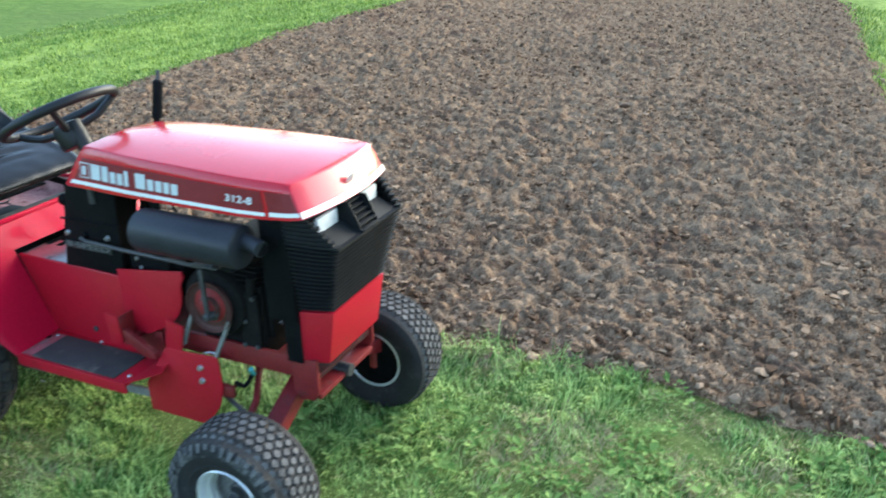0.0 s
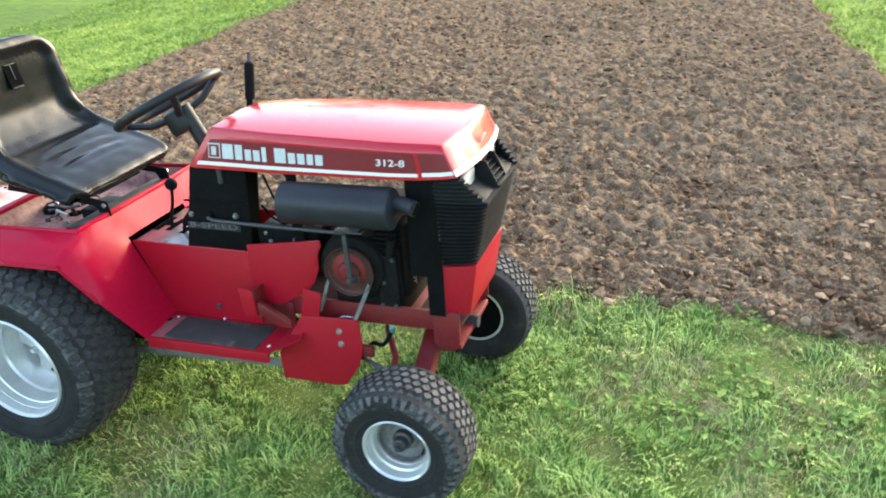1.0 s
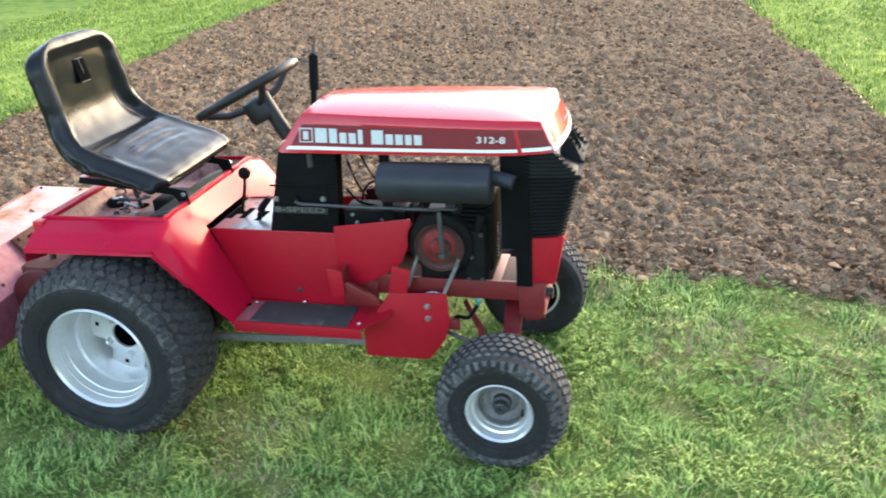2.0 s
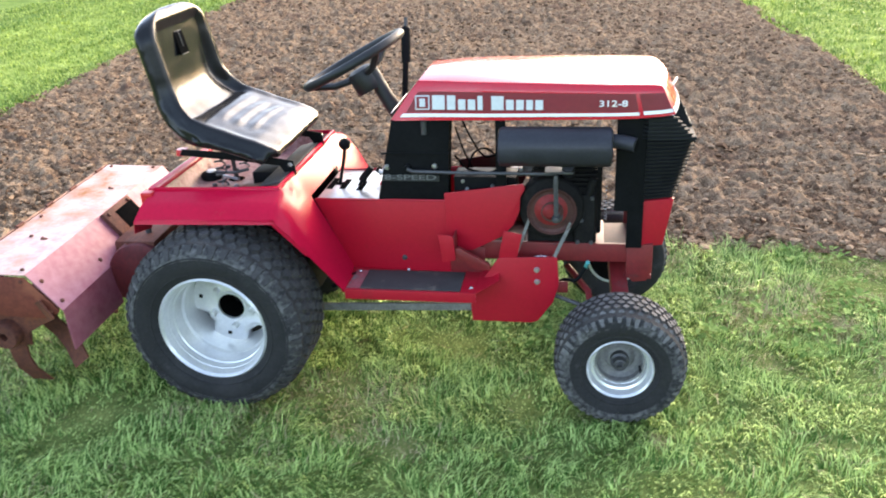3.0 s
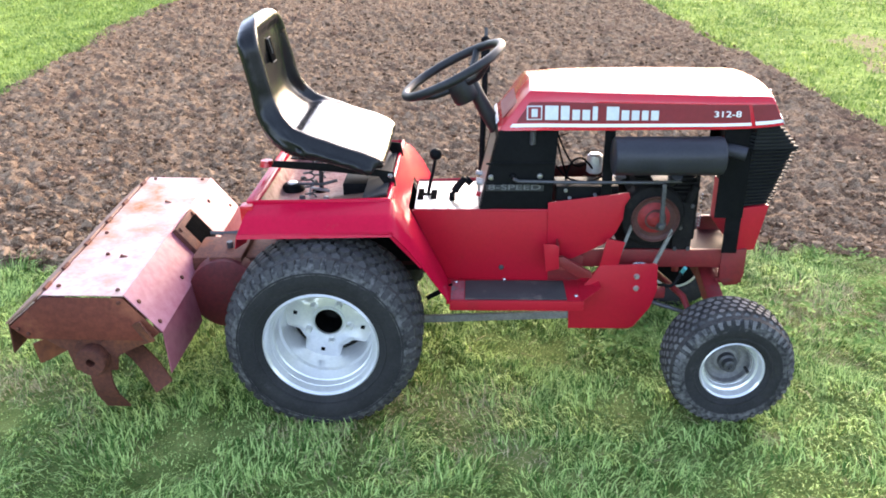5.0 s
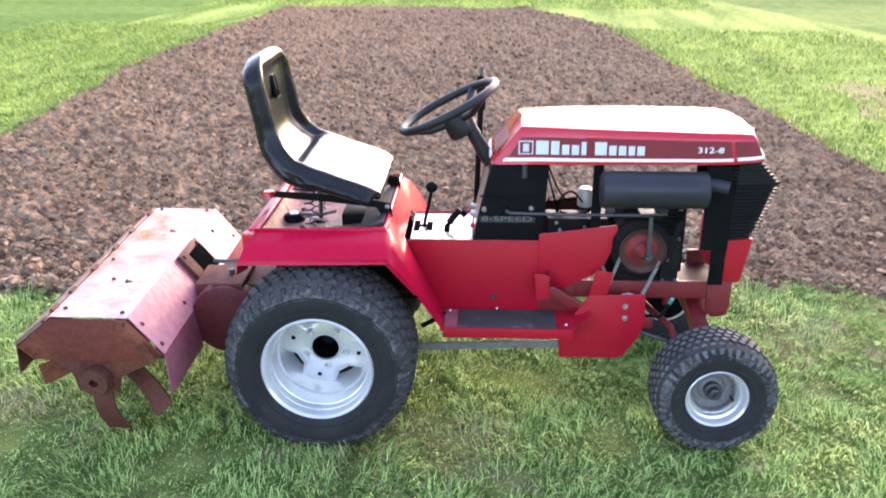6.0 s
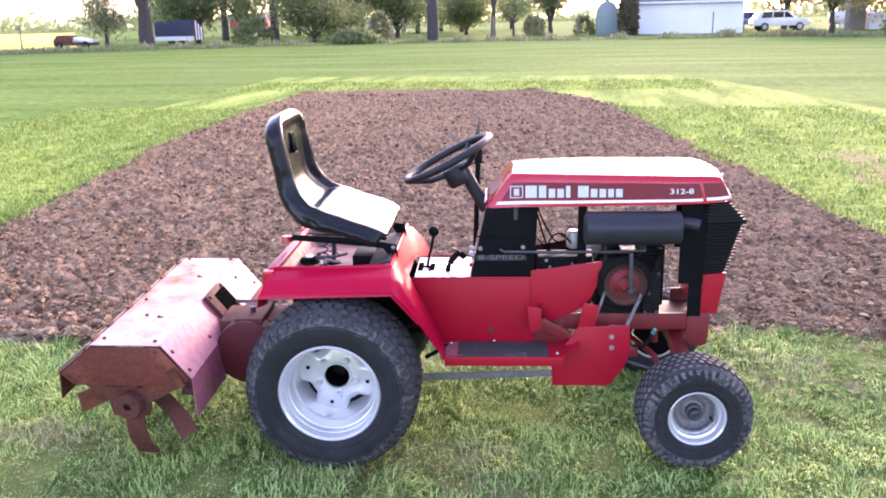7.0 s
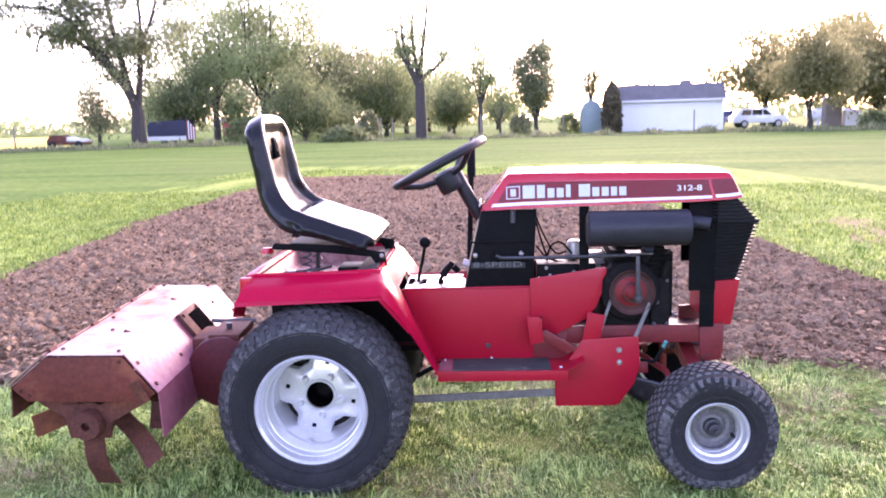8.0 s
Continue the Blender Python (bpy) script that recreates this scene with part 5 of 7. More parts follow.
# engine
engine = part("engine", soften(add_box(bmesh.new(), 0.87, 1.075, -0.125, 0.125, 0.402, 0.62), 0.012), ENGINE, tractor, "greasy black single cylinder engine")
part("cylinder", soften(add_box(bmesh.new(), 0.90, 1.06, -0.115, 0.11, 0.61, 0.70), 0.010), ENGINE, engine)
for k in range(6):
    part("fin", box(0.885, 1.072, -0.132, 0.12, 0.615 + k * 0.014, 0.619 + k * 0.014, 0.001), ENGINE, engine)
part("shroud", lathe([(0, -0.128), (0.070, -0.128), (0.092, -0.120), (0.097, -0.110), (0.097, -0.07)], 40, Matrix.Translation((0.942, -0.034, 0.560))), ENGINE, engine, "dark pulley housing")
pulley = part("pulley", lathe([(0, -0.142), (0.020, -0.142), (0.024, -0.150), (0.030, -0.150), (0.034, -0.138), (0.046, -0.134), (0.064, -0.134), (0.070, -0.146), (0.072, -0.146), (0.072, -0.142), (0.060, -0.136),
                               (0.060, -0.130), (0.072, -0.124), (0.0, -0.124)], 40, Matrix.Translation((0.945, -0.034, 0.560))), GRIMY, engine, "grimy red-brown drive pulley")
part("pulley_boss", lathe([(0, -0.160), (0.014, -0.159), (0.020, -0.154), (0.034, -0.140), (0.048, -0.1355), (0.049, -0.130)], 28, Matrix.Translation((0.942, -0.034, 0.562))), PULLEYRED, pulley, "red painted pulley boss")
part("pulley_hub", lathe([(0, -0.166), (0.011, -0.166), (0.013, -0.160), (0.013, -0.150), (0.020, -0.148)], 20, Matrix.Translation((0.958, -0.034, 0.545))), DARKSTEEL, pulley)
part("brake_arm", prism([(0.950, 0.680), (0.962, 0.680), (0.966, 0.545), (0.952, 0.545)], -0.206, -0.198, 0.002), DARKSTEEL, engine, "flat blue-grey steel arm")
bolt(engine, 0.958, -0.206, 0.547, 0.010, -1, DARKSTEEL)
part("clutch_rod", tube([(0.520, -0.166, 0.684), (0.535, -0.166, 0.676), (0.68, -0.175, 0.676), (0.955, -0.194, 0.682)], 0.0055, 8), DARKSTEEL, engine, "long thin dark control rod")
part("arm_bracket", box(0.925, 1.005, -0.200, -0.120, 0.683, 0.689, 0.001), DARKSTEEL, engine)
part("belt", sheet([[(0.884, -0.169, 0.535), (0.876, -0.169, 0.537), (0.838, -0.182, 0.43), (0.848, -0.182, 0.43)]], 0.008), BELT, engine, "worn grey drive belt")
part("belt", sheet([[(1.004, -0.169, 0.520), (0.996, -0.169, 0.528), (0.945, -0.184, 0.412), (0.955, -0.184, 0.410)]], 0.008), BELT, engine, "worn grey drive belt")
part("cylinder_head", soften(add_box(bmesh.new(), 1.055, 1.088, -0.105, 0.105, 0.46, 0.68), 0.010), ENGINE, engine)
part("oil_filler", tube([(1.05, -0.135, 0.60), (1.065, -0.145, 0.655)], 0.012, 12), ENGINE, engine)
part("engine_base", box(0.86, 1.10, -0.129, 0.129, 0.401, 0.410, 0.003), DULLRED, engine)
part("side_cover", soften(add_box(bmesh.new(), 1.010, 1.070, -0.142, -0.12, 0.44, 0.60), 0.008), ENGINE, engine)
for x, z in ((1.02, 0.59), (1.06, 0.59), (1.02, 0.45), (1.06, 0.45), (1.03, 0.52)):
    bolt(engine, x, -0.143, z, 0.007, -1, DARKSTEEL)
part("spring", tube([(1.10 + 0.004 * math.cos(k), -0.09 + 0.004 * math.sin(k), 0.50 + k * 0.0016) for k in range(0, 70)], 0.0012, 5), STEEL, engine)
muffler = part("muffler", lathe([(0, -0.156), (0.046, -0.156), (0.053, -0.152), (0.055, -0.146), (0.055, 0.146), (0.053, 0.152), (0.046, 0.156), (0, 0.156)], 40,
                                pose(0.954, -0.214, 0.769, 0, 0, 90)), MUFFLER, tractor, "matt black cylindrical muffler")
part("outlet", tube(curve_pts([(1.098, -0.206, 0.783), (1.130, -0.212, 0.783), (1.170, -0.226, 0.778)], 4), 0.020, 16), MUFFLER, muffler)
part("outlet_mouth", lathe([(0, 0), (0.0165, 0.0)], 16, pose(1.1705, -0.2262, 0.778, 0, 0, 60)), DARK, muffler)
part("muffler_stay", tube([(0.99, -0.20, 0.71), (0.99, -0.12, 0.66)], 0.018, 12), MUFFLER, muffler)
tank = part("fuel_cup", lathe([(0, 0.030), (0.016, 0.029), (0.023, 0.023), (0.0245, 0.014), (0.0245, -0.03), (0.018, -0.036), (0, -0.036)], 24, pose(0.786, 0.03, 0.672, 90, 0, 0)), PANEL, tractor, "pale metal canister beside the engine")
battery = part("battery_box", box(0.652, 0.838, -0.132, -0.040, 0.545, 0.648, 0.004), BLACK, tractor, "black box behind the tower")
for x, z in ((0.680, 0.636), (0.692, 0.612), (0.742, 0.606), (0.768, 0.622)):
    bolt(battery, x, -0.133, z, 0.006, -1, STEEL)
for k, pts in enumerate(([(0.652, -0.06, 0.78), (0.675, -0.05, 0.70), (0.70, -0.02, 0.63)], [(0.652, 0.02, 0.80), (0.69, 0.03, 0.71), (0.73, 0.04, 0.655), (0.79, 0.06, 0.67)],
                         [(0.68, -0.07, 0.62), (0.70, -0.05, 0.69), (0.74, -0.02, 0.70), (0.79, 0.02, 0.64)], [(0.652, -0.09, 0.70), (0.69, -0.09, 0.66), (0.75, -0.08, 0.645), (0.80, -0.07, 0.66)])):
    part("wire", tube(curve_pts(pts, 6), 0.0032, 6), DARK, tower)
part("carburettor", soften(add_box(add_box(bmesh.new(), 0.83, 0.89, 0.02, 0.08, 0.60, 0.66), 0.81, 0.85, -0.02, 0.03, 0.61, 0.64), 0.006), ALU, engine)

# tool lift guard, pedal, rods and levers
guard = part("guard_plate", prism([(0.702, 0.197), (0.888, 0.197), (0.905, 0.204), (0.951, 0.270), (0.968, 0.330), (0.963, 0.416), (0.955, 0.422), (0.787, 0.414), (0.699, 0.282)], -0.194, -0.188, 0.002), RED, tractor, "red sheet guard plate with two bolts")
part("guard_neck", prism([(0.787, 0.412), (0.805, 0.502), (0.859, 0.491), (0.843, 0.414)], -0.192, -0.187, 0.001), RED, guard)
for x, z in ((0.902, 0.379), (0.903, 0.339)):
    part("guard_bolt", lathe([(0, -0.008), (0.007, -0.007), (0.0095, 0)], 12, Matrix.Translation((x, -0.194, z))), STEEL, guard)
part("guard_bar", box(0.92, 0.995, -0.187, -0.172, 0.300, 0.335, 0.004), DULLRED, guard)
pedal = part("pedal", prism([(0.612, 0.497), (0.650, 0.494), (0.658, 0.486), (0.662, 0.415), (0.622, 0.405)], -0.219, -0.214, 0.002), RED, tractor, "red foot pedal with bent arm")
part("pedal_flange", box(0.655, 0.660, -0.216, -0.160, 0.412, 0.490, 0.002), DULLRED, pedal)
part("pedal_arm", prism([(0.658, 0.450), (0.672, 0.452), (0.762, 0.398), (0.764, 0.380), (0.720, 0.382), (0.660, 0.424)], -0.212, -0.196, 0.003), DULLRED, pedal)
part("pedal_pivot", tube([(0.668, -0.21, 0.416), (0.668, -0.13, 0.416)], 0.011, 10), DULLRED, pedal)
part("lift_rod", prism([(0.10, 0.226), (0.74, 0.252), (0.74, 0.228), (0.10, 0.202)], -0.184, -0.172, 0.002), BELT, tractor, "long flat steel lift rod")
part("hitch_link", tube([(0.26, -0.19, 0.30), (0.34, -0.19, 0.345)], 0.008, 8), BLACK, tractor)
part("grease_fitting", tube([(1.046, -0.156, 0.372), (1.052, -0.173, 0.398)], 0.0065, 10), TEAL, tractor, "teal plastic caps on a hose end")
part("hose", tube(curve_pts([(1.048, -0.16, 0.38), (1.02, -0.165, 0.335), (0.985, -0.155, 0.33), (0.96, -0.13, 0.30)], 5), 0.006, 8), BLACK, tractor)
part("drain_ring", tube([(0.915 + 0.022 * math.cos(a / 3), -0.165 + 0.012 * math.sin(a / 3), 0.405) for a in range(19)], 0.003, 6, loop=True), STEEL, tractor)
lift = part("lift_lever", tube([(0.430, 0.185, 0.58), (0.440, 0.252, 0.85), (0.443, 0.272, 0.93)], 0.010, 10), BLACK, tractor, "tall black lift lever with ribbed grip")
part("grip", lathe([(0, -0.058)] + [(0.0150 if k % 2 else 0.0162, -0.058 + k * 0.0078) for k in range(15)] + [(0.010, 0.058), (0, 0.058)], 14, Matrix.Translation((0.4435, 0.280, 0.962)) @ pose(0, 0, 0, 90 - 13, 0, 0)), BLACK, lift)
part("button", tube([(0.4445, 0.292, 1.015), (0.445, 0.298, 1.047)], 0.006, 8), DARKSTEEL, lift)

# steering
column = part("steering_column", tube(curve_pts([(0.475, 0, 0.79), (0.43, 0, 0.865), (0.385, 0, 0.955)], 4), 0.024, 16, r_end=0.021), GRIP, tractor, "black steering column")
wheel_m = Matrix.Translation((0.341, 0.0, 0.971)) @ pose(0, 0, 0, 0, -27, 0) @ pose(0, 0, 0, 90)
ring = [(0.161 * math.cos(t), 0.0, 0.161 * math.sin(t)) for t in (2 * math.pi * i / 48 for i in range(48))]
bm = tube(ring, 0.0135, 12, loop=True)
bmesh.ops.transform(bm, matrix=wheel_m, verts=bm.verts)
wheel = part("steering_wheel", bm, GRIP, tractor, "black three-spoke steering wheel")
bm = lathe([(0, 0.022), (0.028, 0.021), (0.040, 0.014), (0.043, 0.004), (0.043, -0.040), (0.038, -0.052), (0.0, -0.056)], 28)
bmesh.ops.transform(bm, matrix=wheel_m @ pose(0, -0.050, 0, 0), verts=bm.verts)
part("wheel_hub", bm, GRIP, wheel)
for k in range(3):
    t = radians((165, 300, 45)[k])
    c, s2 = math.cos(t), math.sin(t)
    bm = tube([(0.022 * c, -0.052, 0.022 * s2), (0.09 * c, -0.040, 0.09 * s2), (0.138 * c, -0.015, 0.138 * s2), (0.160 * c, 0.0, 0.160 * s2)], 0.011, 8)
    bmesh.ops.transform(bm, matrix=wheel_m, verts=bm.verts)
    part("spoke", bm, GRIP, wheel)

# seat
SEAT_LINE = [(0.143, 0.722), (0.140, 0.752), (0.09, 0.779), (0.01, 0.806), (-0.07, 0.836), (-0.125, 0.868), (-0.158, 0.915), (-0.175, 0.985), (-0.190, 1.058), (-0.203, 1.115), (-0.217, 1.150)]


def build_seat():
    """A vinyl shell drawn along the rolled border's line: a pan and back sunk between the borders, and wrinkled side walls."""
    line = curve_pts([(x, 0, z) for x, z in SEAT_LINE], 8)
    run = [0.0]
    for a, b in zip(line, line[1:]):
        run.append(run[-1] + (b - a).length)
    total, rows, n, m = run[-1], 96, 36, 7
    bend = 0.30
    bm = bmesh.new()
    loops = []
    for i in range(rows + 1):
        s = total * (0.5 - 0.5 * math.cos(math.pi * i / rows)) * 0.85 + total * i / rows * 0.15
        j = min(max(k for k in range(len(run)) if run[k] <= s + 1e-9), len(run) - 2)
        p = line[j].lerp(line[j + 1], (s - run[j]) / (run[j + 1] - run[j]))
        a, b = line[max(0, j - 3)], line[min(len(line) - 1, j + 4)]
        d = (b - a).normalized()
        nrm = Vector((d.z, 0, -d.x))
        nrm = nrm if nrm.x + nrm.z > 0 else -nrm
        top, front = total - s, s
        w = 0.236 - 0.036 * ease((s - 0.22) / 0.20) - 0.004 * ease((s - 0.42) / 0.2)
        w *= (1 - (1 - min(1, (top + 0.002) / 0.090)) ** 2.3) ** (1 / 2.3)
        w *= (1 - 0.20 * (1 - min(1, front / 0.07)) ** 2.2)
        back = ease((s - bend - 0.03) / 0.06)
        near_bend = math.exp(-((s - bend) / 0.075) ** 2)
        thick = 0.056 + 0.022 * near_bend
        thick *= 0.84 + 0.16 * min(1, top / 0.05)
        sunk = 0.003 + 0.003 * ease((s - 0.05) / 0.15) + 0.027 * ease((s - 0.25) / 0.09) - 0.021 * ease((s - bend - 0.08) / 0.24)
        fr, re = [], []
        for k in range(n + 1):
            u = 2 * k / n - 1
            u = math.copysign(1 - (1 - abs(u)) ** 1.35, u)
            gap = min((1 - abs(u)) * w, top + 0.002, front + 0.004)
            r = 0.024
            off = -(r - math.sqrt(max(0, r * r - (r - min(gap, r)) ** 2)))
            inner = min((1 - abs(u)) * w, top + 0.002)
            off -= sunk * ease((inner - 0.016 - 0.016 * back) / 0.034)
            off += 0.004 * (1 - u * u) * (1 - back) - 0.010 * math.exp(-((s - bend) / 0.014) ** 2) * (1 - u ** 4)
            off += 0.0022 * math.cos(2 * math.pi * (s + 0.03 * u * u) / 0.050) * ease((0.66 - abs(u)) / 0.25) * ease((s - 0.10) / 0.05) * ease((0.27 - s) / 0.04)
            off += 0.0016 * noise.noise(Vector((u * 5, s * 22, 0.3)))
            fr.append(p + nrm * off + Vector((0, w * u, 0)))
            re.append(p - nrm * thick + Vector((0, w * u * 0.985, 0)))
        walls = []
        for side, k in ((1, n), (-1, 0)):
            wall = []
            for q in range(1, m):
                f = q / m
                crease = 0.0070 * noise.noise(Vector((s * 55 + f * 9 * side, f * 3.5, side * 3.0))) * math.sin(math.pi * f) * (0.35 + near_bend + 0.4 * (1 - back))
                wall.append(fr[k].lerp(re[k], f) + Vector((0, side * (0.013 * math.sin(math.pi * f) * min(1, top / 0.05) + crease), 0)))
            walls.append(wall)
        loops.append([bm.verts.new(v) for v in fr + walls[0] + re[::-1] + walls[1][::-1]])
    c = len(loops[0])
    for a, b in zip(loops, loops[1:]):
        for k in range(c):
            bm.faces.new((a[k], a[(k + 1) % c], b[(k + 1) % c], b[k]))
    bm.faces.new(loops[0][::-1]), bm.faces.new(loops[-1])
    return part("seat", bm, VINYL, tractor, "shiny black vinyl bucket seat", 70)


seat = build_seat()
for x, y, z in ((0.015, 0.115, 0.790), (0.065, 0.115, 0.776)):
    part("seat_button", lathe([(0, 0.003), (0.006, 0.002), (0.007, -0.002)], 10, pose(x, y, z, 90)), DARK, seat)
badge_m = Matrix.Translation((-0.2015, -0.005, 1.035)) @ pose(0, 0, 0, 0, -12, 0)
part("badge_plate", box(-0.006, 0.0008, -0.026, 0.026, -0.036, 0.036, 0.001, badge_m), DARK, seat, "dark square badge moulded into the seat back")
# Grey bars paint the glints along the badge's moulded edges.
for z0, z1, y0, y1 in ((0.034, 0.0358, -0.020, 0.020), (-0.0358, -0.034, -0.020, 0.020), (-0.012, 0.034, -0.0007, 0.0007)):
    part("emblem_glint", box(-0.006, 0.003, y0, y1, z0, z1, 0.0005, badge_m), GREYINK, seat)
bracket = part("seat_bracket", prism([(-0.20, 0.715), (-0.19, 0.735), (0.02, 0.722), (0.165, 0.700), (0.172, 0.655), (0.14, 0.655), (0.12, 0.685), (-0.02, 0.700)], -0.150, -0.144, 0.002), BLACK, tractor, "black steel hinged seat bracket")
part("bracket_arm", prism([(-0.20, 0.715), (-0.19, 0.735), (0.02, 0.722), (0.165, 0.700), (0.172, 0.655), (0.14, 0.655), (0.12, 0.685), (-0.02, 0.700)], 0.144, 0.150, 0.002), BLACK, bracket)
part("bracket_pan", sheet([[(-0.15, -0.10, 0.728), (0.02, -0.10, 0.716), (0.02, 0.10, 0.716), (-0.15, 0.10, 0.728)], [(0.02, -0.10, 0.716), (0.10, -0.10, 0.704), (0.10, 0.10, 0.704), (0.02, 0.10, 0.716)]], 0.004), BLACK, bracket)
bolt(bracket, 0.155, -0.150, 0.688, 0.008)
bolt(bracket, 0.158, 0.152, 0.690, 0.008, 1)
for y in (-0.09, 0.09):
    part("seat_spring", tube([(-0.10 + 0.016 * math.cos(k * 0.7), y + 0.016 * math.sin(k * 0.7), 0.598 + k * 0.0025) for k in range(50)], 0.003, 6), DARKSTEEL, bracket)

# ---- tiller ----
tiller = empty("rotary_tiller", pose(-0.584, -0.186, 0.006, 1.6, 0, 7), "faded red rusty rotary tiller hitched behind the tractor", "tiller")
HALF = 0.445
SECTION = [(-0.294, 0.300), (-0.288, 0.400), (-0.178, 0.490), (0.042, 0.486), (0.130, 0.372), (0.146, 0.240)]
shell = []
for i in range(1, 3):
    (xa, za), (xb, zb) = SECTION[i], SECTION[i + 1]
    shell.append([(xa, -HALF, za), (xb, -HALF, zb), (xb, HALF, zb), (xa, HALF, za)])
cover = part("cover", sheet(shell, 0.003, 0.004), PALETOP, tiller, "pale cream and pink sheet cover with rust patches")
(xa, za), (xb, zb) = SECTION[3], SECTION[4]
part("front_slope", sheet([[(xa, -HALF, za), (xb, -HALF, zb), (xb, HALF, zb), (xa, HALF, za)]], 0.003, 0.002), FADED, tiller, "faded mauve-red front slope of the cover")
part("front_flap", sheet([[(0.134, -HALF, 0.374), (0.138, -HALF, 0.238), (0.150, -0.17, 0.245), (0.134, -0.17, 0.374)]], 0.003), FLAP, tiller, "bent mauve-red lower sheet flap")
part("front_flap", sheet([[(0.134, 0.10, 0.374), (0.150, 0.10, 0.245), (0.150, HALF, 0.245), (0.134, HALF, 0.374)]], 0.003), FLAP, tiller)
part("rear_flap", sheet([[(-0.290, -HALF, 0.402), (-0.296, -HALF, 0.305), (-0.296, HALF, 0.305), (-0.290, HALF, 0.402)]], 0.003), RUST, tiller, "hinged rusty rear flap")
hinge = part("hinge_rail", box(-0.205, -0.170, -HALF - 0.004, HALF + 0.004, 0.470, 0.476, 0.002, pose(0, 0, 0)), RUST, tiller, "rusty hinge strip along the back edge")
lid_m = Matrix.Translation((-0.233, 0, 0.445)) @ pose(0, 0, 0, 0, -39.3, 0)
part("back_lid", box(-0.072, 0.066, -HALF - 0.006, HALF + 0.006, 0.002, 0.008, 0.002, lid_m), LIDRUST, tiller, "hinged brown rusty back lid")
for y in (-0.40, -0.28, -0.12, 0.05, 0.2, 0.38):
    part("hinge_knuckle", tube([(-0.182, y - 0.018, 0.4925), (-0.182, y + 0.018, 0.4925)], 0.006, 10), RUST, hinge)
for s in (-1, 1):
    y0, y1 = sorted((s * (HALF + 0.001), s * (HALF + 0.006)))
    plate = part("end_plate", prism([(-0.284, 0.394), (-0.178, 0.484), (0.040, 0.480), (0.124, 0.372), (0.094, 0.347), (-0.244, 0.355)], y0, y1, 0.001), ENDRUST, tiller, "rusty red-brown end plate")
    for x, z in ((-0.262, 0.388), (-0.236, 0.372), (0.030, 0.468), (0.098, 0.372), (0.066, 0.400)):
        bolt(plate, x, s * (HALF + 0.006), z, 0.006, s, RUST)
    part("bearing_plate", prism([(-0.17, 0.330), (-0.01, 0.330), (-0.03, 0.225), (-0.15, 0.225)], *sorted((s * 0.405, s * 0.412)), 0.002), RUST, plate)
for x, y, z in ((0.020, -0.42, 0.489), (-0.15, -0.05, 0.492), (-0.15, -0.40, 0.492), (0.02, 0.42, 0.489), (-0.15, 0.42, 0.492), (-0.09, -0.20, 0.491)):
    part("cover_bolt", lathe([(0, 0.006), (0.005, 0.005), (0.007, 0.0)], 8, pose(x, y, z, 90)), RUST, cover)
sl = math.atan2(0.114, 0.088)
for y, f in ((-0.42, 0.30), (-0.42, 0.85), (-0.18, 0.75), (0.30, 0.3), (0.40, 0.8)):
    part("cover_bolt", lathe([(0, 0.008), (0.006, 0.007), (0.008, 0.0)], 8, Matrix.Translation((0.042 + 0.088 * f, y, 0.486 - 0.114 * f)) @ pose(0, 0, 0, 0, math.degrees(sl), 0) @ pose(0, 0, 0, 90)), RUST, cover)
hm = Matrix.Translation((0.084, 0.055, 0.436)) @ pose(0, 0, 0, 0, 52.3, 0)
mast = part("mount_box", box(-0.062, 0.062, -0.085, 0.085, -0.002, 0.016, 0.003, hm), RUST, tiller, "rusty hitch mount box with dark opening")
# Flat patch: the opening's inner shade is only its colour.
part("opening", box(-0.042, 0.058, -0.030, 0.080, 0.0150, 0.0175, 0.001, hm), DARK, mast)
for a, b in ((-0.047, -0.065), (0.047, -0.065), (-0.047, 0.065), (0.047, 0.065)):
    part("mount_bolt", lathe([(0, 0.008), (0.006, 0.007), (0.008, 0.0)], 8, hm @ pose(a, b, 0.015, 90)), RUST, mast)
part("lift_chain", tube([(0.15, 0.03, 0.455), (0.20, 0.03, 0.452), (0.245, 0.03, 0.456), (0.30, 0.03, 0.452)], 0.007, 8), DARKSTEEL, tiller)
hous = part("drive_housing", lathe([(0, -0.028), (0.098, -0.028), (0.114, -0.020), (0.117, 0.0), (0.117, 0.03), (0.10, 0.04), (0, 0.04)], 44, pose(0.235, -0.145, 0.335)), GRIMYRED, tiller, "round red-brown drive cover")
part("drive_frame", soften(add_box(bmesh.new(), 0.12, 0.40, -0.10, 0.06, 0.38, 0.430), 0.010), RUST, hous)
part("drive_top", soften(add_box(bmesh.new(), 0.19, 0.29, -0.15, 0.04, 0.430, 0.455), 0.006), RUST, hous)
part("drive_bolt", tube([(0.24, -0.08, 0.45), (0.24, -0.08, 0.475)], 0.010, 8), DARKSTEEL, hous)
rotor = part("tine_shaft", tube([(-0.085, -0.43, 0.275), (-0.085, 0.43, 0.275)], 0.024, 16), RUST, tiller, "rusty tine shaft with curved blades")
part("shaft_end", lathe([(0.013, -0.452), (0.040, -0.452), (0.044, -0.445), (0.044, -0.40), (0.024, -0.40), (0.013, -0.43)], 24, Matrix.Translation((-0.085, 0, 0.275)), True), RUST, rotor)
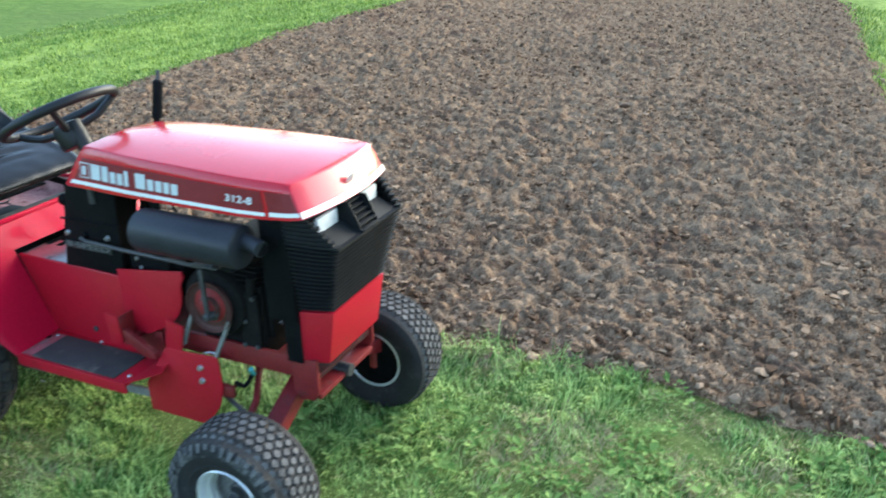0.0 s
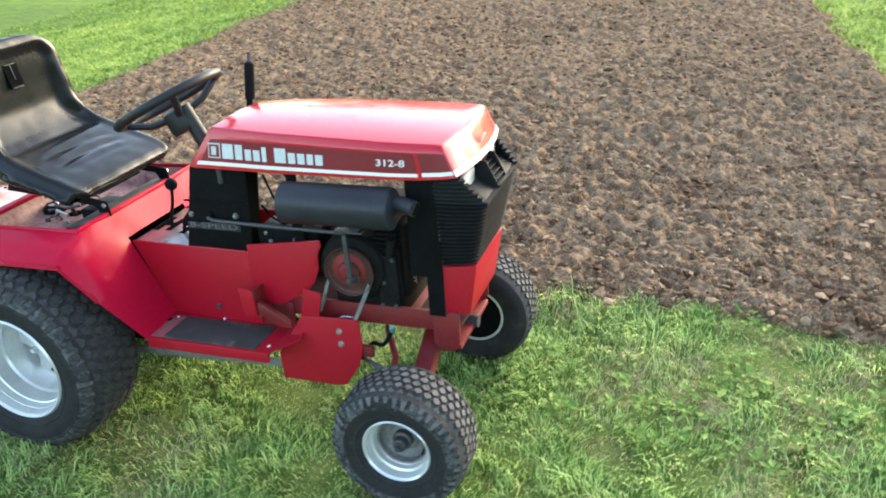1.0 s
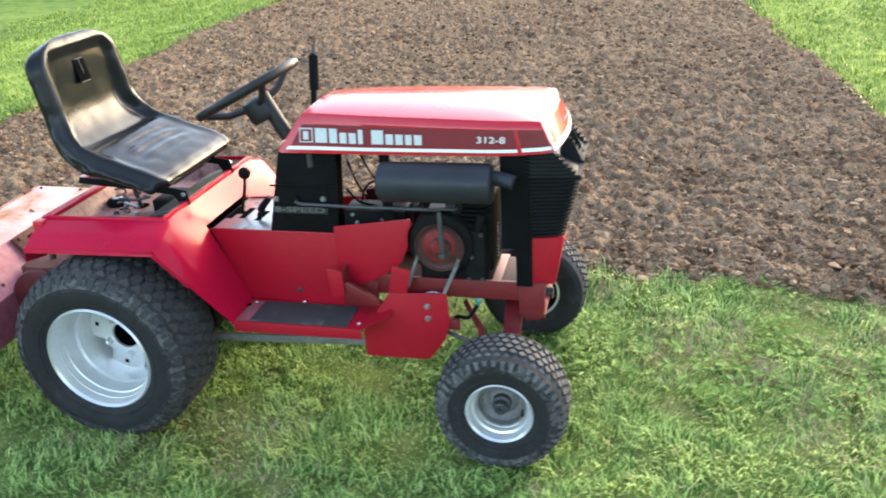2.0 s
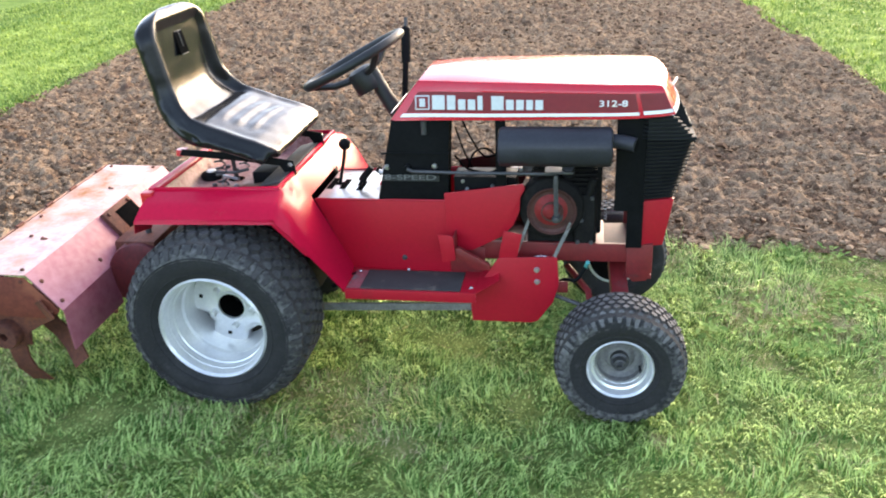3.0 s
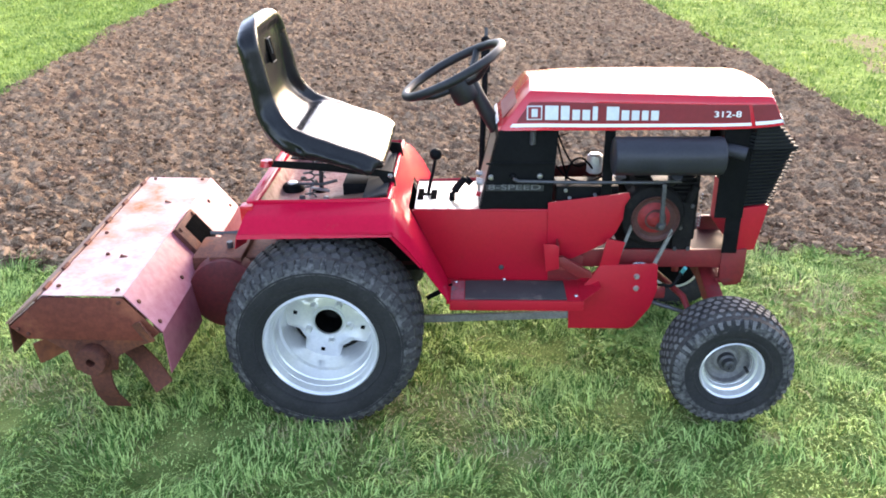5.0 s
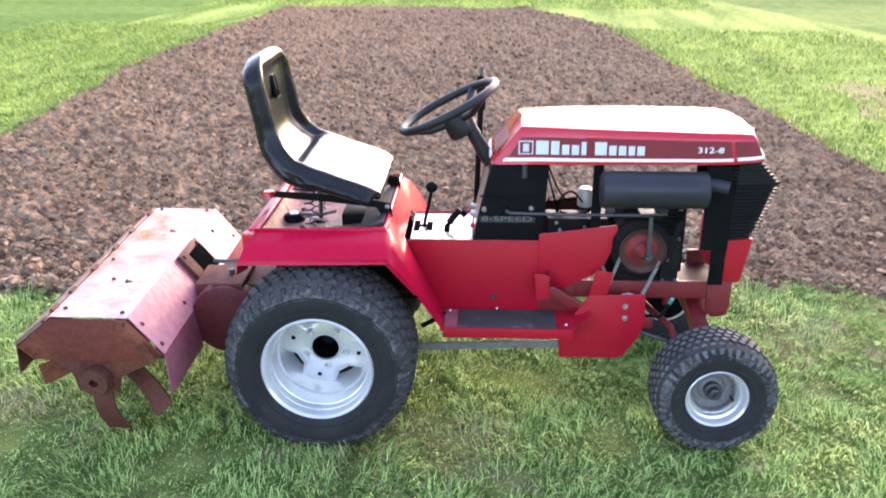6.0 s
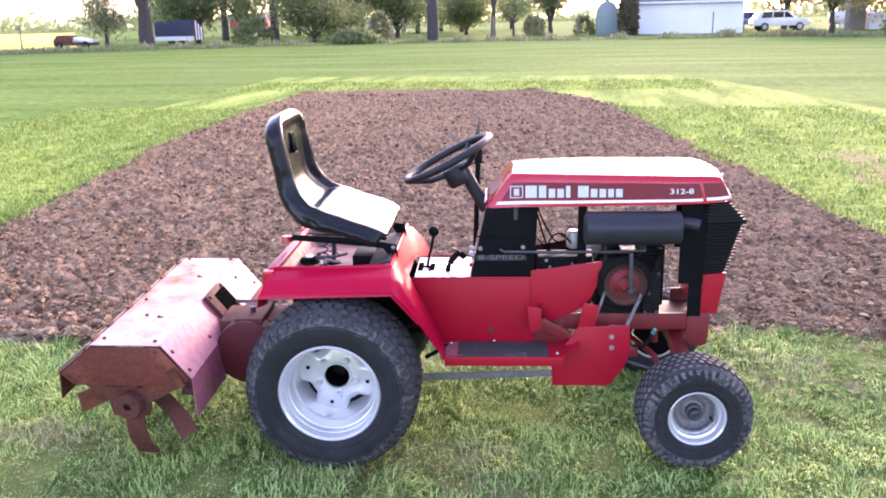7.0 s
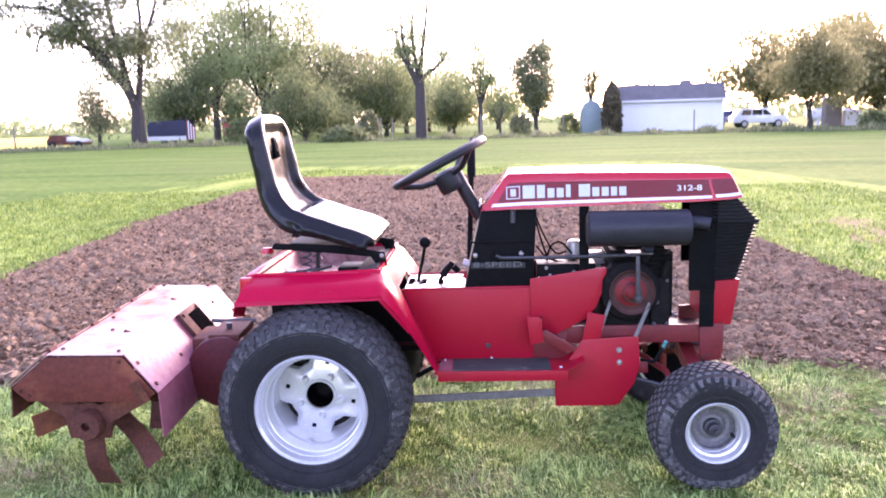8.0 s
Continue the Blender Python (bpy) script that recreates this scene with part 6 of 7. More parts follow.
for i, y in enumerate((-0.41, -0.27, -0.13, 0.13, 0.27, 0.41)):
    part("tine_hub", lathe([(0.024, y - 0.006), (0.062, y - 0.006), (0.062, y + 0.006), (0.024, y + 0.006)], 24, Matrix.Translation((-0.085, 0, 0.275)), True), RUST, rotor)
    for k in range(3):
        t = -92 + 120 * k + 40 * (i % 3)
        s = -1 if (k + i) % 2 else 1
        bm = bmesh.new()
        pts = [(0.045, 0, 0.030), (0.10, 0.002, 0.030), (0.15, 0.006, 0.032), (0.195, 0.012, 0.034), (0.218, 0.014, 0.034)]
        rows = []
        for r, c, w in pts:
            bend = s * 0.045 * max(0, (r - 0.13) / 0.075)
            rows.append([bm.verts.new((r, y + 0.008 * s + bend + dy, c + dw * w)) for dy, dw in ((-0.004, -1), (0.004, -1), (0.004, 1), (-0.004, 1))])
        for a, b in zip(rows, rows[1:]):
            for j in range(4):
                bm.faces.new((a[j], a[(j + 1) % 4], b[(j + 1) % 4], b[j]))
        bm.faces.new(rows[0][::-1]), bm.faces.new(rows[-1])
        bmesh.ops.transform(bm, matrix=Matrix.Translation((-0.085, 0, 0.275)) @ pose(0, 0, 0, 0, -t, 0), verts=bm.verts)
        part("tine", bm, RUST, rotor)

# ---- far edge of the field ----
EYE = (0.75, -2.76)


def there(az, d):
    """A place at an azimuth from the lawn's viewpoint, d metres off."""
    return EYE[0] + d * math.sin(radians(az)), EYE[1] + d * math.cos(radians(az))


def tree(name, az, d, height, spread, girth, seed, leaves, n, label, bare=0.35, limbs=6, leaf=0.16, droop=0.0, group="", clump=0.22, lift=(24, 82), twigs=(0.18, 0.60), arms=()):
    """A tapered trunk that forks into limbs and twigs, with a ragged crown of leaf clumps and gaps between them."""
    r = random.Random(seed)
    bm, ends = bmesh.new(), []
    fork = Vector((0, 0, height * bare))
    add_tube(bm, [(0, 0, -0.1), fork * 0.35 + Vector((r.uniform(-0.1, 0.1), 0, 0)), fork * 0.7, fork], girth, 9, r_end=girth * 0.72, caps=False)
    for arm in arms:
        low = fork * r.uniform(0.8, 1.0)
        lean = r.uniform(-0.3, 0.3)
        line = curve_pts([low] + [Vector((x + r.uniform(-0.15, 0.15), lean * abs(x - fork.x) + 0.4 * lean * (z - fork.z), z)) for x, z in arm], 4)
        add_tube(bm, line, girth * r.uniform(0.46, 0.60), 7, r_end=girth * 0.10, caps=False)
        for k in range(13):
            f = r.uniform(0.30, 1.0)
            p = line[int(f * (len(line) - 1))]
            b = r.uniform(0, 2 * math.pi)
            ln = spread * r.uniform(*twigs)
            q = p + Vector((math.cos(b) * ln, math.sin(b) * ln, ln * (r.uniform(0.0, 0.9) - droop)))
            mid = (p + q) / 2 + Vector((0, 0, 0.14 * ln))
            add_tube(bm, [p, mid, q], girth * 0.12, 4, r_end=girth * 0.03, caps=False)
            ends.extend((q, q, mid) if f > 0.5 else (q,))
    for i in range(limbs):
        a = 2 * math.pi * (i + r.uniform(-0.3, 0.3)) / limbs
        el = radians(r.uniform(*lift)) if i else radians(86)
        reach = r.uniform(0.72, 1.0)
        end = fork + Vector((math.cos(a) * math.cos(el) * spread * 1.25 * reach, math.sin(a) * math.cos(el) * spread * 1.25 * reach, math.sin(el) * (height - fork.z) * reach))
        low = fork * r.uniform(0.75, 1.0)
        bend = (low + end) / 2 + Vector((math.cos(a), math.sin(a), 0)) * spread * 0.12 + Vector((r.uniform(-1, 1), r.uniform(-1, 1), r.uniform(-0.5, 0.5))) * spread * 0.08
        line = curve_pts([low, low.lerp(bend, 0.5) + Vector((r.uniform(-1, 1), r.uniform(-1, 1), 0)) * 0.05 * spread, bend, end], 3)
        add_tube(bm, line, girth * r.uniform(0.38, 0.55), 6, r_end=girth * 0.06, caps=False)
        ends.append(end)
        for k in range(7):
            f = r.uniform(0.35, 0.98)
            p = line[int(f * (len(line) - 1))]
            b = r.uniform(0, 2 * math.pi)
            ln = spread * r.uniform(*twigs)
            q = p + Vector((math.cos(b) * ln, math.sin(b) * ln, ln * (r.uniform(0.1, 0.9) - droop)))
            mid = (p + q) / 2 + Vector((0, 0, 0.1 * ln))
            add_tube(bm, [p, mid, q], girth * 0.11, 4, r_end=girth * 0.03, caps=False)
            ends.extend((q, mid))
    base = empty(name, pose(*there(az, d), 0, 0, 0, -az if arms else r.uniform(0, 360)), label, "tree", group)
    part("trunk", bm, BARK, base)
    n, leaf = int(n * 1.7), leaf * 0.68
    g = np.random.default_rng(seed)
    e = np.array([tuple(p) for p in ends])
    wt = g.random(len(e)) ** 1.5 + 0.05
    pick = e[g.choice(len(e), n, p=wt / wt.sum())] + g.normal(0, 1, (n, 3)) * np.array([1, 1, 0.75]) * spread * clump
    pick[:, 2] -= droop * np.abs(g.normal(0, 1, n)) * spread * 0.2
    a, b = g.normal(0, 1, (n, 3)), g.normal(0, 1, (n, 3))
    a /= np.linalg.norm(a, axis=1)[:, None]
    b -= a * (a * b).sum(1)[:, None]
    b /= np.linalg.norm(b, axis=1)[:, None]
    sz = leaf * (0.5 + g.random((n, 1)))
    a, b = a * sz, b * sz * 0.6
    v = np.stack([pick - a, pick - a * 0.2 + b, pick + a, pick - a * 0.1 - b], 1)
    v[..., 2] = np.maximum(v[..., 2], 0.05)
    crown = mesh_from("crown", v.reshape(-1, 3), np.arange(4 * n).reshape(-1, 4), leaves, False)
    crown.parent = base
    return base


def azp(px):
    return -8.6 + math.degrees(math.atan((px - 784) / 1474))


G = "trees along the field edge"
OLD_LIMBS = (((-0.7, 4.0), (-2.3, 6.3), (-4.3, 8.9), (-7.2, 9.2)), ((-0.8, 4.2), (-2.2, 6.6), (-3.6, 9.2), (-4.4, 11.6)), ((-0.5, 4.4), (-1.0, 6.8), (-1.4, 10.0), (-1.0, 12.8)),
             ((0.3, 4.4), (0.6, 6.8), (1.3, 8.9), (2.2, 11.6)), ((0.2, 4.0), (0.5, 6.2), (0.6, 9.0), (0.3, 12.4)), ((-0.9, 4.2), (-3.0, 6.8), (-5.2, 7.9), (-6.2, 6.4)))
FORK_LIMBS = (((-0.1, 5.0), (-0.3, 7.4), (-0.4, 10.2)), ((0.2, 5.0), (0.5, 7.6), (0.9, 10.2)), ((-0.5, 4.8), (-1.4, 6.2), (-1.8, 7.9)), ((0.5, 4.6), (1.3, 5.2), (1.9, 6.2)), ((-0.3, 4.2), (-1.0, 6.4), (-1.1, 9.0)))
tree("old_tree", azp(255), 62, 13.5, 4.4, 0.56, 3, LEAFDULL, 8500, "tall old tree with thick dark trunk and sparse leaves", 0.19, 0, 0.17, 0.25, group=G, clump=0.115, twigs=(0.16, 0.55), arms=OLD_LIMBS)
tree("small_tree", azp(185), 66, 4.8, 2.3, 0.16, 5, LEAFDULL, 2600, "small drooping tree with dull green leaves", 0.2, 5, 0.13, 0.5, group=G)
tree("leafy_tree", azp(345), 72, 7.4, 3.4, 0.22, 8, LEAF, 6500, "light green leafy young tree", 0.07, 6, 0.17, group=G)
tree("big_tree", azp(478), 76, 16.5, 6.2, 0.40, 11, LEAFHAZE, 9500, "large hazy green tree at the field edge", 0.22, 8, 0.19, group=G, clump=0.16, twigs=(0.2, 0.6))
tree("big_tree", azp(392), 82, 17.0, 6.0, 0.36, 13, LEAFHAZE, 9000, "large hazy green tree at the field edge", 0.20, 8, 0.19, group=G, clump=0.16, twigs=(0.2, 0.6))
tree("leafy_tree", azp(545), 66, 5.4, 2.8, 0.18, 17, LEAF, 6000, "light green leafy young tree", 0.07, 6, 0.15, group=G)
tree("leafy_tree", azp(598), 70, 4.6, 2.4, 0.16, 19, LEAF, 4500, "light green leafy young tree", 0.07, 6, 0.15, group=G)
tree("brown_tree", azp(630), 82, 9.0, 3.6, 0.24, 21, LEAFDULL, 6000, "half-bare tree with brownish spring leaves", 0.2, 7, 0.15, group=G)
tree("leafy_tree", azp(690), 78, 8.0, 3.6, 0.24, 23, LEAF, 7500, "dark green leafy tree behind others", 0.08, 7, 0.17, group=G)
tree("forked_tree", azp(750), 60, 10.0, 2.4, 0.44, 27, LEAFHAZE, 3000, "tall forked tree with bare upright limbs", 0.42, 0, 0.12, group=G, clump=0.13, twigs=(0.12, 0.40), arms=FORK_LIMBS)
tree("brown_tree", azp(548), 84, 14.5, 4.6, 0.30, 22, LEAFDULL, 5200, "half-bare tree with brownish spring leaves", 0.3, 8, 0.17, group=G, clump=0.17)
tree("round_tree", azp(808), 84, 6.0, 3.2, 0.2, 29, LEAF, 6500, "round dark green tree on the lawn", 0.08, 6, 0.16, group=G)
tree("thin_tree", azp(855), 62, 7.8, 2.2, 0.18, 31, LEAFHAZE, 2400, "thin tree with sparse leaves", 0.34, 5, 0.12, group=G, clump=0.17, lift=(55, 82))
tree("bare_tree", azp(889), 64, 2.7, 1.1, 0.10, 33, LEAFDULL, 60, "small pruned bare tree", 0.5, 5, 0.10, group=G)
tree("round_tree", azp(952), 78, 9.4, 3.0, 0.24, 37, LEAFDULL, 8500, "tall round-topped tree with several stems", 0.10, 8, 0.16, group=G, clump=0.19, lift=(50, 85), twigs=(0.18, 0.42))
tree("pruned_tree", azp(1048), 80, 7.0, 1.7, 0.34, 41, LEAFGOLD, 900, "pruned tree with stubby upright limbs", 0.42, 6, 0.15, group=G)
tree("pruned_tree", azp(1135), 96, 7.6, 2.0, 0.16, 43, LEAFGOLD, 400, "bare twiggy tree behind the house", 0.5, 5, 0.15, group=G)
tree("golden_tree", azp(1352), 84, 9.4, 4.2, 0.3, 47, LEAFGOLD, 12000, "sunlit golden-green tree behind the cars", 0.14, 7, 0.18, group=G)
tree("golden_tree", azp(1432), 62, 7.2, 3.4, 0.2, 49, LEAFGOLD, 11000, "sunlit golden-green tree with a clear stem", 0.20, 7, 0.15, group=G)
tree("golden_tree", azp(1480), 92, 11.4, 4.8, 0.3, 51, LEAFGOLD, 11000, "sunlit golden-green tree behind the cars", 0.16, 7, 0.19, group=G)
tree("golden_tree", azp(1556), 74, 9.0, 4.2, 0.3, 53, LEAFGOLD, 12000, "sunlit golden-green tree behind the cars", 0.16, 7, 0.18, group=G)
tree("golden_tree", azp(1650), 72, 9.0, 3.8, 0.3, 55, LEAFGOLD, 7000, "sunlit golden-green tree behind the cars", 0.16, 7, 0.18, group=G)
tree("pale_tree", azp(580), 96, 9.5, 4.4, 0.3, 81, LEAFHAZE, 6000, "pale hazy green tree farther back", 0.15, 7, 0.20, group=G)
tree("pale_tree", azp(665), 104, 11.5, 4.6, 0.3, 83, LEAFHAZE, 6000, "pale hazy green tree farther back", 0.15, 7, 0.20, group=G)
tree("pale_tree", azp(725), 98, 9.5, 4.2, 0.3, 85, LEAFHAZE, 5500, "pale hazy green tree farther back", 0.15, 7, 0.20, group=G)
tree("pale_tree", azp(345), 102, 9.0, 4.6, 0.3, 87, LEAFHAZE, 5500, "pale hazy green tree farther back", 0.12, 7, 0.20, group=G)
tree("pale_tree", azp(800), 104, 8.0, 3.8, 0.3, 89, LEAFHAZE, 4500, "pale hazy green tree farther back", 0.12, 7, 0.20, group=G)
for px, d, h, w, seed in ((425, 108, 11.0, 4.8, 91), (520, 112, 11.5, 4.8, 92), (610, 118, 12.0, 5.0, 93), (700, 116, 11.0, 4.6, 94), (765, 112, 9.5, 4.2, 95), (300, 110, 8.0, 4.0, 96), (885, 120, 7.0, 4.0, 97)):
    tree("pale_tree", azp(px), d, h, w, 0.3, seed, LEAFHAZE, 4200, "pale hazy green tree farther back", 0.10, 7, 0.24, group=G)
tree("sparse_tree", azp(-60), 70, 14.0, 4.5, 0.3, 57, LEAFDULL, 1800, "tall sparse tree at the field edge", 0.3, 6, 0.16, group=G)


def tuft_bush(name, az, d, h, w, seed, n, mat, label, cone=False):
    g = np.random.default_rng(seed)
    t, a = g.random(n), g.random(n) * 2 * np.pi
    rad = (w / 2) * ((1 - t ** 5) if cone else np.sqrt(np.clip(1 - (t - 0.25) ** 2 / 0.6, 0.05, 1))) * (0.55 + 0.5 * g.random(n))
    p = np.stack([rad * np.cos(a), rad * np.sin(a), 0.05 + t * h * (0.85 + 0.2 * g.random(n))], -1)
    q, b = g.normal(0, 1, (n, 3)), g.normal(0, 1, (n, 3))
    q /= np.linalg.norm(q, axis=1)[:, None]
    b -= q * (q * b).sum(1)[:, None]
    b /= np.linalg.norm(b, axis=1)[:, None]
    sz = 0.10 + 0.16 * g.random((n, 1))
    v = np.stack([p - q * sz, p + b * sz * 0.6, p + q * sz, p - b * sz * 0.6], 1)
    ob = mesh_from(name, v.reshape(-1, 3), np.arange(4 * n).reshape(-1, 4), mat, False)
    ob.matrix_world = pose(*there(az, d), 0)
    return tagged(ob, label, "bush")


tuft_bush("cedar_bush", azp(1085), 68, 3.9, 1.5, 61, 2600, LEAFBROWN, "dark brownish columnar evergreen beside the house", True)
tuft_bush("bush", azp(615), 58, 1.0, 3.2, 62, 700, LEAF, "low dark green bush at the field edge")
tuft_bush("bush", azp(660), 64, 2.0, 1.8, 63, 500, LEAFDULL, "scrubby brown-green bush at the field edge")
tuft_bush("bush", azp(925), 70, 1.6, 2.0, 64, 500, LEAFDULL, "scrubby brown-green bush at the field edge")
tuft_bush("bush", azp(440), 64, 1.8, 3.0, 65, 600, LEAF, "low green bush under the trees")
tuft_bush("bush", azp(1010), 72, 1.5, 1.8, 66, 400, LEAF, "low green bush beside the garden shed")
tuft_bush("bush", azp(1555), 60, 1.1, 2.6, 67, 600, LEAF, "low green bush under the trees")


def weeds(g):
    n = 9000
    az = -42 + 70 * g.random(n)
    d = 56 + 3 * g.random(n) + 1.5 * value_noise(az * 0.5, az * 0, 3)
    x, y = EYE[0] + d * np.sin(np.radians(az)), EYE[1] + d * np.cos(np.radians(az))
    tall = (0.15 + 0.35 * g.random(n) ** 2) * (1 + 0.8 * value_noise(az * 1.5, az * 0, 2))
    return blades("field_edge_weeds", x, y, 0 * x, np.abs(tall), 0.06 + 0.06 * g.random(n), g, LEAFDULL, "strip of rough weeds along the field edge", 0.5)


weeds(np.random.default_rng(71))

# white house
house = empty("white_house", pose(*there(azp(1184), 71), 0, 0, 0, -4), "low white sided house with grey roof", "house")
part("wall", box(-4.3, 4.3, -0.0, 6.0, 0, 2.45, 0.0), SIDING, house, "white horizontal siding")
for k in range(11):
    part("siding_board", box(-4.31, 4.31, -0.03, 0.0, 0.12 + k * 0.21, 0.31 + k * 0.21, 0.0), SIDING, house)
part("roof", prism([(-4.7, 2.42), (4.7, 2.42), (4.5, 2.5), (4.2, 3.75), (-4.2, 3.75), (-4.5, 2.5)], -0.4, 3.0, 0.0), ROOF, house, "grey shingle roof")
part("fascia", box(-4.72, 4.72, -0.45, -0.40, 2.36, 2.50, 0.0), SIDING, house)
part("chimney", box(1.0, 1.9, 2.0, 2.6, 3.6, 4.15, 0.0), ROOF, house)
for k in range(4):
    part("vent_pipe", box(-2.6 + k * 0.5, -2.45 + k * 0.5, 1.6, 1.75, 3.6, 3.95 + 0.1 * (k % 2), 0.0), ROOF, house)

shed = empty("garden_shed", pose(*there(azp(1050), 70), 0, 0, 0, 2), "small blue-green metal garden shed with rounded roof", "shed")
part("wall", prism([(-0.85, 0), (0.85, 0), (0.85, 1.9), (0.55, 2.45), (0, 2.7), (-0.55, 2.45), (-0.85, 1.9)], 0, 2.0, 0.02), SHEDGREEN, shed)
part("door", box(-0.4, 0.4, -0.03, 0.0, 0.05, 1.8, 0.01), SHEDGREEN, shed)
part("corner_trim", box(0.80, 0.88, -0.04, 0.04, 0, 1.9, 0.0), SIDING, shed)


def car(name, az, d, rz, paint, label):
    c = empty(name, pose(*there(az, d), 0, 0, 0, rz), label, "car")
    body = [(-2.3, 0.45), (-2.25, 0.95), (-2.1, 1.02), (-1.75, 1.62), (0.35, 1.66), (1.15, 1.08), (2.05, 0.95), (2.25, 0.75), (2.25, 0.42)]
    part("body", prism(body, -0.88, 0.88, 0.06), paint, c)
    for x0, x1, x2, x3 in ((-1.72, -0.85, -0.85, -1.55), (-0.78, 0.05, 0.05, -0.78), (0.12, 0.85, 0.32, 0.12)):
        part("window", prism([(x0, 1.08), (x1, 1.08), (x2, 1.54), (x3, 1.54)], -0.895, -0.88, 0.0), DARKGLASS, c)
    for x in (-1.4, 1.4):
        for s in (-1, 1):
            w = part("wheel", lathe([(0, -0.1), (0.26, -0.1), (0.33, -0.08), (0.35, 0.0), (0.33, 0.08), (0, 0.1)], 24, pose(x, s * 0.82, 0.35)), RUBBER, c)
            part("rim", lathe([(0, -0.105), (0.2, -0.105), (0.22, -0.09)], 20, pose(x, s * 0.82 + (0 if s < 0 else 0.2), 0.35)), STEEL, w)
    part("tail_lamp", box(-2.27, -2.18, -0.86, -0.70, 0.9, 1.1, 0.01), LENSRED, c)
    return c


car("white_car", azp(1343), 77, 4, CARWHITE, "white sport utility car parked beside the house")
car("blue_car", azp(1292), 88, 70, CARBLUE, "dark blue car parked behind the white house")
tank2 = empty("propane_tank", pose(*there(azp(1472), 86), 0, 0, 0, 3), "long white propane tank on feet", "tank")
part("vessel", lathe([(0, -2.4), (0.35, -2.3), (0.55, -2.0), (0.6, -1.7), (0.6, 1.7), (0.55, 2.0), (0.35, 2.3), (0, 2.4)], 28, pose(0, 0, 0.95, 0, 0, 90)), CARWHITE, tank2)
for x in (-1.3, 1.3):
    part("foot", box(x - 0.1, x + 0.1, -0.4, 0.4, 0, 0.5, 0.02), SIDING, tank2)
kiosk = empty("small_canopy", pose(*there(azp(1490), 78), 0, 0, 0, 2), "small pale shelter with flat canopy roof", "shelter")
part("roof", box(-1.6, 1.6, -0.8, 0.8, 2.30, 2.45, 0.03), SIDING, kiosk)
part("block", box(-1.5, -0.2, -0.5, 0.5, 0, 2.3, 0.02), WOODGREY, kiosk)
part("box", box(0.1, 1.4, -0.5, 0.5, 0, 1.3, 0.03), SIDING, kiosk)
camper = empty("dark_camper", pose(*there(azp(305), 70), 0, 0, 0, 3), "dark covered camper trailer under the trees", "trailer")
part("body", prism([(-1.7, 0.35), (1.5, 0.35), (1.5, 1.7), (1.3, 1.9), (-1.5, 1.75), (-1.7, 1.5)], 0, 1.9, 0.06), CANVAS, camper)
part("skirt", box(-1.68, 1.48, -0.02, 0.0, 0.30, 0.62, 0.0), SIDING, camper)
for x in (-0.4, 0.5):
    part("wheel", lathe([(0, -0.1), (0.28, -0.1), (0.32, 0.0), (0.28, 0.1), (0, 0.1)], 20, pose(x, 0.1, 0.32)), RUBBER, camper)
flag = empty("striped_banner", pose(*there(azp(345), 68), 0, 0, 0, 3), "hanging cloth banner with white stripes", "banner")
part("pole", tube([(-0.32, 0, 0), (-0.32, 0, 2.2)], 0.03, 8), DARKSTEEL, flag)
for k in range(7):
    part("stripe", box(-0.30 + k * 0.1, -0.20 + k * 0.1, -0.01, 0.01, 0.35, 1.9 - 0.12 * k, 0.0), SIDING if k % 2 else BARN, flag)
barn = empty("red_barn", pose(*there(azp(432), 150), 0, 0, 0, 0), "small distant red barn with pale roof", "barn")
part("wall", box(-3.2, 3.2, 0, 4, 0, 2.3, 0.0), BARN, barn)
part("roof", prism([(-3.5, 2.3), (3.5, 2.3), (3.2, 3.1), (-3.2, 3.1)], -0.3, 4.3, 0.0), ROOF, barn)
junk = empty("old_truck", pose(*there(azp(125), 64), 0, 0, 0, 4), "low rusty old truck at the field edge", "truck")
part("bed", prism([(-1.2, 0.25), (1.6, 0.25), (1.6, 0.5), (0.2, 0.75), (-0.1, 0.95), (-0.9, 0.95), (-1.2, 0.6)], -0.4, 0.6, 0.04), RUST, junk)
part("hood", prism([(0.2, 0.5), (1.75, 0.42), (1.75, 0.56), (0.3, 0.80)], -0.42, 0.62, 0.02), STEEL, junk)
for x in (-0.8, 1.1):
    part("wheel", lathe([(0, -0.1), (0.24, -0.1), (0.28, 0.0), (0.24, 0.1), (0, 0.1)], 20, pose(x, -0.4, 0.28)), RUBBER, junk)
post = part("fence_post", tube([(0, 0, 0), (0, 0, 1.6)], 0.05, 8), WOODGREY, None)
post.matrix_world = pose(*there(azp(1230), 66), 0)
tagged(post, "thin weathered fence post", "post", "fence posts")
for px, d in ((855, 58), (640, 60), (700, 60), (680, 61), (35, 62), (1455, 62), (1000, 66)):
    copy_thing(post, pose(*there(azp(px), d), 0))
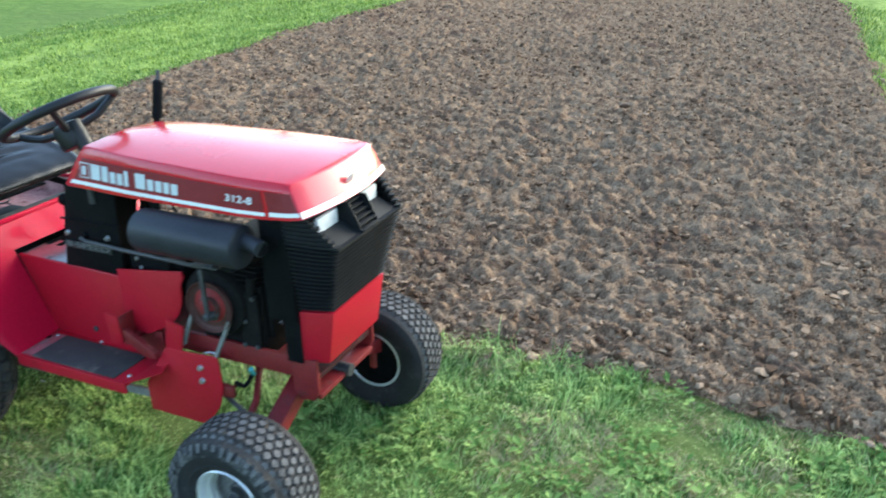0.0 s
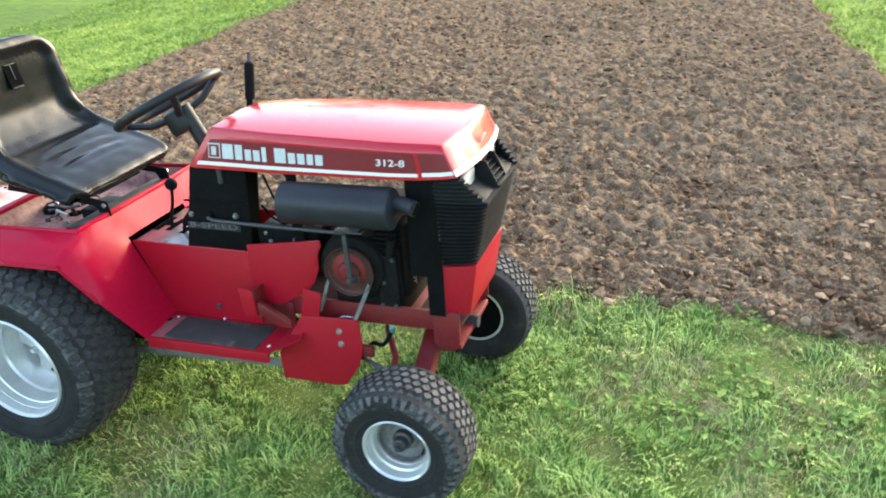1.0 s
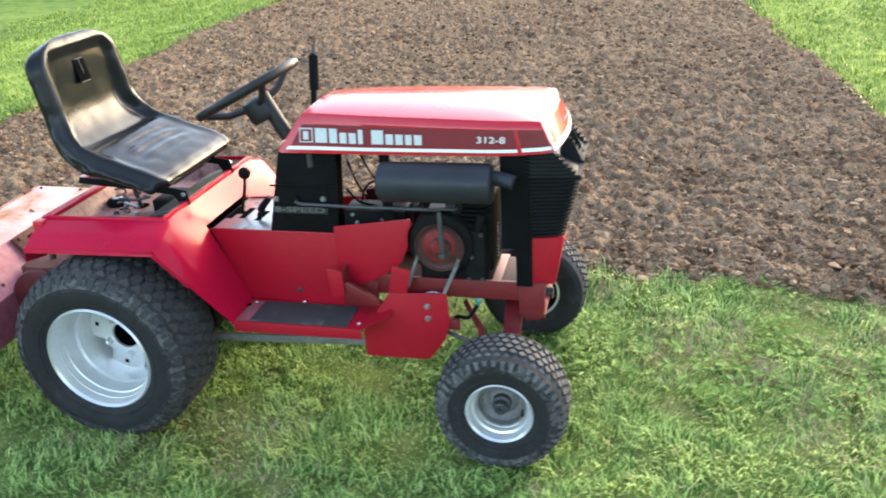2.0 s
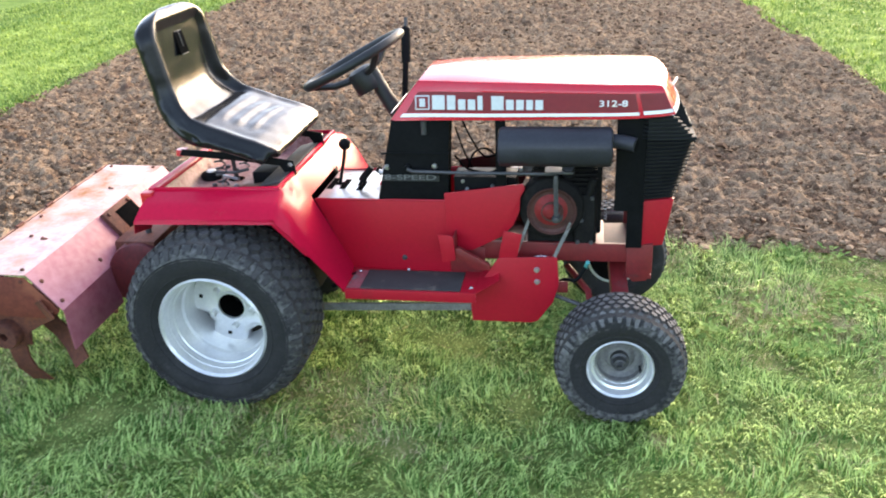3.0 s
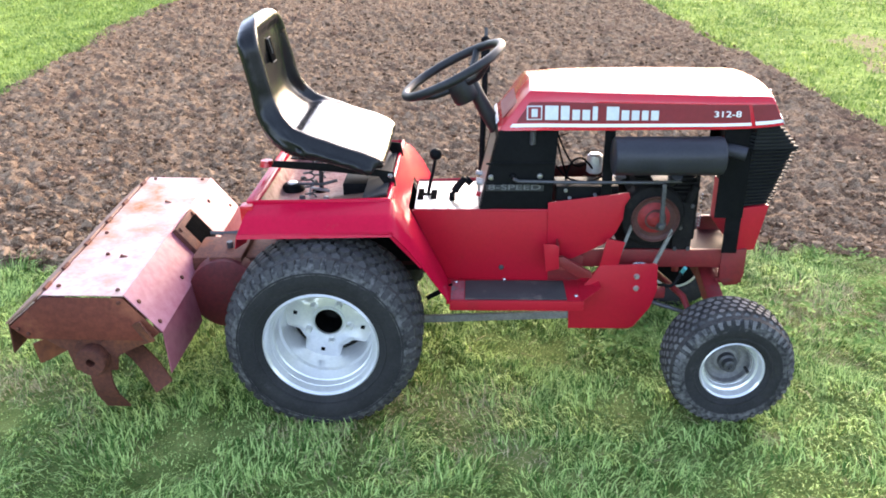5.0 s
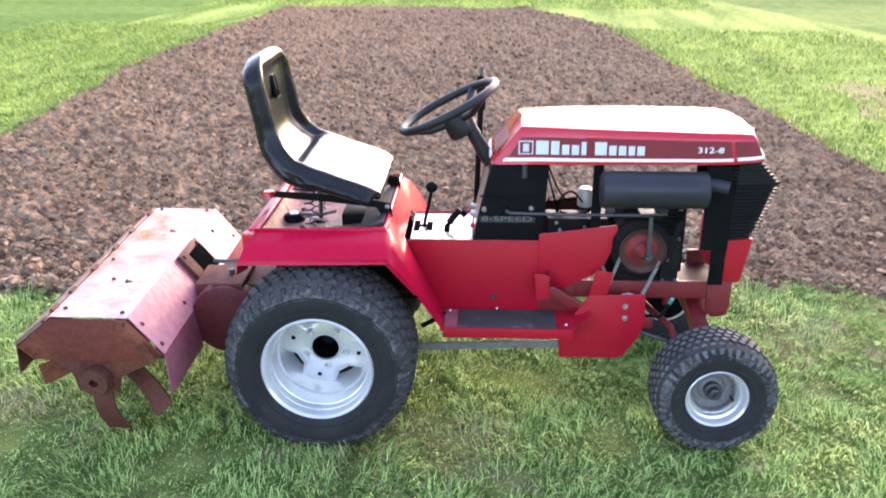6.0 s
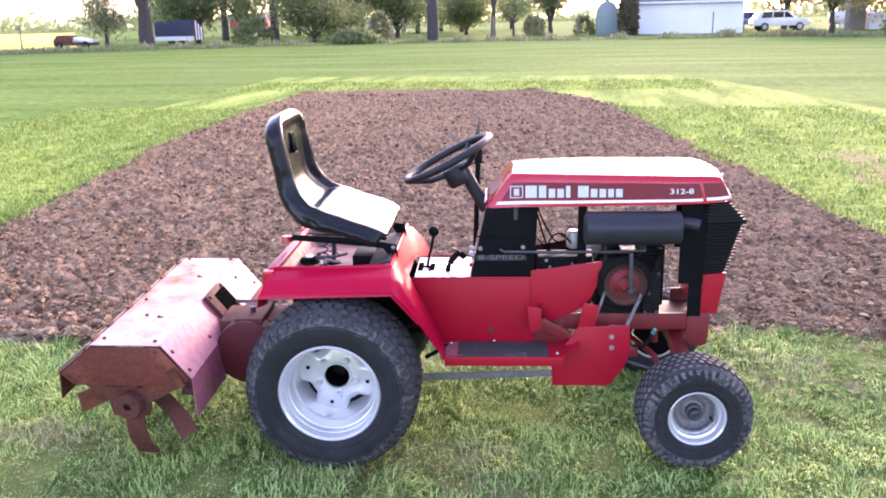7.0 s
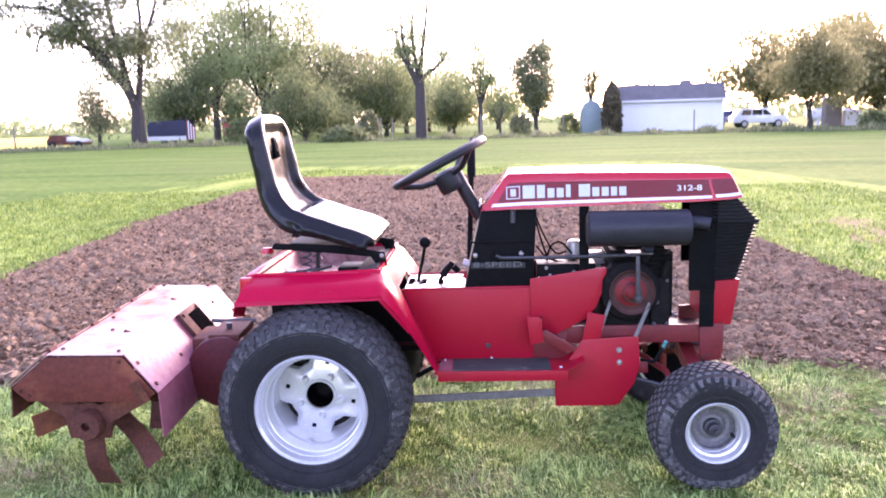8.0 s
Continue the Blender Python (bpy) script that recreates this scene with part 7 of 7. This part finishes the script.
flat("yellow_crop", [there(a, d) for a, d in ((-46, 66), (-32.5, 66), (-32.5, 260), (-46, 260))], 0.05, CROP, "bright yellow crop field in the distance", "field")


def far_woods(g):
    n = 10000
    az = -60 + 110 * g.random(n)
    d = 330 + 60 * g.random(n)
    h = 4.5 + 3.0 * value_noise(az * 0.9, az * 0, 6) + 1.5 * value_noise(az * 4, az * 0, 7)
    p = np.stack([EYE[0] + d * np.sin(np.radians(az)), EYE[1] + d * np.cos(np.radians(az)), h * g.random(n)], -1)
    q = g.normal(0, 1, (n, 3))
    q /= np.linalg.norm(q, axis=1)[:, None]
    b = np.cross(q, g.normal(0, 1, (n, 3)))
    b /= np.linalg.norm(b, axis=1)[:, None]
    s = 0.7 + 0.9 * g.random((n, 1))
    v = np.stack([p - q * s, p + b * s * 0.6, p + q * s, p - b * s * 0.6], 1)
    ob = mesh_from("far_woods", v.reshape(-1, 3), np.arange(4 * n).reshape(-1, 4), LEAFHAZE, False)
    return tagged(ob, "low hazy line of distant woods", "woods", kind="stuff")


far_woods(np.random.default_rng(73))


def unseen_woods(g):
    """Unseen trees added round the lawn, sides and behind, to dim low reflections."""
    n = 9000
    az = 26 + 286 * g.random(n)
    d = 88 + 14 * g.random(n)
    h = 10.5 + 3.0 * value_noise(az * 0.25, az * 0, 16) + 2.0 * value_noise(az, az * 0, 17)
    p = np.stack([EYE[0] + d * np.sin(np.radians(az)), EYE[1] + d * np.cos(np.radians(az)), h * g.random(n) ** 0.8], -1)
    q = g.normal(0, 1, (n, 3))
    q /= np.linalg.norm(q, axis=1)[:, None]
    b = np.cross(q, g.normal(0, 1, (n, 3)))
    b /= np.linalg.norm(b, axis=1)[:, None]
    s = 0.9 + 1.1 * g.random((n, 1))
    v = np.stack([p - q * s, p + b * s * 0.7, p + q * s, p - b * s * 0.7], 1)
    v[..., 2] = np.maximum(v[..., 2], 0)
    ob = mesh_from("unseen_woods", v.reshape(-1, 3), np.arange(4 * n).reshape(-1, 4), LEAF, False)
    return tagged(ob, "unseen belt of trees added to darken low reflections", "woods", kind="stuff")


unseen_woods(np.random.default_rng(75))
